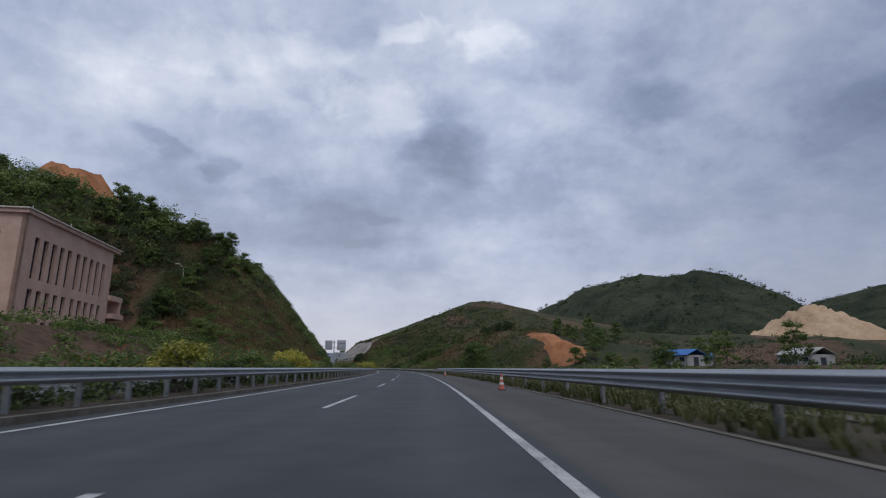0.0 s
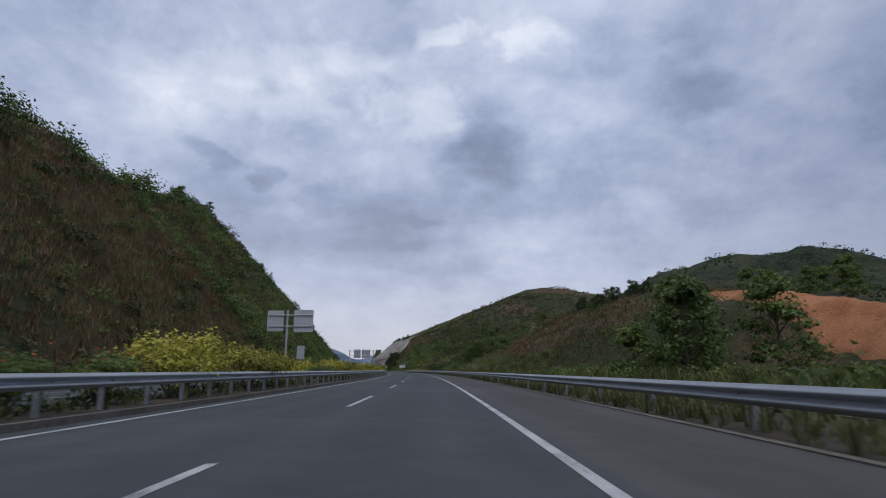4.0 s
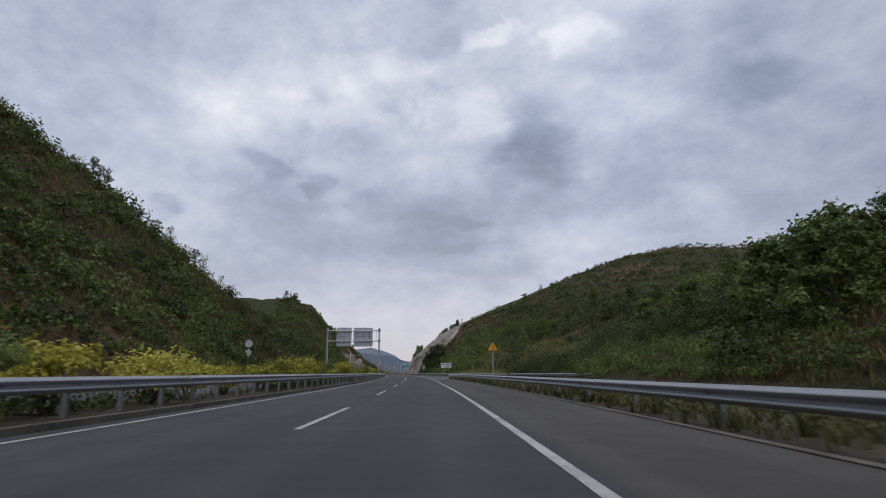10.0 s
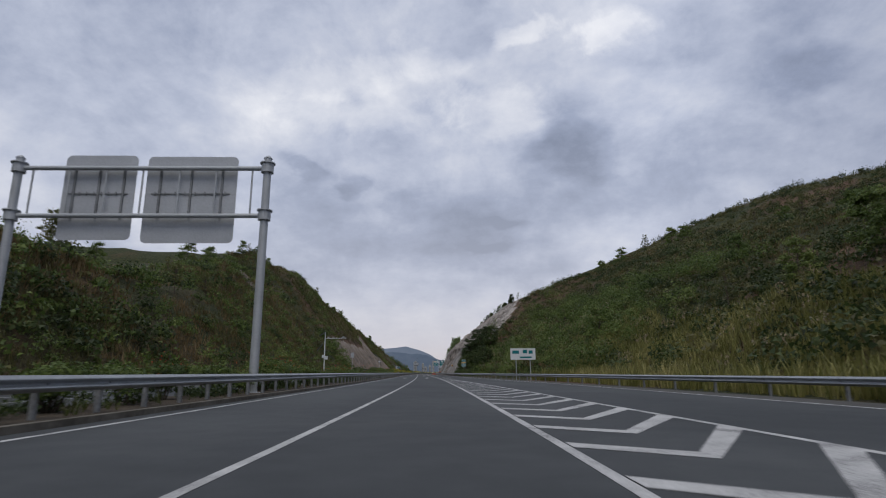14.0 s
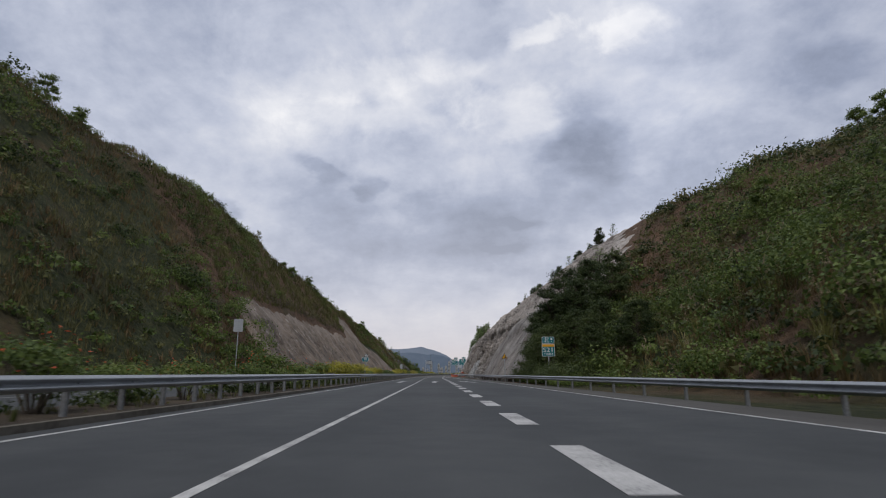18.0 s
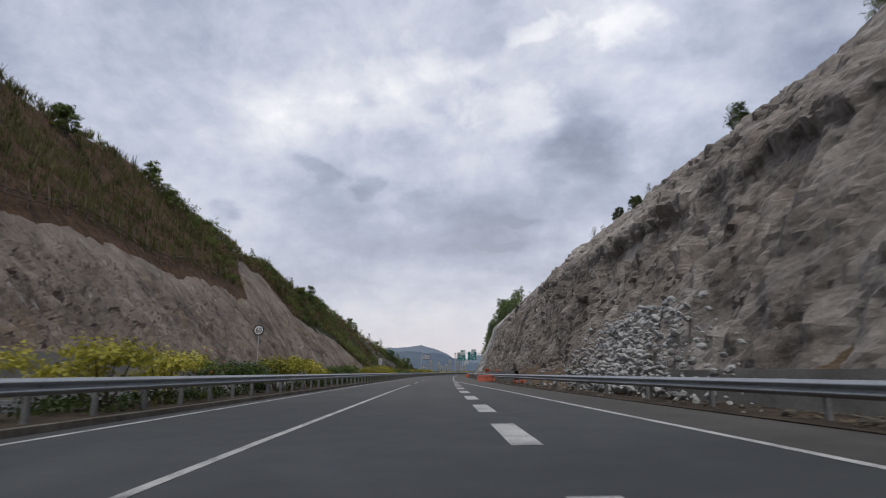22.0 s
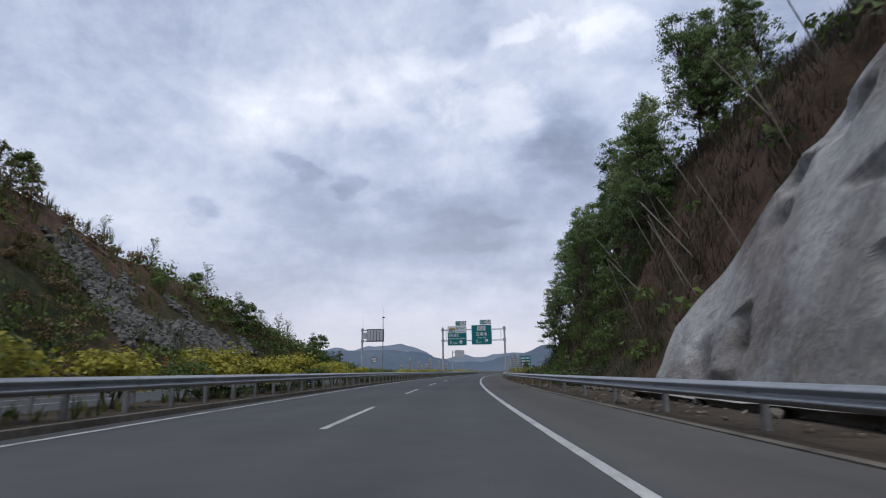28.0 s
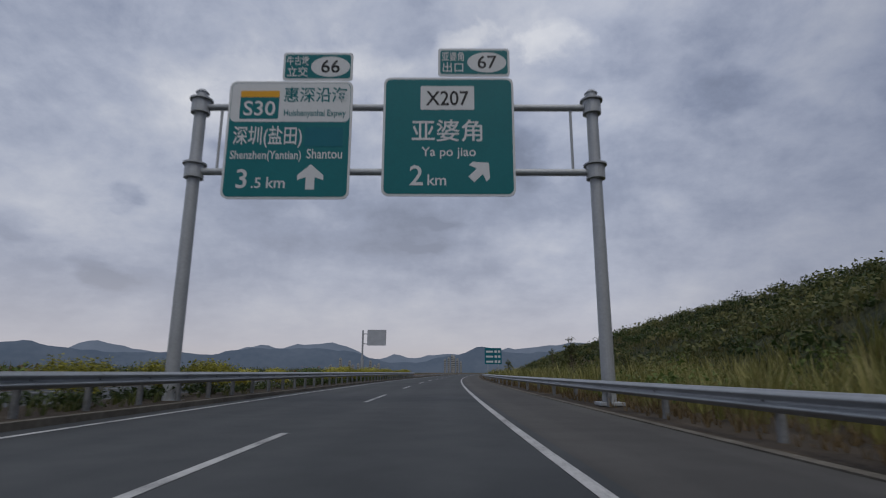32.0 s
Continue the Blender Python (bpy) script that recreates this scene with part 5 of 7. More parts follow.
# ---- trees ----
def tree_kind(seed, high, spread, mat, leaf, per, clumps, trunk, bare=0.35, tuft=0.4):
    """A tree: tapered trunk and limbs, and a crown of many small leaves in uneven clumps with gaps."""
    global rng
    rng = np.random.default_rng(seed)
    top = new("tree")
    r = random.Random(seed)
    bm = bmesh.new()
    lean = Vector((r.uniform(-0.1, 0.1), r.uniform(-0.1, 0.1), 1)) * high
    knots = [Vector((0, 0, -0.6))] + [lean * u + Vector((r.uniform(-1, 1), r.uniform(-1, 1), 0)) * high * 0.03 for u in (0.3, 0.6, 0.85)]
    for k in range(3):
        tube(knots[k], knots[k + 1], trunk * (1 - 0.27 * k), trunk * (0.73 - 0.27 * k), 8, bm)
    tips = []
    for k in range(clumps):
        u = r.uniform(bare, 0.98)
        a = k * 2.399 + r.uniform(-0.5, 0.5)
        w = spread * (1 - 0.65 * max(0, u - 0.45) / 0.55) * r.uniform(0.45, 1.0)
        start_ = lean * (u * 0.8)
        tip = lean * u + Vector((math.cos(a) * w, math.sin(a) * w, high * r.uniform(0.0, 0.12)))
        tube(start_, tip, trunk * 0.28, trunk * 0.08, 5, bm)
        tips.append(tip)
    part("trunk", bm, M_BARK, top)
    c = np.array([tuple(t) for t in tips])
    rr = np.array([[spread * tuft * r.uniform(0.75, 1.25)] * 3 for _ in tips])
    rr[:, 2] *= 0.85
    v, f = leaf_tris(c, rr, int(per * 0.8), leaf * 1.4, 0.2, 0.15)
    ob = new("crown", link_mesh("crown", v, f, mat))
    ob.parent = top
    return top


ROUND = [tree_kind(100 + k, 5.0 + 0.6 * k, 2.5, M_GREEN, 0.19, 150, 26, 0.14, 0.12) for k in range(4)]
AIRY = [tree_kind(120 + k, 5.0 + 0.5 * k, 1.7, M_OLIVE, 0.11, 44, 60, 0.09, 0.22, 0.24) for k in range(3)]
DENSE = [tree_kind(160 + k, 6.2 + 0.7 * k, 2.9, M_DEEP, 0.11, 250, 90, 0.14, 0.04, 0.32) for k in range(3)]
BARE = [tree_kind(170 + k, 4.6 + 0.5 * k, 1.5, M_PALE, 0.06, 30, 80, 0.06, 0.15, 0.2) for k in range(2)]
SLIM = [tree_kind(140 + k, 8.5 + 0.7 * k, 2.3, M_PALE, 0.1, 90, 80, 0.11, 0.25, 0.26) for k in range(4)]


def plant(kinds, s, l, size, label, group):
    x, y, z = seat(np.array([s]), np.array([l]), 0.1)[0]
    m = pose(float(x), float(y), float(z), pick.uniform(-4, 4), pick.uniform(-4, 4), pick.uniform(0, 360)) @ Matrix.Scale(size, 4)
    tagged(copy_thing(pick.choice(kinds), m), label, "tree", group)


for k in range(24):
    s = pick.uniform(58, 140)
    lc = 66 if s < 104 else np.interp(s, [104, 134, 185], [64, 46, 44])
    plant(ROUND, s, -(lc + pick.uniform(2, 48)), pick.uniform(0.8, 1.35), "round dark green tree of the hillside wood", "trees of the hillside wood")
for k in range(34):
    s = pick.uniform(100, 150)
    plant(ROUND, s, -(float(crest_left(s)) + pick.uniform(-7, 9)), pick.uniform(0.55, 0.95), "round dark green tree at the edge of the wood", "trees of the hillside wood")
for k in range(58):
    s = pick.uniform(180, 540)
    plant(AIRY if pick.random() < 0.6 else ROUND, s, -(float(crest_left(s)) + pick.uniform(-2, 9)), pick.uniform(0.35, 0.75), "small open-crowned tree on the skyline", "trees on the cut crest")
for k in range(30):
    s = pick.uniform(600, 800)
    plant(AIRY if pick.random() < 0.5 else ROUND, s, -(float(crest_left(s)) + pick.uniform(-4, 5)), pick.uniform(0.35, 0.65), "small tree on the bank above the rock", "trees above the bench")
for k in range(20):
    s = pick.uniform(704, 742)
    plant(SLIM, s, float(np.interp(s, TOE_S, TOE_R)) + pick.uniform(5.5, 12), pick.uniform(0.85, 1.1) * float(np.interp(s, [706, 722, 742], [0.5, 0.6, 0.72])), "slender pale-leaved tree leaning over the bank", "trees on the shaded bank")
for k in range(26):
    s = pick.uniform(740, 769)
    plant(SLIM, s, float(np.interp(s, [740, 752, 772], [11.5, 10.0, 10.0])) + 7.0 * pick.random() ** 1.4, pick.uniform(0.85, 1.1) * float(np.interp(s, [740, 755, 772], [0.75, 0.92, 0.85])), "slender pale-leaved tree leaning over the bank", "trees on the shaded bank")
for k in range(28):
    s = pick.uniform(560, 712)
    plant(*((BARE, s, pick.uniform(33, 37), pick.uniform(0.45, 0.8)) if k % 2 else (DENSE, s, pick.uniform(33, 36), pick.uniform(0.28, 0.45))), "low bush or thin tree along the top of the rock", "trees above the tall rock")
for k in range(32):
    s = pick.uniform(188, 350)
    plant(ROUND if pick.random() < 0.6 else AIRY, s, pick.uniform(36, 60) if s < 262 else pick.uniform(22, 48), pick.uniform(0.45, 0.85), "leafy tree on the grassy slope", "trees on the grassy slope")
for k in range(28):
    s = pick.uniform(352, 540)
    plant(ROUND if pick.random() < 0.7 else AIRY, s, float(np.interp(s, TOE_S, TOE_R)) + pick.uniform(5, 70), pick.uniform(0.4, 0.9), "bushy tree on the round hill", "trees on the round hill")
for s, l, size in [(399, 33, 0.75), (402, 35, 0.8), (396, 36, 0.7), (405, 30, 0.6), (388, 32, 0.45)]:
    plant(ROUND, s, l, size, "big dark round bush on the grassy hill", "big bushes on the round hill")
for s, l, size in [(526.0, 11.6, 0.8), (522.5, 11.2, 0.72), (529.0, 12.6, 0.85), (519.0, 11.6, 0.7), (528.5, 13.6, 0.95), (530.5, 15.6, 0.95), (527, 16.5, 0.85), (524.5, 12.8, 0.62), (521, 14.5, 0.75), (517, 16, 0.75), (528.5, 18.8, 0.8), (523, 19, 0.85), (513, 14.5, 0.6), (508, 16.5, 0.65)]:
    plant(DENSE, s, l, size, "large dark tree beside the rock face", "trees beside the rock face")
for s, l, size in [(533.5, 20.0, 1.0), (535.5, 22.0, 0.9)]:
    plant(BARE, s, l, size, "thin bare-twigged tree at the top of the rock", "trees beside the rock face")
for s, l, size in [(138, 16, 0.95), (142, 18, 1.1), (146, 20, 1.05), (150, 17, 0.85), (134, 19.5, 0.9), (152, 22, 1.0), (92, 44, 0.8), (98, 46, 0.9), (84, 47, 0.7), (110, 46, 0.6), (116, 45, 0.7), (88, 52, 0.8), (103, 38, 0.7), (128, 33, 0.6), (160, 60, 0.8), (172, 66, 0.9), (186, 68, 1.0), (196, 72, 0.9), (205, 64, 0.9), (150, 48, 0.9), (178, 74, 1.0), (86, 62, 1.0), (120, 66, 0.9), (158, 57.5, 0.8), (166, 58.5, 0.7), (174, 57.5, 0.85), (183, 58.5, 0.75), (191, 57.5, 0.8), (146, 52, 0.9)]:
    plant(ROUND, s, l, size, "dark green tree on the waste ground", "trees on the waste ground")
for s, l, size in [(770.0, 10.4, 0.85), (772.5, 12.8, 0.95), (767.5, 9.6, 0.8), (773, 15.5, 1.0), (770, 17.5, 1.0)]:
    plant(SLIM, s, l, size, "slender pale-leaved tree at the end of the bank", "trees on the shaded bank")
for s, l, size in [(213, 47, 0.6), (217, 46, 0.65), (221, 48, 0.7), (225, 46, 0.6), (229, 45, 0.65), (233, 45, 0.55), (238, 45, 0.5), (243, 44, 0.6)]:
    plant(DENSE, s, l, size, "dark bushy tree on the crest of the red slope", "trees on the grassy slope")
for s, l, size in [(249, 42, 0.7), (254, 41, 0.6), (259, 40, 0.75), (263, 39, 0.6), (342, -38, 0.8), (351, -36.5, 0.85), (358, -35.5, 0.75), (364, -35, 0.7), (346, -39, 0.6)]:
    plant(BARE, s, l, size, "thin open tree against the sky on the crest", "trees on the cut crest")
for s, l, size in [(286, 21, 0.95), (289, 24, 1.1), (292, 22, 1.0), (294, 27, 1.1), (298, 25, 0.9), (290, 29, 1.0), (302, 29, 0.8)]:
    plant(ROUND, s, l, size, "big dark tree beside the red slope", "trees on the grassy slope")
for s, l, size in [(846, 9.5, 0.65), (858, 10, 0.5), (838, 11, 0.45), (900, 9, 0.6), (812, -27, 0.8), (806, -30, 0.9), (798, -27, 0.9), (803, -34, 0.9)]:
    plant(AIRY, s, l, size, "slight young tree beside the road", "young trees by the road")
for s, l, size in [(762, -33, 0.7), (768, -30, 0.8), (772, -28, 0.7), (776, -26.5, 0.75), (781, -26, 0.8), (757, -35, 0.6), (786, -27, 0.7)]:
    plant(BARE, s, l, size, "thin pale-leaved tree on the low bank", "young trees by the road")
for src in ROUND + AIRY + SLIM + DENSE + BARE:
    for o in (*src.children_recursive, src):
        bpy.data.objects.remove(o)
# ---- signs and gantries ----
M_STEEL = material("painted_steel", plain_paint((0.42, 0.44, 0.46), 0.08), 0.5, 0.3)
M_BACK = material("aluminium_back", plain_paint((0.44, 0.46, 0.49), 0.08), 0.55, 0.2)
M_SIGN = material("sign_green", plain_paint((0.002, 0.15, 0.165), 0.05), 0.45)
M_TEAL = material("sign_patch", plain_paint((0.0, 0.13, 0.17), 0.05), 0.45)
M_WHITE = material("sign_white", plain_paint((0.62, 0.64, 0.65), 0.04), 0.45)
M_AMBER = material("sign_yellow", plain_paint((0.72, 0.36, 0.02), 0.05), 0.45)
M_BLACK = material("sign_black", plain_paint((0.02, 0.02, 0.022), 0.05), 0.5)
M_RED = material("sign_red", plain_paint((0.52, 0.06, 0.045), 0.05), 0.45)
M_ORANGE = material("barrier_plastic", two_tone((0.40, 0.085, 0.05), (0.60, 0.19, 0.13), 1.5, 9.0, 0.1), 0.55)
M_DARK = material("dark_panel", plain_paint((0.045, 0.05, 0.06), 0.15), 0.4)


def lettering(text, height, mat, parent, x, z, y=-0.012, align="CENTER", name="lettering", squeeze=1.0, width=None):
    """Words standing on a face that looks to -y; x, z is the middle of their base line."""
    cu = bpy.data.curves.new(name, "FONT")
    cu.body, cu.size, cu.align_x, cu.extrude, cu.resolution_u = text, height / 0.72, align, 0.003, 3
    cu.offset = 0.012 * height
    ob = new(name, cu)
    bpy.context.view_layer.update()
    me = bpy.data.meshes.new_from_object(ob.evaluated_get(bpy.context.evaluated_depsgraph_get()))
    bpy.data.objects.remove(ob)
    me.materials.clear()
    me.materials.append(mat)
    if width:
        xs = [v.co.x for v in me.vertices]
        squeeze = width / (max(xs) - min(xs))
    word = new(name, me)
    word.matrix_basis = pose(x, y, z, 90, 0, 0) @ Matrix.Diagonal((squeeze, 1, 1, 1))
    word.parent = parent
    return word


def rounded(x0, x1, z0, z1, r, y0, y1):
    """A flat plate with rounded corners between y0 and y1."""
    bm = bmesh.new()
    pts = []
    for cx, cz, a in ((x1 - r, z1 - r, 0), (x0 + r, z1 - r, 90), (x0 + r, z0 + r, 180), (x1 - r, z0 + r, 270)):
        for k in range(5):
            b = radians(a + 22.5 * k)
            pts.append((cx + r * math.cos(b), cz + r * math.sin(b)))
    front = bm.faces.new([bm.verts.new((x, y0, z)) for x, z in pts])
    made = bmesh.ops.extrude_face_region(bm, geom=[front])
    bmesh.ops.translate(bm, verts=[v for v in made["geom"] if isinstance(v, bmesh.types.BMVert)], vec=(0, y1 - y0, 0))
    bmesh.ops.recalc_face_normals(bm, faces=bm.faces)
    return bm


def disc(x, z, r, y0, y1, stretch=1.0):
    bm = tube((0, y0, 0), (0, y1, 0), r, sides=28)
    bmesh.ops.scale(bm, verts=bm.verts, vec=(stretch, 1, 1))
    bmesh.ops.translate(bm, verts=bm.verts, vec=(x, 0, z))
    return bm


def polygon(points, y0, y1):
    bm = bmesh.new()
    face = bm.faces.new([bm.verts.new((x, y0, z)) for x, z in points])
    made = bmesh.ops.extrude_face_region(bm, geom=[face])
    bmesh.ops.translate(bm, verts=[v for v in made["geom"] if isinstance(v, bmesh.types.BMVert)], vec=(0, y1 - y0, 0))
    bmesh.ops.recalc_face_normals(bm, faces=bm.faces)
    return bm


def gantry(s, l0, l1, top, beams, label):
    """Two posts with collars and two cross tubes joined by uprights, in local x = l."""
    g = root("sign_gantry", on_road(s, 0), label, "sign gantry")
    for l in (l0, l1):
        post = part("post", tube((l, 0.35, -0.5), (l, 0.35, top), 0.2, 0.18, 18), M_STEEL, g, smooth=False)
        part("cap", tube((l, 0.35, top), (l, 0.35, top + 0.12), 0.21, 0.1, 18), M_STEEL, post)
        part("foot", box(l - 0.35, l + 0.35, 0.0, 0.7, 0.02, 0.12, 0.02), M_STEEL, post)
        for z in beams:
            part("collar", tube((l, 0.35, z - 0.22), (l, 0.35, z + 0.22), 0.29, sides=18), M_STEEL, post)
            part("flange", tube((l, 0.35, z + 0.22), (l, 0.35, z + 0.27), 0.36, sides=18), M_STEEL, post)
    for z in beams:
        part("crossbeam", tube((l0, 0.35, z), (l1, 0.35, z), 0.11, sides=14), M_STEEL, g)
    n = 7
    for k in range(n):
        l = l0 + 0.7 + (l1 - l0 - 1.4) * k / (n - 1)
        part("upright", tube((l, 0.35, beams[1]), (l, 0.35, beams[0]), 0.045, sides=8), M_STEEL, g)
    return g


def board(parent_pose, x0, x1, z0, z1, r, label, category="road sign", back=False):
    """A sign board; with back it turns its ribbed rear to the driver."""
    b = root("road_sign", parent_pose, label, category)
    if back:
        part("plate", rounded(x0, x1, z0, z1, r, 0.0, 0.03), M_BACK, b)
        n = max(2, int((x1 - x0) / 0.9))
        for k in range(n):
            x = x0 + (x1 - x0) * (k + 0.5) / n
            part("rib", box(x - 0.03, x + 0.03, -0.05, -0.002, z0 + 0.12, z1 - 0.12), M_STEEL, b)
    else:
        part("rim", rounded(x0, x1, z0, z1, r, 0.0, 0.04), M_WHITE, b)
        part("face", rounded(x0 + 0.07, x1 - 0.07, z0 + 0.07, z1 - 0.07, r * 0.8, -0.006, 0.0), M_SIGN, b)
    return b


def arrow_part(parent, x, z, size, turn, mat):
    pts = [(-0.17, -0.5), (0.17, -0.5), (0.17, 0.0), (0.5, -0.12), (0.5, 0.08), (0.0, 0.52), (-0.5, 0.08), (-0.5, -0.12), (-0.17, 0.0)]
    c, n = math.cos(radians(turn)), math.sin(radians(turn))
    part("arrow", polygon([(x + size * (px * c - pz * n), z + size * (px * n + pz * c)) for px, pz in pts], -0.014, -0.007), mat, parent, "white arrow")


# the gantry over the carriageway
gantry(820, -7.75, 4.85, 9.75, (9.25, 7.05), "grey tubular steel gantry across the carriageway")
at = on_road(820, 0)
b = board(at, -6.72, -2.80, 6.05, 9.98, 0.22, "large green and white direction sign for the expressway")
part("name_field", rounded(-6.64, -2.88, 8.58, 9.9, 0.18, -0.010, -0.0065), M_WHITE, b, "white upper field")
part("route_shield", rounded(-6.35, -5.12, 8.68, 9.62, 0.05, -0.016, -0.0105), M_SIGN, b, "green route shield")
part("shield_band", rounded(-6.35, -5.12, 9.42, 9.64, 0.04, -0.021, -0.0165), M_AMBER, b, "yellow band")
lettering("S30", 0.5, M_WHITE, b, -5.73, 8.8, -0.02, width=1.0)
lettering("惠深沿海", 0.40, M_SIGN, b, -3.98, 9.3, -0.014, width=2.0)
lettering("Huishenyanhai Expwy", 0.22, M_SIGN, b, -3.98, 8.78, -0.014, width=1.95)
lettering("深圳(盐田)", 0.48, M_WHITE, b, -5.4, 7.87, width=2.15)
lettering("Shenzhen(Yantian)", 0.28, M_WHITE, b, -5.42, 7.34, width=2.2)
lettering("Shantou", 0.32, M_WHITE, b, -3.6, 7.36, width=1.1)
part("patch", rounded(-4.25, -3.05, 7.75, 8.4, 0.03, -0.011, -0.0065), M_TEAL, b, "blue-green cover patch")
lettering("3", 0.62, M_WHITE, b, -6.1, 6.4)
lettering(".5", 0.34, M_WHITE, b, -5.65, 6.4)
lettering("km", 0.36, M_WHITE, b, -5.05, 6.4)
arrow_part(b, -4.0, 6.75, 0.8, 0, M_WHITE)
b = board(at, -1.82, 2.30, 6.15, 10.12, 0.22, "large green exit sign with white lettering")
part("number_field", rounded(-0.65, 1.05, 9.0, 9.82, 0.04, -0.012, -0.0065), M_WHITE, b, "white number field")
lettering("X207", 0.5, M_BLACK, b, 0.2, 9.16, -0.016, width=1.35)
lettering("亚婆角", 0.56, M_WHITE, b, 0.22, 8.0, width=2.2)
lettering("Ya po jiao", 0.30, M_WHITE, b, 0.25, 7.45)
lettering("2", 0.66, M_WHITE, b, -0.75, 6.5)
lettering("km", 0.36, M_WHITE, b, -0.12, 6.5)
arrow_part(b, 1.2, 6.95, 0.75, -45, M_WHITE)
for x0, x1, z0, upper, lower, number in ((-5.08, -2.84, 10.02, "牛古墩", "立交", "66"), (-0.1, 2.2, 10.18, "亚婆角", "出口", "67")):
    b = board(at, x0, x1, z0, z0 + 0.98, 0.1, "small green number plate on top of the direction sign")
    part("oval", disc(x0 + (x1 - x0) * 0.68, z0 + 0.48, 0.36, -0.012, -0.0065, 1.75), M_WHITE, b, "white oval field")
    lettering(number, 0.46, M_BLACK, b, x0 + (x1 - x0) * 0.68, z0 + 0.27, -0.016)
    lettering(upper, 0.25, M_WHITE, b, x0 + (x1 - x0) * 0.21, z0 + 0.56, width=0.72)
    lettering(lower, 0.27, M_WHITE, b, x0 + (x1 - x0) * 0.21, z0 + 0.16, width=0.66)

# the gantry over the opposite carriageway, seen from behind
gantry(386, -19.6, -7.9, 11.0, (10.5, 8.15), "grey steel gantry over the opposite carriageway")
for x0, x1, z0, z1, label in ((-17.6, -14.2, 7.05, 11.25, "grey ribbed rear of a large road sign on the gantry"), (-13.7, -9.4, 6.9, 11.2, "grey ribbed rear of a wide road sign on the gantry")):
    b = root("road_sign", on_road(386.0, 0), label, "road sign")
    part("plate", rounded(x0, x1, z0, z1, 0.25, 0.62, 0.65), M_BACK, b)
    part("seam", box(x0 + 0.3, x1 - 0.3, 0.575, 0.618, 9.28, 9.33), M_POST, b)
    for k in range(3):
        x = x0 + (x1 - x0) * (0.16 + 0.34 * k)
        part("rib", box(x - 0.05, x + 0.05, 0.54, 0.618, 8.1, 10.6, 0.01), M_POST, b)
    for k in range(8):
        x = x0 + 0.5 + (x1 - x0 - 1.0) * k / 7
        part("clamp", box(x - 0.03, x + 0.03, 0.545, 0.573, 9.22, 9.39), M_POST, b)

# a pole with two boards, seen from behind
pole = root("sign_pole", on_road(186, -20.35), "grey steel pole with two cross arms", "sign pole")
part("pole", tube((0, 0.3, -0.4), (0, 0.3, 9.6), 0.17, 0.15, 16), M_STEEL, pole)
part("cap", tube((0, 0.3, 9.6), (0, 0.3, 9.75), 0.2, 0.14, 16), M_STEEL, pole)
for z in (9.05, 7.4):
    part("arm", tube((-2.7, 0.3, z), (3.6, 0.3, z), 0.08, sides=12), M_STEEL, pole)
    part("collar", tube((0, 0.3, z - 0.16), (0, 0.3, z + 0.16), 0.24, sides=16), M_STEEL, pole)
board(on_road(186.4, -20.35), -2.95, -0.55, 6.7, 9.75, 0.2, "blank grey rear of a road sign on the pole", back=True)
board(on_road(186.4, -20.35), 0.95, 3.8, 6.55, 9.85, 0.2, "blank grey rear of a larger road sign on the pole", back=True)


def single_sign(s, l, z0, z1, w, label, base=0.0, shape="back"):
    """A small board on one post."""
    t = root("small_sign", on_road(s, l), label, "road sign")
    part("post", tube((0, 0.06, base - 0.4), (0, 0.06, z1 - 0.05), 0.045, sides=10), M_STEEL, t)
    if shape == "back":
        part("plate", rounded(-w / 2, w / 2, z0, z1, 0.06, -0.02, 0.0), M_BACK, t)
        for k in range(3):
            z = z0 + (z1 - z0) * (k + 0.5) / 3
            part("rib", box(-w / 2 + 0.05, w / 2 - 0.05, -0.045, -0.022, z - 0.02, z + 0.02), M_STEEL, t)
    return t


single_sign(204.6, -21.6, 3.0, 5.35, 1.35, "grey rear of an upright road sign below the slope")
single_sign(519.7, -20.45, 5.2, 6.5, 0.95, "grey rear of a small road sign on a thin post")
single_sign(730, -22.0, 3.3, 5.35, 1.1, "grey rear of a tall narrow road sign")
t = single_sign(333.6, -23.0, 3.3, 5.5, 0.1, "rear of two round road signs on one post", 0.5, "none")
for z, r in ((4.95, 0.5), (3.75, 0.42)):
    part("disc", disc(0, z, r, -0.02, 0.0), M_BACK, t)


def limit_sign(s, l, z, r, number, label, ring, turn=0.0):
    t = root("speed_limit_sign", on_road(s, l, 0.0, turn), label, "road sign")
    part("post", tube((0, 0.05, -0.4), (0, 0.05, z), 0.045, sides=10), M_STEEL, t)
    part("rim", disc(0, z, r, -0.02, 0.0), ring, t)
    part("face", disc(0, z, r * 0.8, -0.026, -0.021), M_WHITE, t)
    lettering(number, r * 0.95, M_BLACK, t, 0, z - r * 0.47, -0.03, squeeze=0.85)


limit_sign(335, -8.5, 2.53, 0.42, "60", "round speed limit sign with a red ring in the median", M_RED, 35)
limit_sign(626, -21.3, 6.0, 0.62, "60", "round black-and-white speed limit sign below the rock", M_BLACK)
limit_sign(829, -24.3, 3.65, 0.68, "80", "round black-and-white speed limit sign among tall grass", M_BLACK)
limit_sign(522, 11.6, 2.75, 0.3, "60", "small round speed limit sign before the bushes", M_BLACK)


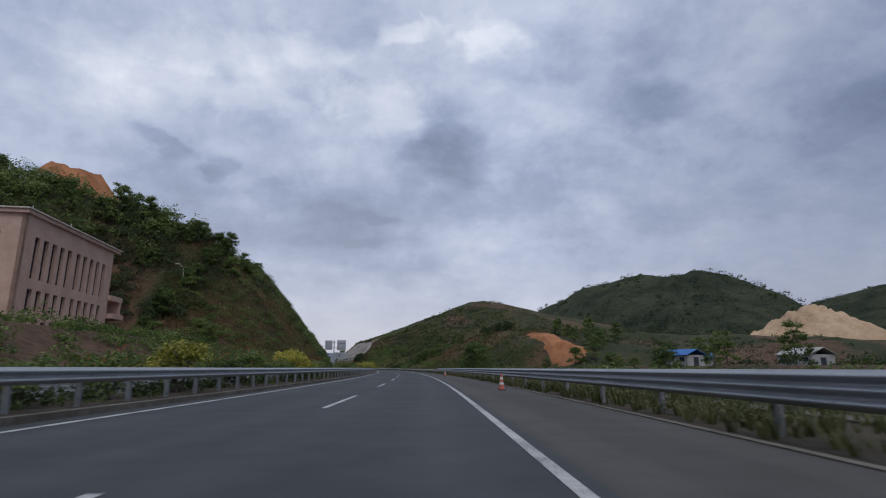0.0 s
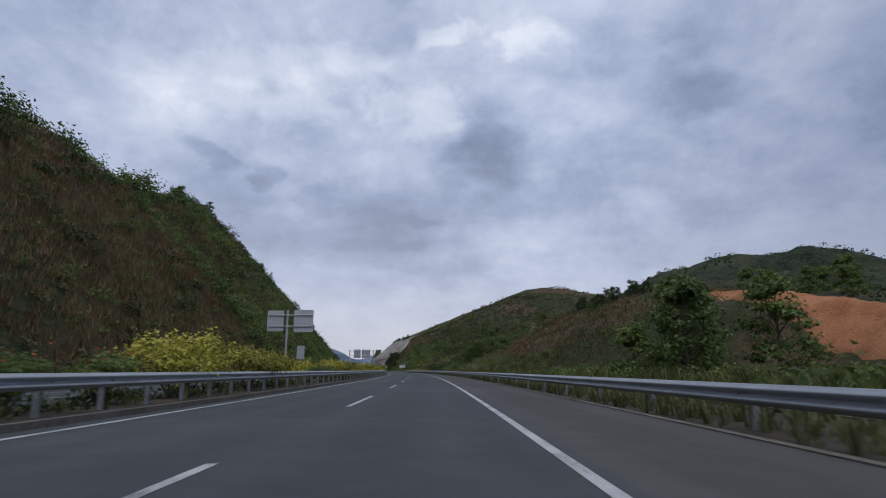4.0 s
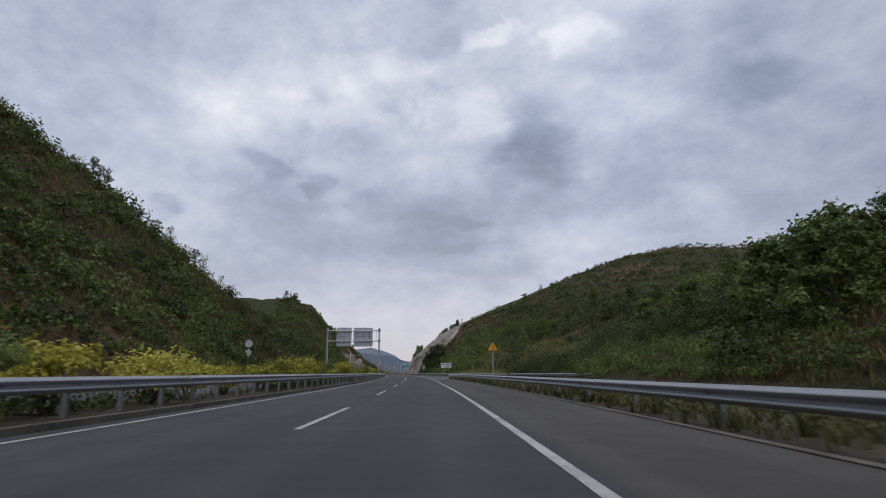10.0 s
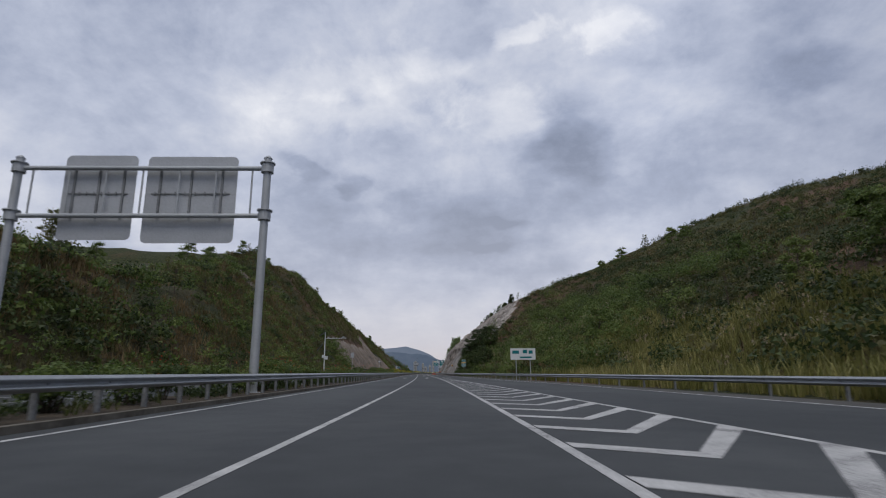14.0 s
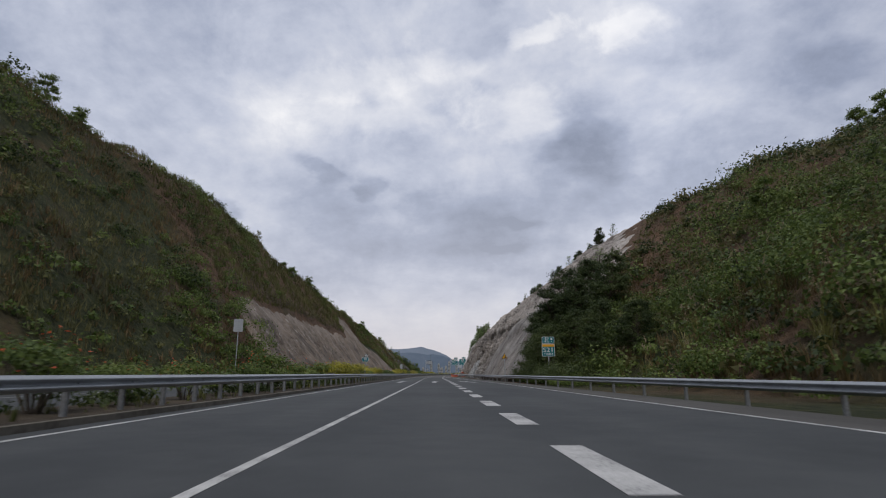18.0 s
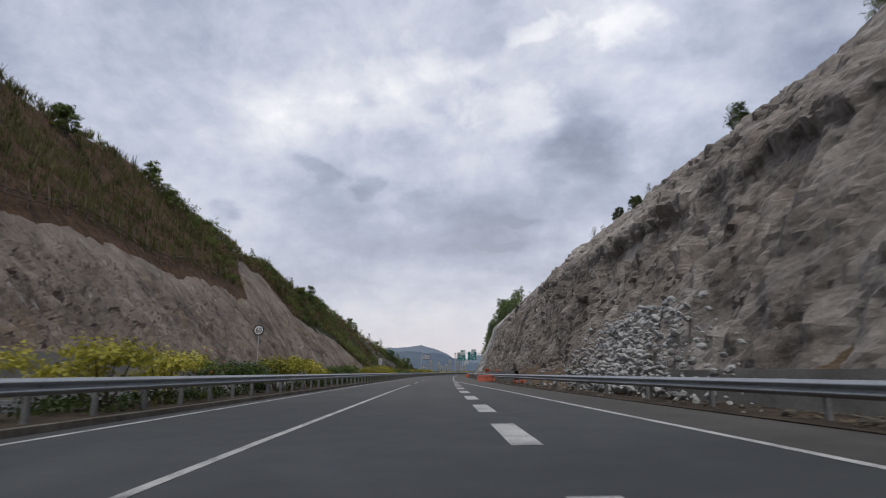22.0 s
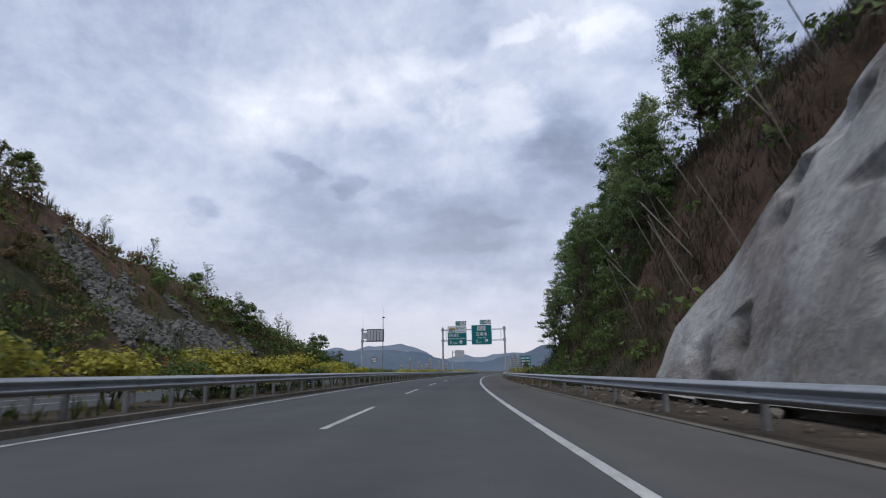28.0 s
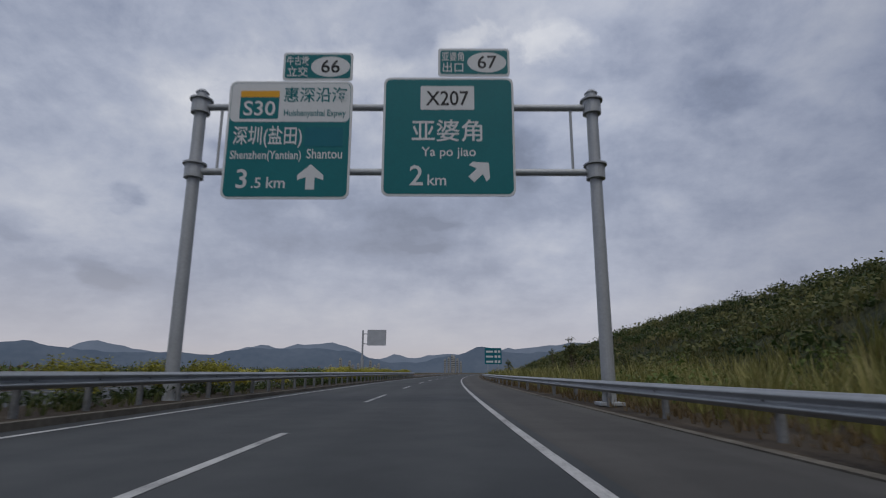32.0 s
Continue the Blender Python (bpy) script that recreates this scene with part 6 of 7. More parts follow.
def warning_sign(s, l, z0, w, label, pieces):
    t = root("warning_sign", on_road(s, l), label, "road sign")
    h = w * 0.87
    part("post", tube((0, 0.05, -0.4), (0, 0.05, z0 + 0.2), 0.045, sides=10), M_STEEL, t)
    part("rim", polygon([(-w / 2, z0), (w / 2, z0), (0, z0 + h)], -0.02, 0.0), M_BLACK, t)
    part("face", polygon([(-w * 0.4, z0 + 0.055 * w), (w * 0.4, z0 + 0.055 * w), (0, z0 + h * 0.86)], -0.026, -0.021), M_AMBER, t, "yellow face")
    for pts in pieces:
        part("symbol", polygon([(x * w, z0 + z * w) for x, z in pts], -0.032, -0.027), M_BLACK, t, "black symbol")


warning_sign(301, 4.95, 2.5, 0.98, "yellow triangular merging-traffic sign behind the guardrail", [[(-0.02, 0.12), (0.02, 0.12), (0.02, 0.6), (-0.02, 0.6)], [(0.16, 0.12), (0.2, 0.15), (0.03, 0.38), (0.01, 0.34)]])
warning_sign(532, 8.45, 2.72, 0.74, "yellow triangular falling-rocks sign before the rock", [[(0.0, 0.1), (0.28, 0.1), (0.05, 0.55), (0.02, 0.5)], [(-0.16, 0.1), (-0.06, 0.1), (-0.1, 0.2)]])

t = root("route_sign", on_road(516, 10.75), "green route marker boards on a grey post", "road sign")
part("post", tube((0, 0.05, -0.4), (0, 0.05, 4.2), 0.06, sides=12), M_STEEL, t)
part("upper_rim", rounded(-0.6, 0.6, 3.72, 4.36, 0.08, -0.02, 0.0), M_WHITE, t)
part("upper_face", rounded(-0.56, 0.56, 3.76, 4.32, 0.07, -0.026, -0.0205), M_SIGN, t)
lettering("北", 0.38, M_WHITE, t, -0.15, 3.86, -0.03)
part("pointer", polygon([(0.24, 3.85), (0.42, 3.85), (0.33, 3.98)], -0.034, -0.027), M_WHITE, t)
part("bar", box(0.24, 0.42, -0.034, -0.027, 4.05, 4.24), M_WHITE, t)
part("lower_rim", rounded(-0.62, 0.62, 2.5, 3.68, 0.08, -0.02, 0.0), M_WHITE, t)
part("lower_face", rounded(-0.58, 0.58, 2.54, 3.64, 0.07, -0.026, -0.0205), M_SIGN, t)
part("band", rounded(-0.58, 0.58, 3.42, 3.64, 0.05, -0.031, -0.0265), M_AMBER, t, "yellow band")
lettering("S21", 0.42, M_WHITE, t, 0, 2.93, -0.03, width=0.9)
lettering("广惠高速", 0.19, M_WHITE, t, 0, 2.62, -0.03, width=0.92)

t = root("distance_marker", on_road(521, -7.45), "small green distance marker on a short post", "road sign")
part("post", tube((0, 0.03, 0.05), (0, 0.03, 2.5), 0.03, sides=8), M_STEEL, t)
part("rim", polygon([(-0.36, 2.62), (-0.36, 2.3), (-0.2, 2.12), (0.2, 2.12), (0.36, 2.3), (0.36, 2.62)], -0.02, 0.0), M_WHITE, t)
part("face", polygon([(-0.33, 2.59), (-0.33, 2.31), (-0.19, 2.15), (0.19, 2.15), (0.33, 2.31), (0.33, 2.59)], -0.026, -0.0205), M_TEAL, t)
lettering("70", 0.24, M_WHITE, t, 0, 2.3, -0.03)

t = root("notice_board", on_road(432, 11.95), "white notice board with green writing on two posts", "notice board")
for x in (-0.9, 0.9):
    part("post", tube((x, 0.05, -0.4), (x, 0.05, 3.6), 0.05, sides=10), M_STEEL, t)
part("panel", rounded(-1.6, 1.6, 2.45, 3.88, 0.05, -0.03, 0.0), M_WHITE, t)
for x0, x1, z0, z1 in ((-1.35, -0.5, 3.2, 3.6), (0.0, 0.55, 3.25, 3.7), (0.75, 1.25, 3.2, 3.6), (-0.4, 1.1, 2.65, 2.85)):
    part("bar", box(x0, x1, -0.04, -0.032, z0, z1), M_SIGN, t)

# traffic camera pole with an arm
t = root("camera_pole", on_road(472, -20.1), "white pole with a side arm, solar panel and cabinet", "camera pole")
part("pole", tube((0, 0, -0.4), (0, 0, 9.0), 0.13, 0.09, 14), M_WHITE, t)
part("arm", tube((0, 0, 7.65), (4.2, 0, 7.68), 0.055, sides=10), M_WHITE, t)
part("camera", box(3.3, 3.75, -0.12, 0.12, 7.78, 8.0, 0.03), M_BACK, t)
part("camera", box(0.5, 0.8, -0.1, 0.1, 7.78, 7.98, 0.03), M_BACK, t)
part("solar_panel", polygon([(-1.2, 8.15), (-1.15, 8.1), (0.12, 8.92), (0.08, 8.98)], -0.5, 0.5), M_DARK, t)
part("solar_panel", polygon([(-1.5, 5.3), (-1.45, 5.25), (-0.4, 6.5), (-0.45, 6.55)], -0.4, 0.4), M_DARK, t)
part("cabinet", box(0.02, 0.62, -0.25, 0.2, 3.55, 4.2, 0.02), M_WHITE, t)
part("cabinet", box(-0.45, -0.1, -0.2, 0.2, 3.9, 4.4, 0.02), M_WHITE, t)

# electronic message board seen from behind
t = root("message_board", on_road(808, -21.4), "electronic message board on a grey pole, seen from behind", "message board")
part("pole", tube((0, 0.2, -0.4), (0, 0.2, 9.0), 0.2, 0.17, 16), M_STEEL, t)
part("antenna", tube((0.05, 0.2, 9.0), (0.12, 0.2, 11.0), 0.02, 0.01, 6), M_STEEL, t)
for z in (8.65, 6.65):
    part("arm", tube((0, 0.2, z), (4.0, 0.2, z), 0.09, sides=12), M_STEEL, t)
    part("collar", tube((0, 0.2, z - 0.18), (0, 0.2, z + 0.18), 0.28, sides=16), M_STEEL, t)
part("cabinet", box(0.9, 4.05, -0.15, 0.5, 6.5, 8.8, 0.04), M_DARK, t)
for k in range(5):
    x = 1.02 + 0.6 * k
    part("door_panel", box(x, x + 0.5, -0.2, -0.152, 6.66, 8.64, 0.01), M_BACK, t)
part("side_grille", box(0.15, 0.85, 0.0, 0.05, 7.0, 8.2), M_BACK, t)

t = root("mast", on_road(825, -21.4), "slim dark mast with a lightning rod", "mast")
part("pole", tube((0, 0, -0.3), (0, 0, 12.8), 0.11, 0.07, 12), M_POST, t)
part("rod", tube((0, 0, 12.8), (0, 0, 15.0), 0.02, 0.01, 6), M_POST, t)
part("camera", box(-0.15, 0.3, -0.12, 0.12, 12.5, 12.75, 0.03), M_DARK, t)

t = root("cantilever_sign", on_road(899, -16.1), "grey rear of a cantilever road sign", "road sign")
part("pole", tube((0, 0.2, -0.4), (0, 0.2, 8.0), 0.17, 0.15, 14), M_STEEL, t)
for z in (7.4, 5.7):
    part("arm", tube((0, 0.2, z), (4.0, 0.2, z), 0.08, sides=10), M_STEEL, t)
part("plate", rounded(0.8, 4.1, 5.4, 8.1, 0.15, 0.02, 0.05), M_BACK, t)

t = root("services_sign", on_road(941, 7.6), "blue-green services sign with rows of white writing", "road sign")
for x in (-1.3, 1.3):
    part("post", tube((x, 0.05, -0.4), (x, 0.05, 6.6), 0.08, sides=10), M_STEEL, t)
part("face", rounded(-2.05, 2.05, 2.9, 6.8, 0.15, -0.03, 0.0), M_TEAL, t)
for k in range(3):
    z = 5.9 - 1.2 * k
    part("bar", box(-1.7, 0.0, -0.04, -0.032, z - 0.2, z + 0.25), M_WHITE, t)
    part("bar", box(0.35, 0.95, -0.04, -0.032, z - 0.25, z + 0.3), M_WHITE, t)
    part("bar", box(1.2, 1.75, -0.04, -0.032, z - 0.25, z + 0.3), M_WHITE, t)
# ---- the terrace building ----
M_STONE = material("pink_stone", two_tone((0.44, 0.29, 0.225), (0.58, 0.41, 0.335), 0.4, 5.0, 0.15), 0.85)
M_GLASS = material("dark_glass", plain_paint((0.03, 0.04, 0.055), 0.2), 0.12, 0.0, 0.5)
M_CREAM = material("cream_cornice", two_tone((0.5, 0.44, 0.38), (0.62, 0.56, 0.5), 0.6, 6.0, 0.1), 0.8)
M_SHED = material("shed_wall", two_tone((0.26, 0.26, 0.245), (0.40, 0.40, 0.385), 0.6, 6.0, 0.1), 0.85)
M_BLUE = material("blue_roof", two_tone((0.02, 0.10, 0.32), (0.05, 0.18, 0.46), 0.5, 5.0, 0.1), 0.6)
M_EARTH = material("orange_earth", two_tone((0.26, 0.10, 0.04), (0.46, 0.21, 0.10), 0.25, 2.5, 0.8, 0.3), 0.95)
M_SAND = material("quarry_earth", two_tone((0.30, 0.20, 0.12), (0.50, 0.36, 0.23), 0.03, 0.3, 0.8, 0.5), 0.95)
M_HILL = material("far_scrub", two_tone((0.012, 0.02, 0.013), (0.075, 0.083, 0.05), 0.03, 0.3, 0.9, 3.0), 0.95, 0.0, 0.1)

FACE_ = 25.8
b = root("terrace_building", on_road(73, -51.2, 5.0, 3.8), "pink stone building with tall narrow windows on a terrace", "building")
HIGH = 15.6
part("core", box(-38, -0.55, 0.55, FACE_ - 0.3, -2, HIGH - 0.4), M_STONE, b)


def pierced_wall(name, along, length, rows_, columns_, x_fix):
    """A wall built of piers and bands round recessed openings, and a dark pane in each opening."""
    wall = bmesh.new()
    lo, hi = -2.0, HIGH
    bands, last = [], lo
    for z0, z1 in rows_:
        bands.append((last, z0))
        last = z1
    bands.append((last, hi))
    for z0, z1 in bands:
        (box(x_fix - 0.5, x_fix, 0, length, z0, z1, bm=wall) if along == "y" else box(-length, 0, x_fix, x_fix + 0.5, z0, z1, bm=wall))
    for z0, z1 in rows_:
        last = 0.0
        for c0, c1 in columns_ + [(length, length)]:
            if c0 - last > 0.01:
                (box(x_fix - 0.5, x_fix, last, c0, z0, z1, bm=wall) if along == "y" else box(-c0, -last, x_fix, x_fix + 0.5, z0, z1, bm=wall))
            last = c1
    w = part(name, wall, M_STONE, b)
    for z0, z1 in rows_:
        for c0, c1 in columns_:
            (part("window_pane", box(x_fix - 0.48, x_fix - 0.4, c0, c1, z0, z1), M_GLASS, w) if along == "y" else part("window_pane", box(-c1, -c0, x_fix + 0.4, x_fix + 0.48, z0, z1), M_GLASS, w))


cols = [(2.6 + 2.12 * k, 3.75 + 2.12 * k) for k in range(10)]
cols = [(a + (0.5 if k > 4 else 0), c + (0.5 if k > 4 else 0)) for k, (a, c) in enumerate(cols)]
pierced_wall("facade", "y", FACE_, [(0.2, 1.9), (3.2, 6.0), (7.4, 13.0)], cols, 0.0)
pierced_wall("end_wall", "x", 38.0, [(4.6, 6.3), (7.9, 13.2)], [(2.8, 5.6), (7.4, 10.4), (12.4, 15.4), (17.4, 20.4), (22.4, 25.4)], 0.0)
part("roof", box(-38.2, 0.35, -0.35, FACE_ + 1.8, HIGH, HIGH + 0.55, 0.05), M_STONE, b)
part("cornice", box(-38.4, 0.55, -0.55, FACE_ + 2.0, HIGH + 0.55, HIGH + 0.75, 0.04), M_CREAM, b)
for y in (2.0, 12.0):
    part("roof_lamp", tube((-0.6, y, HIGH + 0.7), (-0.6, y, HIGH + 1.6), 0.06, sides=8), M_CREAM, b)
part("balcony", box(-4.2, 0.9, FACE_ + 0.2, FACE_ + 4.8, 4.1, 5.0, 0.04), M_STONE, b)
part("balcony_pier", box(-3.9, 0.4, FACE_ + 3.7, FACE_ + 4.5, 5.0, 8.0, 0.03), M_STONE, b)
part("balcony_top", box(-4.0, 0.5, FACE_ - 0.1, FACE_ + 4.6, 7.2, 8.1, 0.03), M_STONE, b)
part("balcony_wall", box(-4.0, -3.5, FACE_ + 0.2, FACE_ + 4.4, -2, 7.6), M_STONE, b)
part("porch_wall", box(-30, -3.0, -7.0, -0.05, 2.0, 3.6, 0.04), M_STONE, b)
part("porch_pier", box(-6.0, -5.2, -6.8, -6.0, -2, 2.0), M_STONE, b)


def street_lamp(s, l, z, turn):
    t = root("street_lamp", on_road(s, l, z, turn), "pale curved street lamp on the terrace", "street lamp")
    part("pole", tube((0, 0, -0.5), (0, 0, 4.0), 0.1, 0.07, 10), M_CREAM, t)
    part("arm", tube((0, 0, 4.0), (-0.9, 0, 5.0), 0.06, 0.05, 8), M_CREAM, t)
    part("lamp_head", box(-1.7, -0.85, -0.14, 0.14, 4.92, 5.08, 0.04), M_CREAM, t)


street_lamp(118, -47.2, float(ground_z(118, -47.2)), 10)

hall = root("hilltop_terrace", on_road(225, -125, 0), "orange earth terrace on top of the wooded hill", "earthwork")
zt = float(ground_z(225, -125))
bm = bmesh.new()
bmesh.ops.create_cone(bm, cap_ends=True, segments=28, radius1=34, radius2=9, depth=75 - zt + 6, matrix=Matrix.Translation((0, 0, (75 + zt - 6) / 2)))
bmesh.ops.subdivide_edges(bm, edges=bm.edges[:], cuts=2, use_grid_fill=True)
for v in bm.verts:
    v.co += noise.noise_vector(v.co * 0.09) * 3.5 + noise.noise_vector(v.co * 0.3) * 1.2
part("mound", bm, M_EARTH, hall)
part("shelter", box(-6, 1, -15, -10, 62, 69.5, 0.3), M_SHED, hall, "white shelter")

# ---- waste ground on the right ----
def shed(s, l, length, width, high, turn, roof, label):
    z = float(ground_z(s, l)) - 0.1
    t = root("shed", on_road(s, l, z, turn), label, "shed")
    walls = box(-width / 2, width / 2, -length / 2, length / 2, -0.5, high)
    part("wall", walls, M_SHED, t)
    part("roof", polygon([(-width / 2 - 0.4, high - 0.1), (0, high + width * 0.22), (width / 2 + 0.4, high - 0.1), (width / 2 + 0.4, high), (0, high + width * 0.22 + 0.12), (-width / 2 - 0.4, high)], -length / 2 - 0.4, length / 2 + 0.4), roof, t)
    for k in range(3):
        y = -length / 2 + length * (k + 0.5) / 3
        part("window", box(-width / 2 - 0.03, -width / 2 - 0.004, y - 0.6, y + 0.6, high * 0.45, high * 0.8), M_GLASS, t)
    part("gable_door", box(-0.7, 0.7, -length / 2 - 0.03, -length / 2 - 0.004, -0.1, 2.0), M_DARK, t)


shed(112, 57, 8, 5, 2.4, 20, M_BLUE, "low shed with a bright blue metal roof")
shed(134, 72, 10, 6, 2.3, 70, M_BLUE, "long shed with a blue roof behind trees")
shed(108, 82, 8, 6, 2.6, 10, M_SHED, "small white shed on the waste ground")


def earth_patch(name, mat, s0, s1, l0, l1, depth, label, salt, columns=30):
    """Raw cut earth lying on a slope, rutted by rain."""
    s, l = np.meshgrid(np.linspace(s0, s1, 60), np.linspace(l0, l1, columns), indexing="ij")
    u = np.minimum(np.minimum((s - s0), (s1 - s)) / (s1 - s0), np.minimum(l - l0, l1 - l) / (l1 - l0)) * 5
    edge = np.clip(u + rough(s * 0.12, l * 0.12, salt) * 1.4, -0.3, 1)
    z = ground_z(s, l) + edge * depth - 0.35 + (1 - np.abs(rough(s * 0.5, l * 0.12, salt + 3)) * 3) * 0.5 * np.clip(edge, 0, 1)
    return tagged(new(name, link_mesh(name, land(s, l, z).reshape(-1, 3), grid_faces(60, columns)[:, ::-1], mat, True)), label, "bare earth", kind="structure")


earth_patch("earth_cut", M_EARTH, 151, 195, 46.5, 55.5, 0.7, "bare orange earth cut into a mound", 41)

earth_patch("earth_scar", M_ROCK_TAN, 477, 485, -46, -35, 0.7, "bare rocky scar below the crest of the hill", 44)

# far hills on the right, with a quarry
def far_hill(name, s, l, long_, wide, high, salt, mat, label, turn=0.0, cols_=60):
    u, v = np.meshgrid(np.linspace(-1, 1, 90), np.linspace(-1, 1, cols_), indexing="ij")
    d = np.sqrt(u * u + v * v)
    z = high * np.clip(1 - d ** 1.6, -0.05, 1) * (1 + 0.5 * rough(u * 2.5 + salt, v * 2.5, salt, 5)) + 16 * rough(u * 12, v * 9, salt + 5, 3) * np.clip(1 - d, 0, 1) - 1.5
    c, n = math.cos(radians(turn)), math.sin(radians(turn))
    x0, y0 = s, l
    a, e = u * long_, v * wide
    p = np.stack([x0 + e * c - a * n, y0 + e * n + a * c, z], -1)
    me = link_mesh(name, p.reshape(-1, 3), grid_faces(90, cols_)[:, ::-1], mat, True)
    if mat is M_HILL:
        q = np.random.default_rng(int(salt * 10))
        c = p.reshape(-1, 3)[q.integers(0, p.shape[0] * p.shape[1], 1700)] + q.normal(0, 4, (1700, 3)) * [1, 1, 0.1]
        r = q.uniform(1.5, 5.0, 1700)
        lv, lf = leaf_tris(c, np.stack([r * 1.3, r * 1.3, r], -1), 26, 1.5, 0.0, 0.5)
        stuff("far_scrub", lv, lf, M_DEEP, "dark scrub and trees on the far hill", "scrub")
    return tagged(new(name, me), label, "hill", kind="structure"), p


far_hill("far_hill", 325, 770, 340, 250, 140, 3.0, M_HILL, "scrub-covered hill with grey boulders", 20)
far_hill("far_hill", 850, 800, 520, 380, 148, 5.0, M_HILL, "dark wooded ridge behind the quarry", 30)
far_hill("far_hill", 230, 980, 320, 220, 95, 6.0, M_HILL, "low scrub-covered hill", 10)
far_hill("quarry_bank", 335, 478, 90, 62, 46, 8.0, M_SAND, "terraced sandy quarry face cut into the hill", 35, 50)
far_hill("quarry_bank", 405, 540, 100, 80, 66, 9.0, M_SAND, "upper sandy quarry step", 35, 50)
pick2 = random.Random(9)

# distant mountains, haze put into their blue colour, and towns
def ridge(name, distance, a0, a1, high, salt, mat, label, middle=(-140.0, 800.0)):
    a = np.radians(np.linspace(a0, a1, 160))
    h = high * np.clip(0.55 + 1.3 * rough(np.degrees(a) * 0.11 + salt, a * 0 + salt, salt, 5), 0.08, 2.0)
    rings = [(0.94, 0.0), (0.97, 0.55), (1.0, 1.0), (1.06, 0.7), (1.15, 0.0)]
    p = np.stack([np.stack([middle[0] - np.sin(a) * distance * r, middle[1] + np.cos(a) * distance * r, h * k - 4 + 0 * a], -1) for r, k in rings], 1)
    me = link_mesh(name, p.reshape(-1, 3), grid_faces(160, len(rings))[:, ::-1], mat, True)
    return tagged(new(name, me), label, "mountains", kind="structure")


# Paler still: more haze painted into the farther range.
M_FAR2_HAZED = material("farther_hills_hazed", two_tone((0.155, 0.19, 0.235), (0.18, 0.215, 0.265), 0.003, 0.02, 0.0), 1.0, 0.0, 0.0)
ridge("distant_mountains", 3300, -30, 60, 165, 2.0, M_FAR_HAZED, "wooded mountains on the horizon, haze painted as blue-grey")
ridge("distant_mountains_back", 4000, -40, 70, 255, 4.0, M_FAR2_HAZED, "mountains behind the first range, paler blue for thicker haze")


def tower(x, y, w, d, high, name="apartment_tower"):
    t = root(name, pose(x, y, -2, 0, 0, pick2.uniform(-10, 10)), "pale distant apartment tower", "building", "distant towers")
    part("wall", box(-w / 2, w / 2, -d / 2, d / 2, 0, high), M_SHED, t)
    part("roof", box(-w / 3, w / 3, -d / 3, d / 3, high, high + 4), M_SHED, t)
    for k in range(int(high / 6)):
        part("window_band", box(-w / 2 + 0.6, w / 2 - 0.6, -d / 2 - 0.15, -d / 2 - 0.02, 3 + 6 * k, 5 + 6 * k), M_GLASS, t)


for k in range(6):
    tower(-238 + 8.5 * k, 2390 + 30 * (k % 3), 6, 9, 52 - 7 * abs(k - 2.2))
for k in range(9):
    tower(-700 + 21 * k, 2850 + 60 * (k % 4), 9, 10, 26 + 9 * ((k * 7) % 4))

# ---- cones, barriers, rubble, litter ----
def cone(s, l):
    t = root("traffic_cone", on_road(s, l), "orange traffic cone with white bands on the shoulder", "traffic cone", "traffic cones")
    part("base", box(-0.17, 0.17, -0.17, 0.17, 0.0, 0.04, 0.01), M_BLACK, t)
    body = part("body", tube((0, 0, 0.04), (0, 0, 0.72), 0.13, 0.035, 18), M_ORANGE, t)
    for z in (0.24, 0.46):
        r = 0.13 - 0.14 * (z - 0.04)
        part("band", tube((0, 0, z), (0, 0, z + 0.1), r + 0.004, r - 0.014, 18), M_WHITE, body, "white band")


cone(24.6, 3.25)
cone(65.9, 3.2)


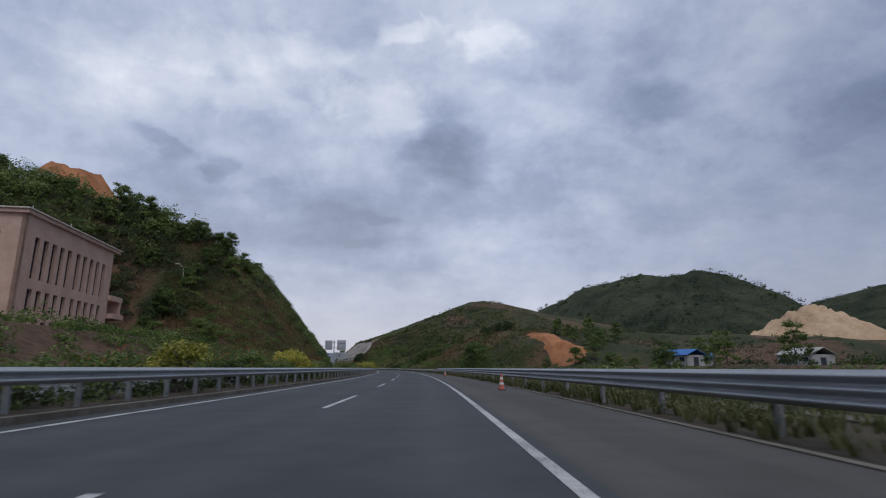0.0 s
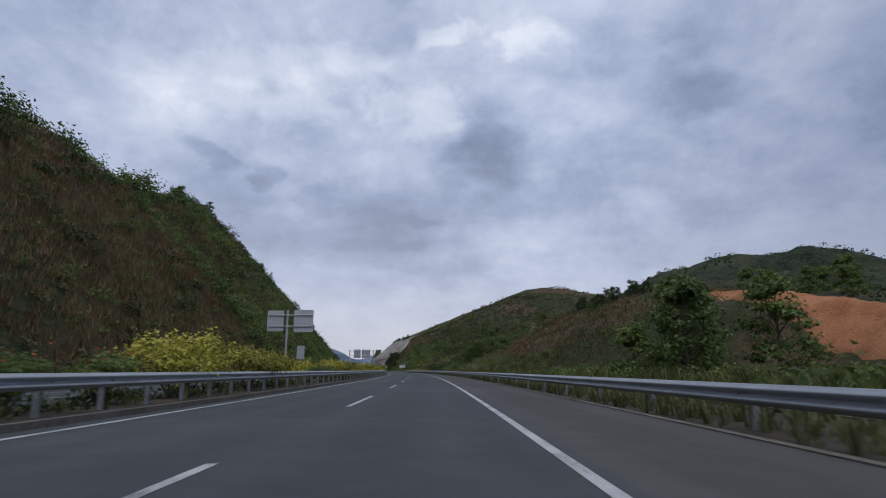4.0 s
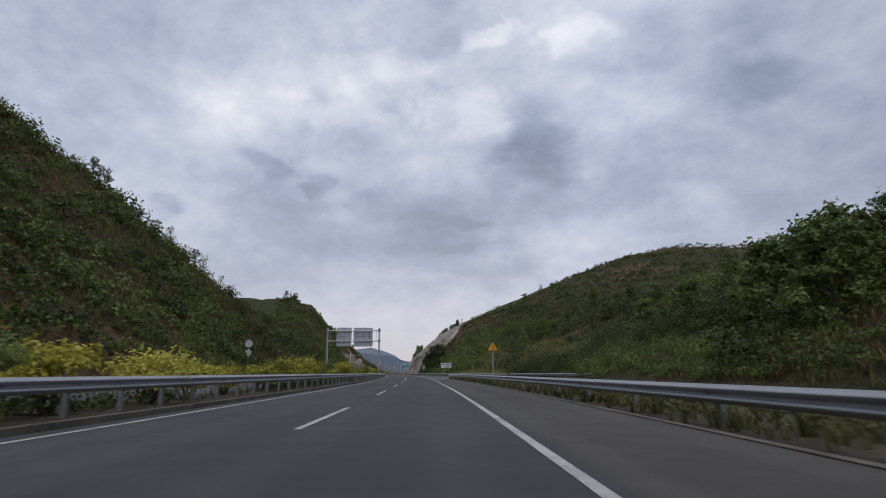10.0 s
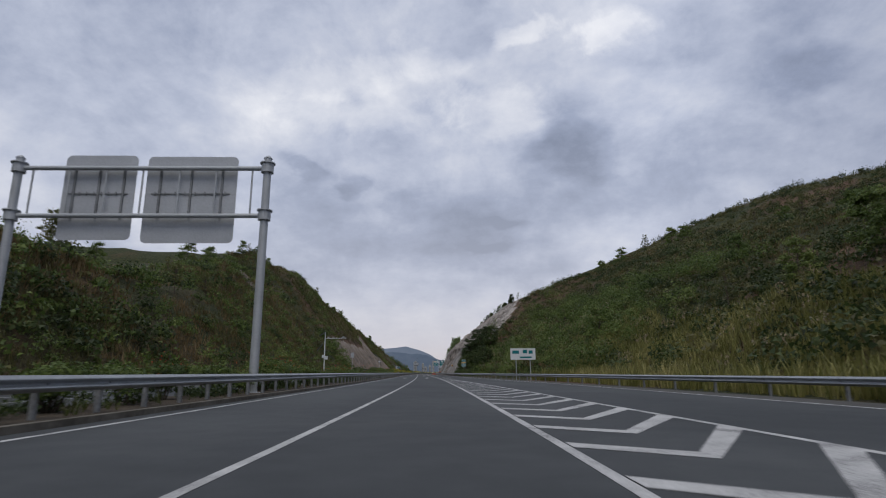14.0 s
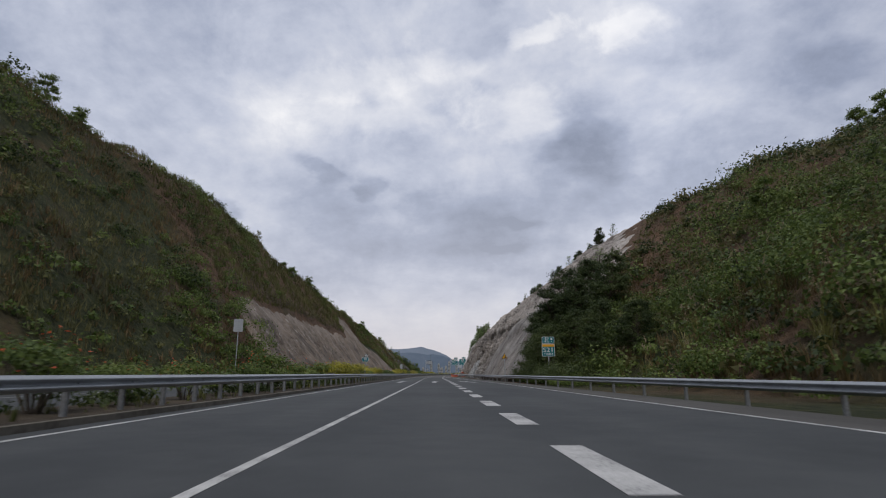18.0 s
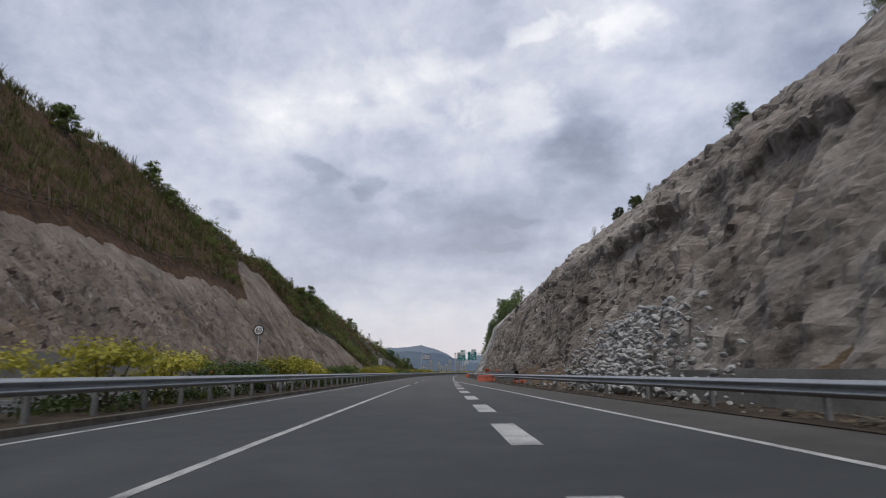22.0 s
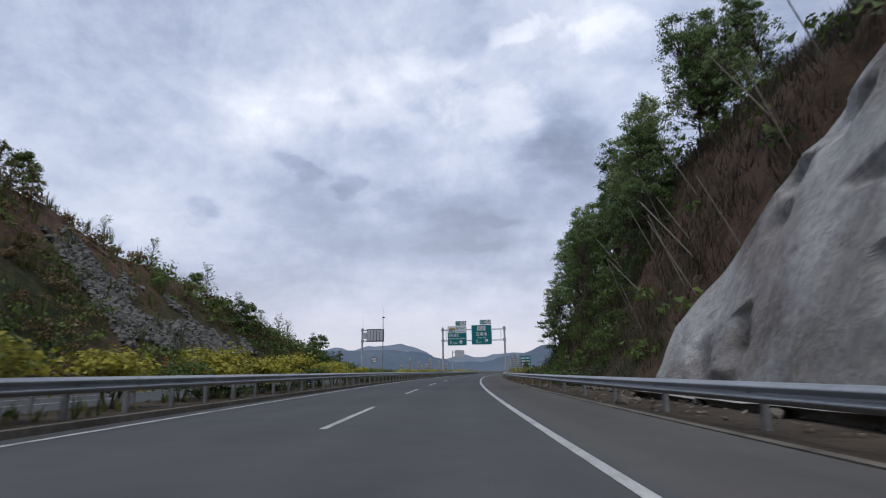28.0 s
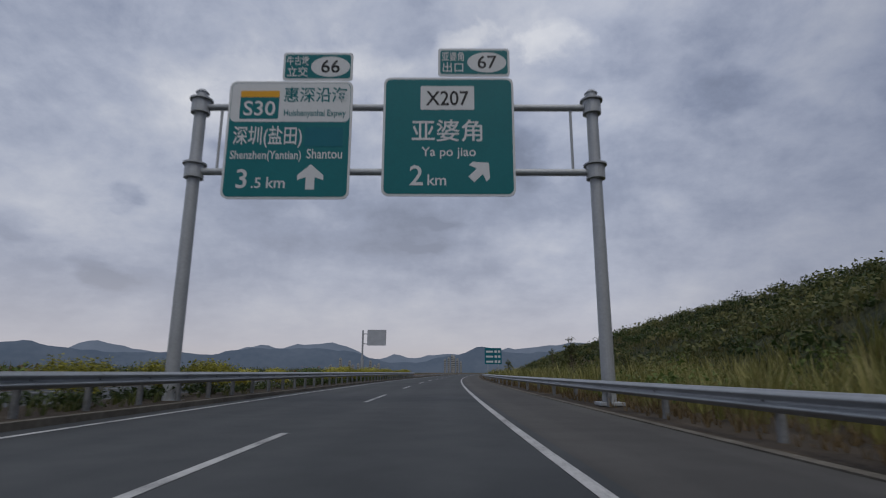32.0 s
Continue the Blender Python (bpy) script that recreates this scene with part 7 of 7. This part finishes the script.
def barrier(s, l, z, turn, tip=(0, 0), faded=False):
    """A water-filled plastic barrier with three holes, each filled by a dark block."""
    t = root("road_barrier", on_road(s, l, z, turn) @ pose(0, 0, 0, tip[0], tip[1], 0), "battered orange plastic road barrier", "road barrier", "orange road barriers")
    w, h, d = 0.84, 0.62, 0.3
    xs = [-w / 2, -0.31, -0.19, -0.06, 0.06, 0.19, 0.31, w / 2]
    zs = [0.0, 0.36, 0.48, h]
    deep = [d / 2, d / 2 - 0.02, d / 2 - 0.03, d / 2 - 0.05]
    bm = bmesh.new()
    grid = [[[bm.verts.new((x, side * y, z_)) for x in xs] for z_, y in zip(zs, deep)] for side in (-1, 1)]
    solid = lambda i, j: 0 <= i < 7 and 0 <= j < 3 and not (j == 1 and i in (1, 3, 5))
    for i in range(7):
        for j in range(3):
            if not solid(i, j):
                continue
            f, k = grid
            bm.faces.new((f[j][i], f[j][i + 1], f[j + 1][i + 1], f[j + 1][i]))
            bm.faces.new((k[j][i], k[j + 1][i], k[j + 1][i + 1], k[j][i + 1]))
            for (di, dj), (p, q) in {(-1, 0): ((j, i), (j + 1, i)), (1, 0): ((j + 1, i + 1), (j, i + 1)), (0, -1): ((j, i + 1), (j, i)), (0, 1): ((j + 1, i), (j + 1, i + 1))}.items():
                if not solid(i + di, j + dj):
                    bm.faces.new((f[p[0]][p[1]], f[q[0]][q[1]], k[q[0]][q[1]], k[p[0]][p[1]]))
    bmesh.ops.recalc_face_normals(bm, faces=bm.faces[:])
    bmesh.ops.bevel(bm, geom=bm.edges[:], offset=0.008, segments=1, affect="EDGES")
    part("body", bm, M_ORANGE, t)
    # Solid dark blocks fill the holes, standing in for their dark insides.
    for x in (-0.25, 0.0, 0.25):
        part("hole_sleeve", box(x - 0.058, x + 0.058, -0.03, 0.03, 0.362, 0.478), M_DARK, t)
    part("filler_cap", tube((0.1, 0, h), (0.1, 0, h + 0.04), 0.07, sides=12), M_BLACK, t)


for s, l, z, turn, tip in [(617.3, 3.98, 0.0, 4, (0, 0)), (617.6, 4.86, 0.0, -6, (0, 0)), (631.6, 5.1, 0.12, 82, (88, 0)), (632.6, 6.7, 1.0, 84, (90, 0)), (646.0, 5.3, 0.12, 30, (88, 0)), (645.2, 6.1, 0.14, -20, (85, 0)), (656.6, 4.1, 0.0, 80, (0, 0)), (660.6, 3.9, 0.0, 60, (0, 0)), (664.0, 7.5, 1.0, 25, (40, 25)), (661.8, 6.3, 0.12, 10, (88, 0)), (607.0, 6.2, 0.1, 15, (86, 0))]:
    barrier(s, l, z, turn, tip)


blk = root("concrete_block", on_road(651.0, 4.3, 0.0, 12), "stained grey-brown concrete block on the shoulder", "concrete block")
part("foot", box(-0.42, 0.42, -0.3, 0.3, 0.0, 0.22, 0.03), M_EDGING, blk)
part("upright", box(-0.36, 0.36, -0.16, 0.16, 0.21, 0.66, 0.05), M_EDGING, blk)


def stone_mesh(seed, size, mat=None):
    bm = bmesh.new()
    bmesh.ops.create_icosphere(bm, subdivisions=2, radius=size)
    for v in bm.verts:
        v.co *= 1 + 0.5 * (noise.noise(v.co / size * 1.3 + Vector((seed, 0, 0))))
        v.co.z *= 0.6
    me = bpy.data.meshes.new("stone")
    bm.to_mesh(me)
    bm.free()
    me.materials.append(mat or M_ROCK)
    return me


stones = [stone_mesh(k * 3.1, 1.0, M_EDGING) for k in range(6)]
dark_stones = [stone_mesh(k * 2.7 + 1, 1.0, M_MASONRY) for k in range(6)]
bm = bmesh.new()
for k in range(1500):
    a = 5.5 * pick2.random() ** 1.6
    s = 586.0 + pick2.gauss(0, 1) * (4.6 - 0.4 * a)
    l = float(np.interp(s, TOE_S, TOE_R)) - 1.9 + a * 0.36
    size = 0.04 + 0.17 * pick2.random() ** 3
    m = on_road(s, l, max(0.05, 0.62 * a) + pick2.uniform(-0.2, 0.3), pick2.uniform(0, 360)) @ pose(0, 0, 0, pick2.uniform(-50, 50), pick2.uniform(-50, 50), 0)
    o = bmesh.ops.create_icosphere(bm, subdivisions=1, radius=size)["verts"]
    for v in o:
        v.co = m @ Vector((v.co.x * (1 + 0.6 * noise.noise(v.co * 5 / size + Vector((k, 0, 0)))), v.co.y, v.co.z * (0.6 + 0.3 * noise.noise(v.co / size + Vector((0, k, 0))))))
ob = part("scree", bm, M_SCREE, None)
tagged(ob, "heap of fresh blue-grey rubble below the rock", "rubble", kind="stuff")
for k in range(230):
    s = pick2.uniform(556, 745)
    l = float(outer(s)) + 0.5 + (float(np.interp(s, TOE_S, TOE_R)) - float(outer(s))) * pick2.random() ** 0.6
    size = pick2.uniform(0.05, 0.2) if pick2.random() < 0.85 else pick2.uniform(0.2, 0.36)
    ob = new("stone", stones[k % 6])
    ob.matrix_basis = on_road(s, l, max(0.03, float(ground_z(s, l))) + size * 0.2, pick2.uniform(0, 360)) @ Matrix.Scale(size, 4)
    tagged(ob, "loose grey stone fallen from the rock face", "stone", "fallen stones")

M_BARK_PALE = material("pale_bark", two_tone((0.2, 0.18, 0.15), (0.36, 0.33, 0.28), 2.0, 18.0, 0.4), 0.9)
# bare poles leaning on the bank beside the last rock
for k in range(16):
    s, l = 724 + 1.3 * k + pick2.uniform(-0.8, 0.8), 9.3 + pick2.uniform(0, 4.0)
    z = float(ground_z(s, l))
    t = tube((0, 0, -0.5), (pick2.uniform(-2.2, -1.0), pick2.uniform(-1.2, 0.8), pick2.uniform(1.8, 3.0)), 0.035, 0.022, 6)
    ob = part("leaning_pole", t, M_BARK_PALE, None)
    ob.matrix_basis = on_road(s, l, z)
    tagged(ob, "bare pale pole leaning on the shaded bank", "pole", "leaning poles")

# catch fence on the bench above the left rock
fence = root("catch_fence", Matrix.Identity(4), "rusty catch fence of slanting posts above the rock", "fence")
post = tube((0, 0, -0.5), (-0.9, 0.7, 2.4), 0.07, 0.05, sides=6)
pm = bpy.data.meshes.new("post")
post.to_mesh(pm)
post.free()
pm.materials.append(M_BARK)
line = []
for k in range(38):
    s = 548 + 2.5 * k
    l = -21.8 - 10.5 + 0.3 * math.sin(k * 0.7)
    z = float(ground_z(s, l)) + 0.6
    ob = new("post", pm)
    ob.matrix_basis = on_road(s, l, z)
    ob.parent = fence
    line.append(on_road(s, l, z).translation + Vector((-0.1, 0, 0.75)))
for k in range(len(line) - 1):
    for up_ in (0.0, -0.45):
        part("wire", tube(line[k] + Vector((0, 0, up_)), line[k + 1] + Vector((0, 0, up_)), 0.05, sides=5), M_BARK, fence)

strip("earth_spill", 62, 76, lambda s: 5.0 + 0.5 * np.sin(s * 1.7), lambda s: 6.5 + 0.5 * np.sin(s * 2.3 + 1), 0.06, M_EARTH, 0.7, True, "loose orange earth spilled on the verge", "bare earth")

# boards and scraps on the verge behind the rail
M_SCRAP = material("scraps", foliage([(0.05, 0.035, 0.025), (0.13, 0.095, 0.06), (0.24, 0.19, 0.13), (0.42, 0.40, 0.36)]))
sc, lc_ = rng.uniform(560, 760, 1500), rng.uniform(0, 1, 1500)
lc_ = outer(sc) + 0.4 + (np.interp(sc, TOE_S, TOE_R) - outer(sc) - 0.6) * lc_
v, f = leaf_quads(land(sc, lc_, 0.04), np.tile([0.3, 0.3, 0.02], (1500, 1)), 2, 0.11, 3.0, 0.2)
stuff("verge_litter", v, f, M_SCRAP, "scraps of wood, bark and rubbish on the brown verge", "litter")
for k in range(14):
    s, l = pick2.uniform(600, 690), pick2.uniform(5.6, 7.4)
    ob = part("board", box(-0.7, 0.7, -0.12, 0.12, 0.02, 0.06, 0.008), M_BARK_PALE, None)
    ob.matrix_basis = on_road(s, l, 0.02, pick2.uniform(0, 360)) @ pose(0, 0, 0, pick2.uniform(-3, 3), pick2.uniform(-6, 0), 0)
    tagged(ob, "weathered tan board lying on the verge", "board", "boards on the verge")

# dry-stone wall on the low left bank
wall_ = root("stone_wall", Matrix.Identity(4), "rough masonry wall of grey stones on the low bank", "wall")


def masonry_spot(k):
    s = 747 + 27 * ((k * 0.61803) % 1.0)
    l = -(24.6 + 12.0 * ((k * 0.7548) % 1.0))
    return (s, l) if -l < 22.8 + (776 - s) * 0.36 + 1.2 * math.sin(s * 1.3) and rough(s * 0.2, l * 0.25, 88) > -0.18 else None


spots = [spot for spot in map(masonry_spot, range(4200)) if spot]
bm = bmesh.new()
for k, (s, l) in enumerate(spots[300:]):
    size = pick2.uniform(0.16, 0.3)
    m = on_road(s, l, float(ground_z(s, l)) + 0.12, pick2.uniform(0, 360)) @ pose(0, 0, 0, pick2.uniform(-40, 40), pick2.uniform(-40, 40), 0) @ Matrix.Diagonal((size * 1.3, size, size * 0.8, 1))
    bmesh.ops.create_cube(bm, size=1.6, matrix=m)
rest = part("stones", bm, M_MASONRY, wall_)
tagged(rest, kind="stuff")
for k, (s, l) in enumerate(spots[:300]):
    ob = new("stone", dark_stones[k % 6])
    ob.matrix_basis = on_road(s, l, float(ground_z(s, l)) + 0.1, pick2.uniform(0, 360)) @ Matrix.Scale(pick2.uniform(0.24, 0.42), 4)
    ob.parent = wall_
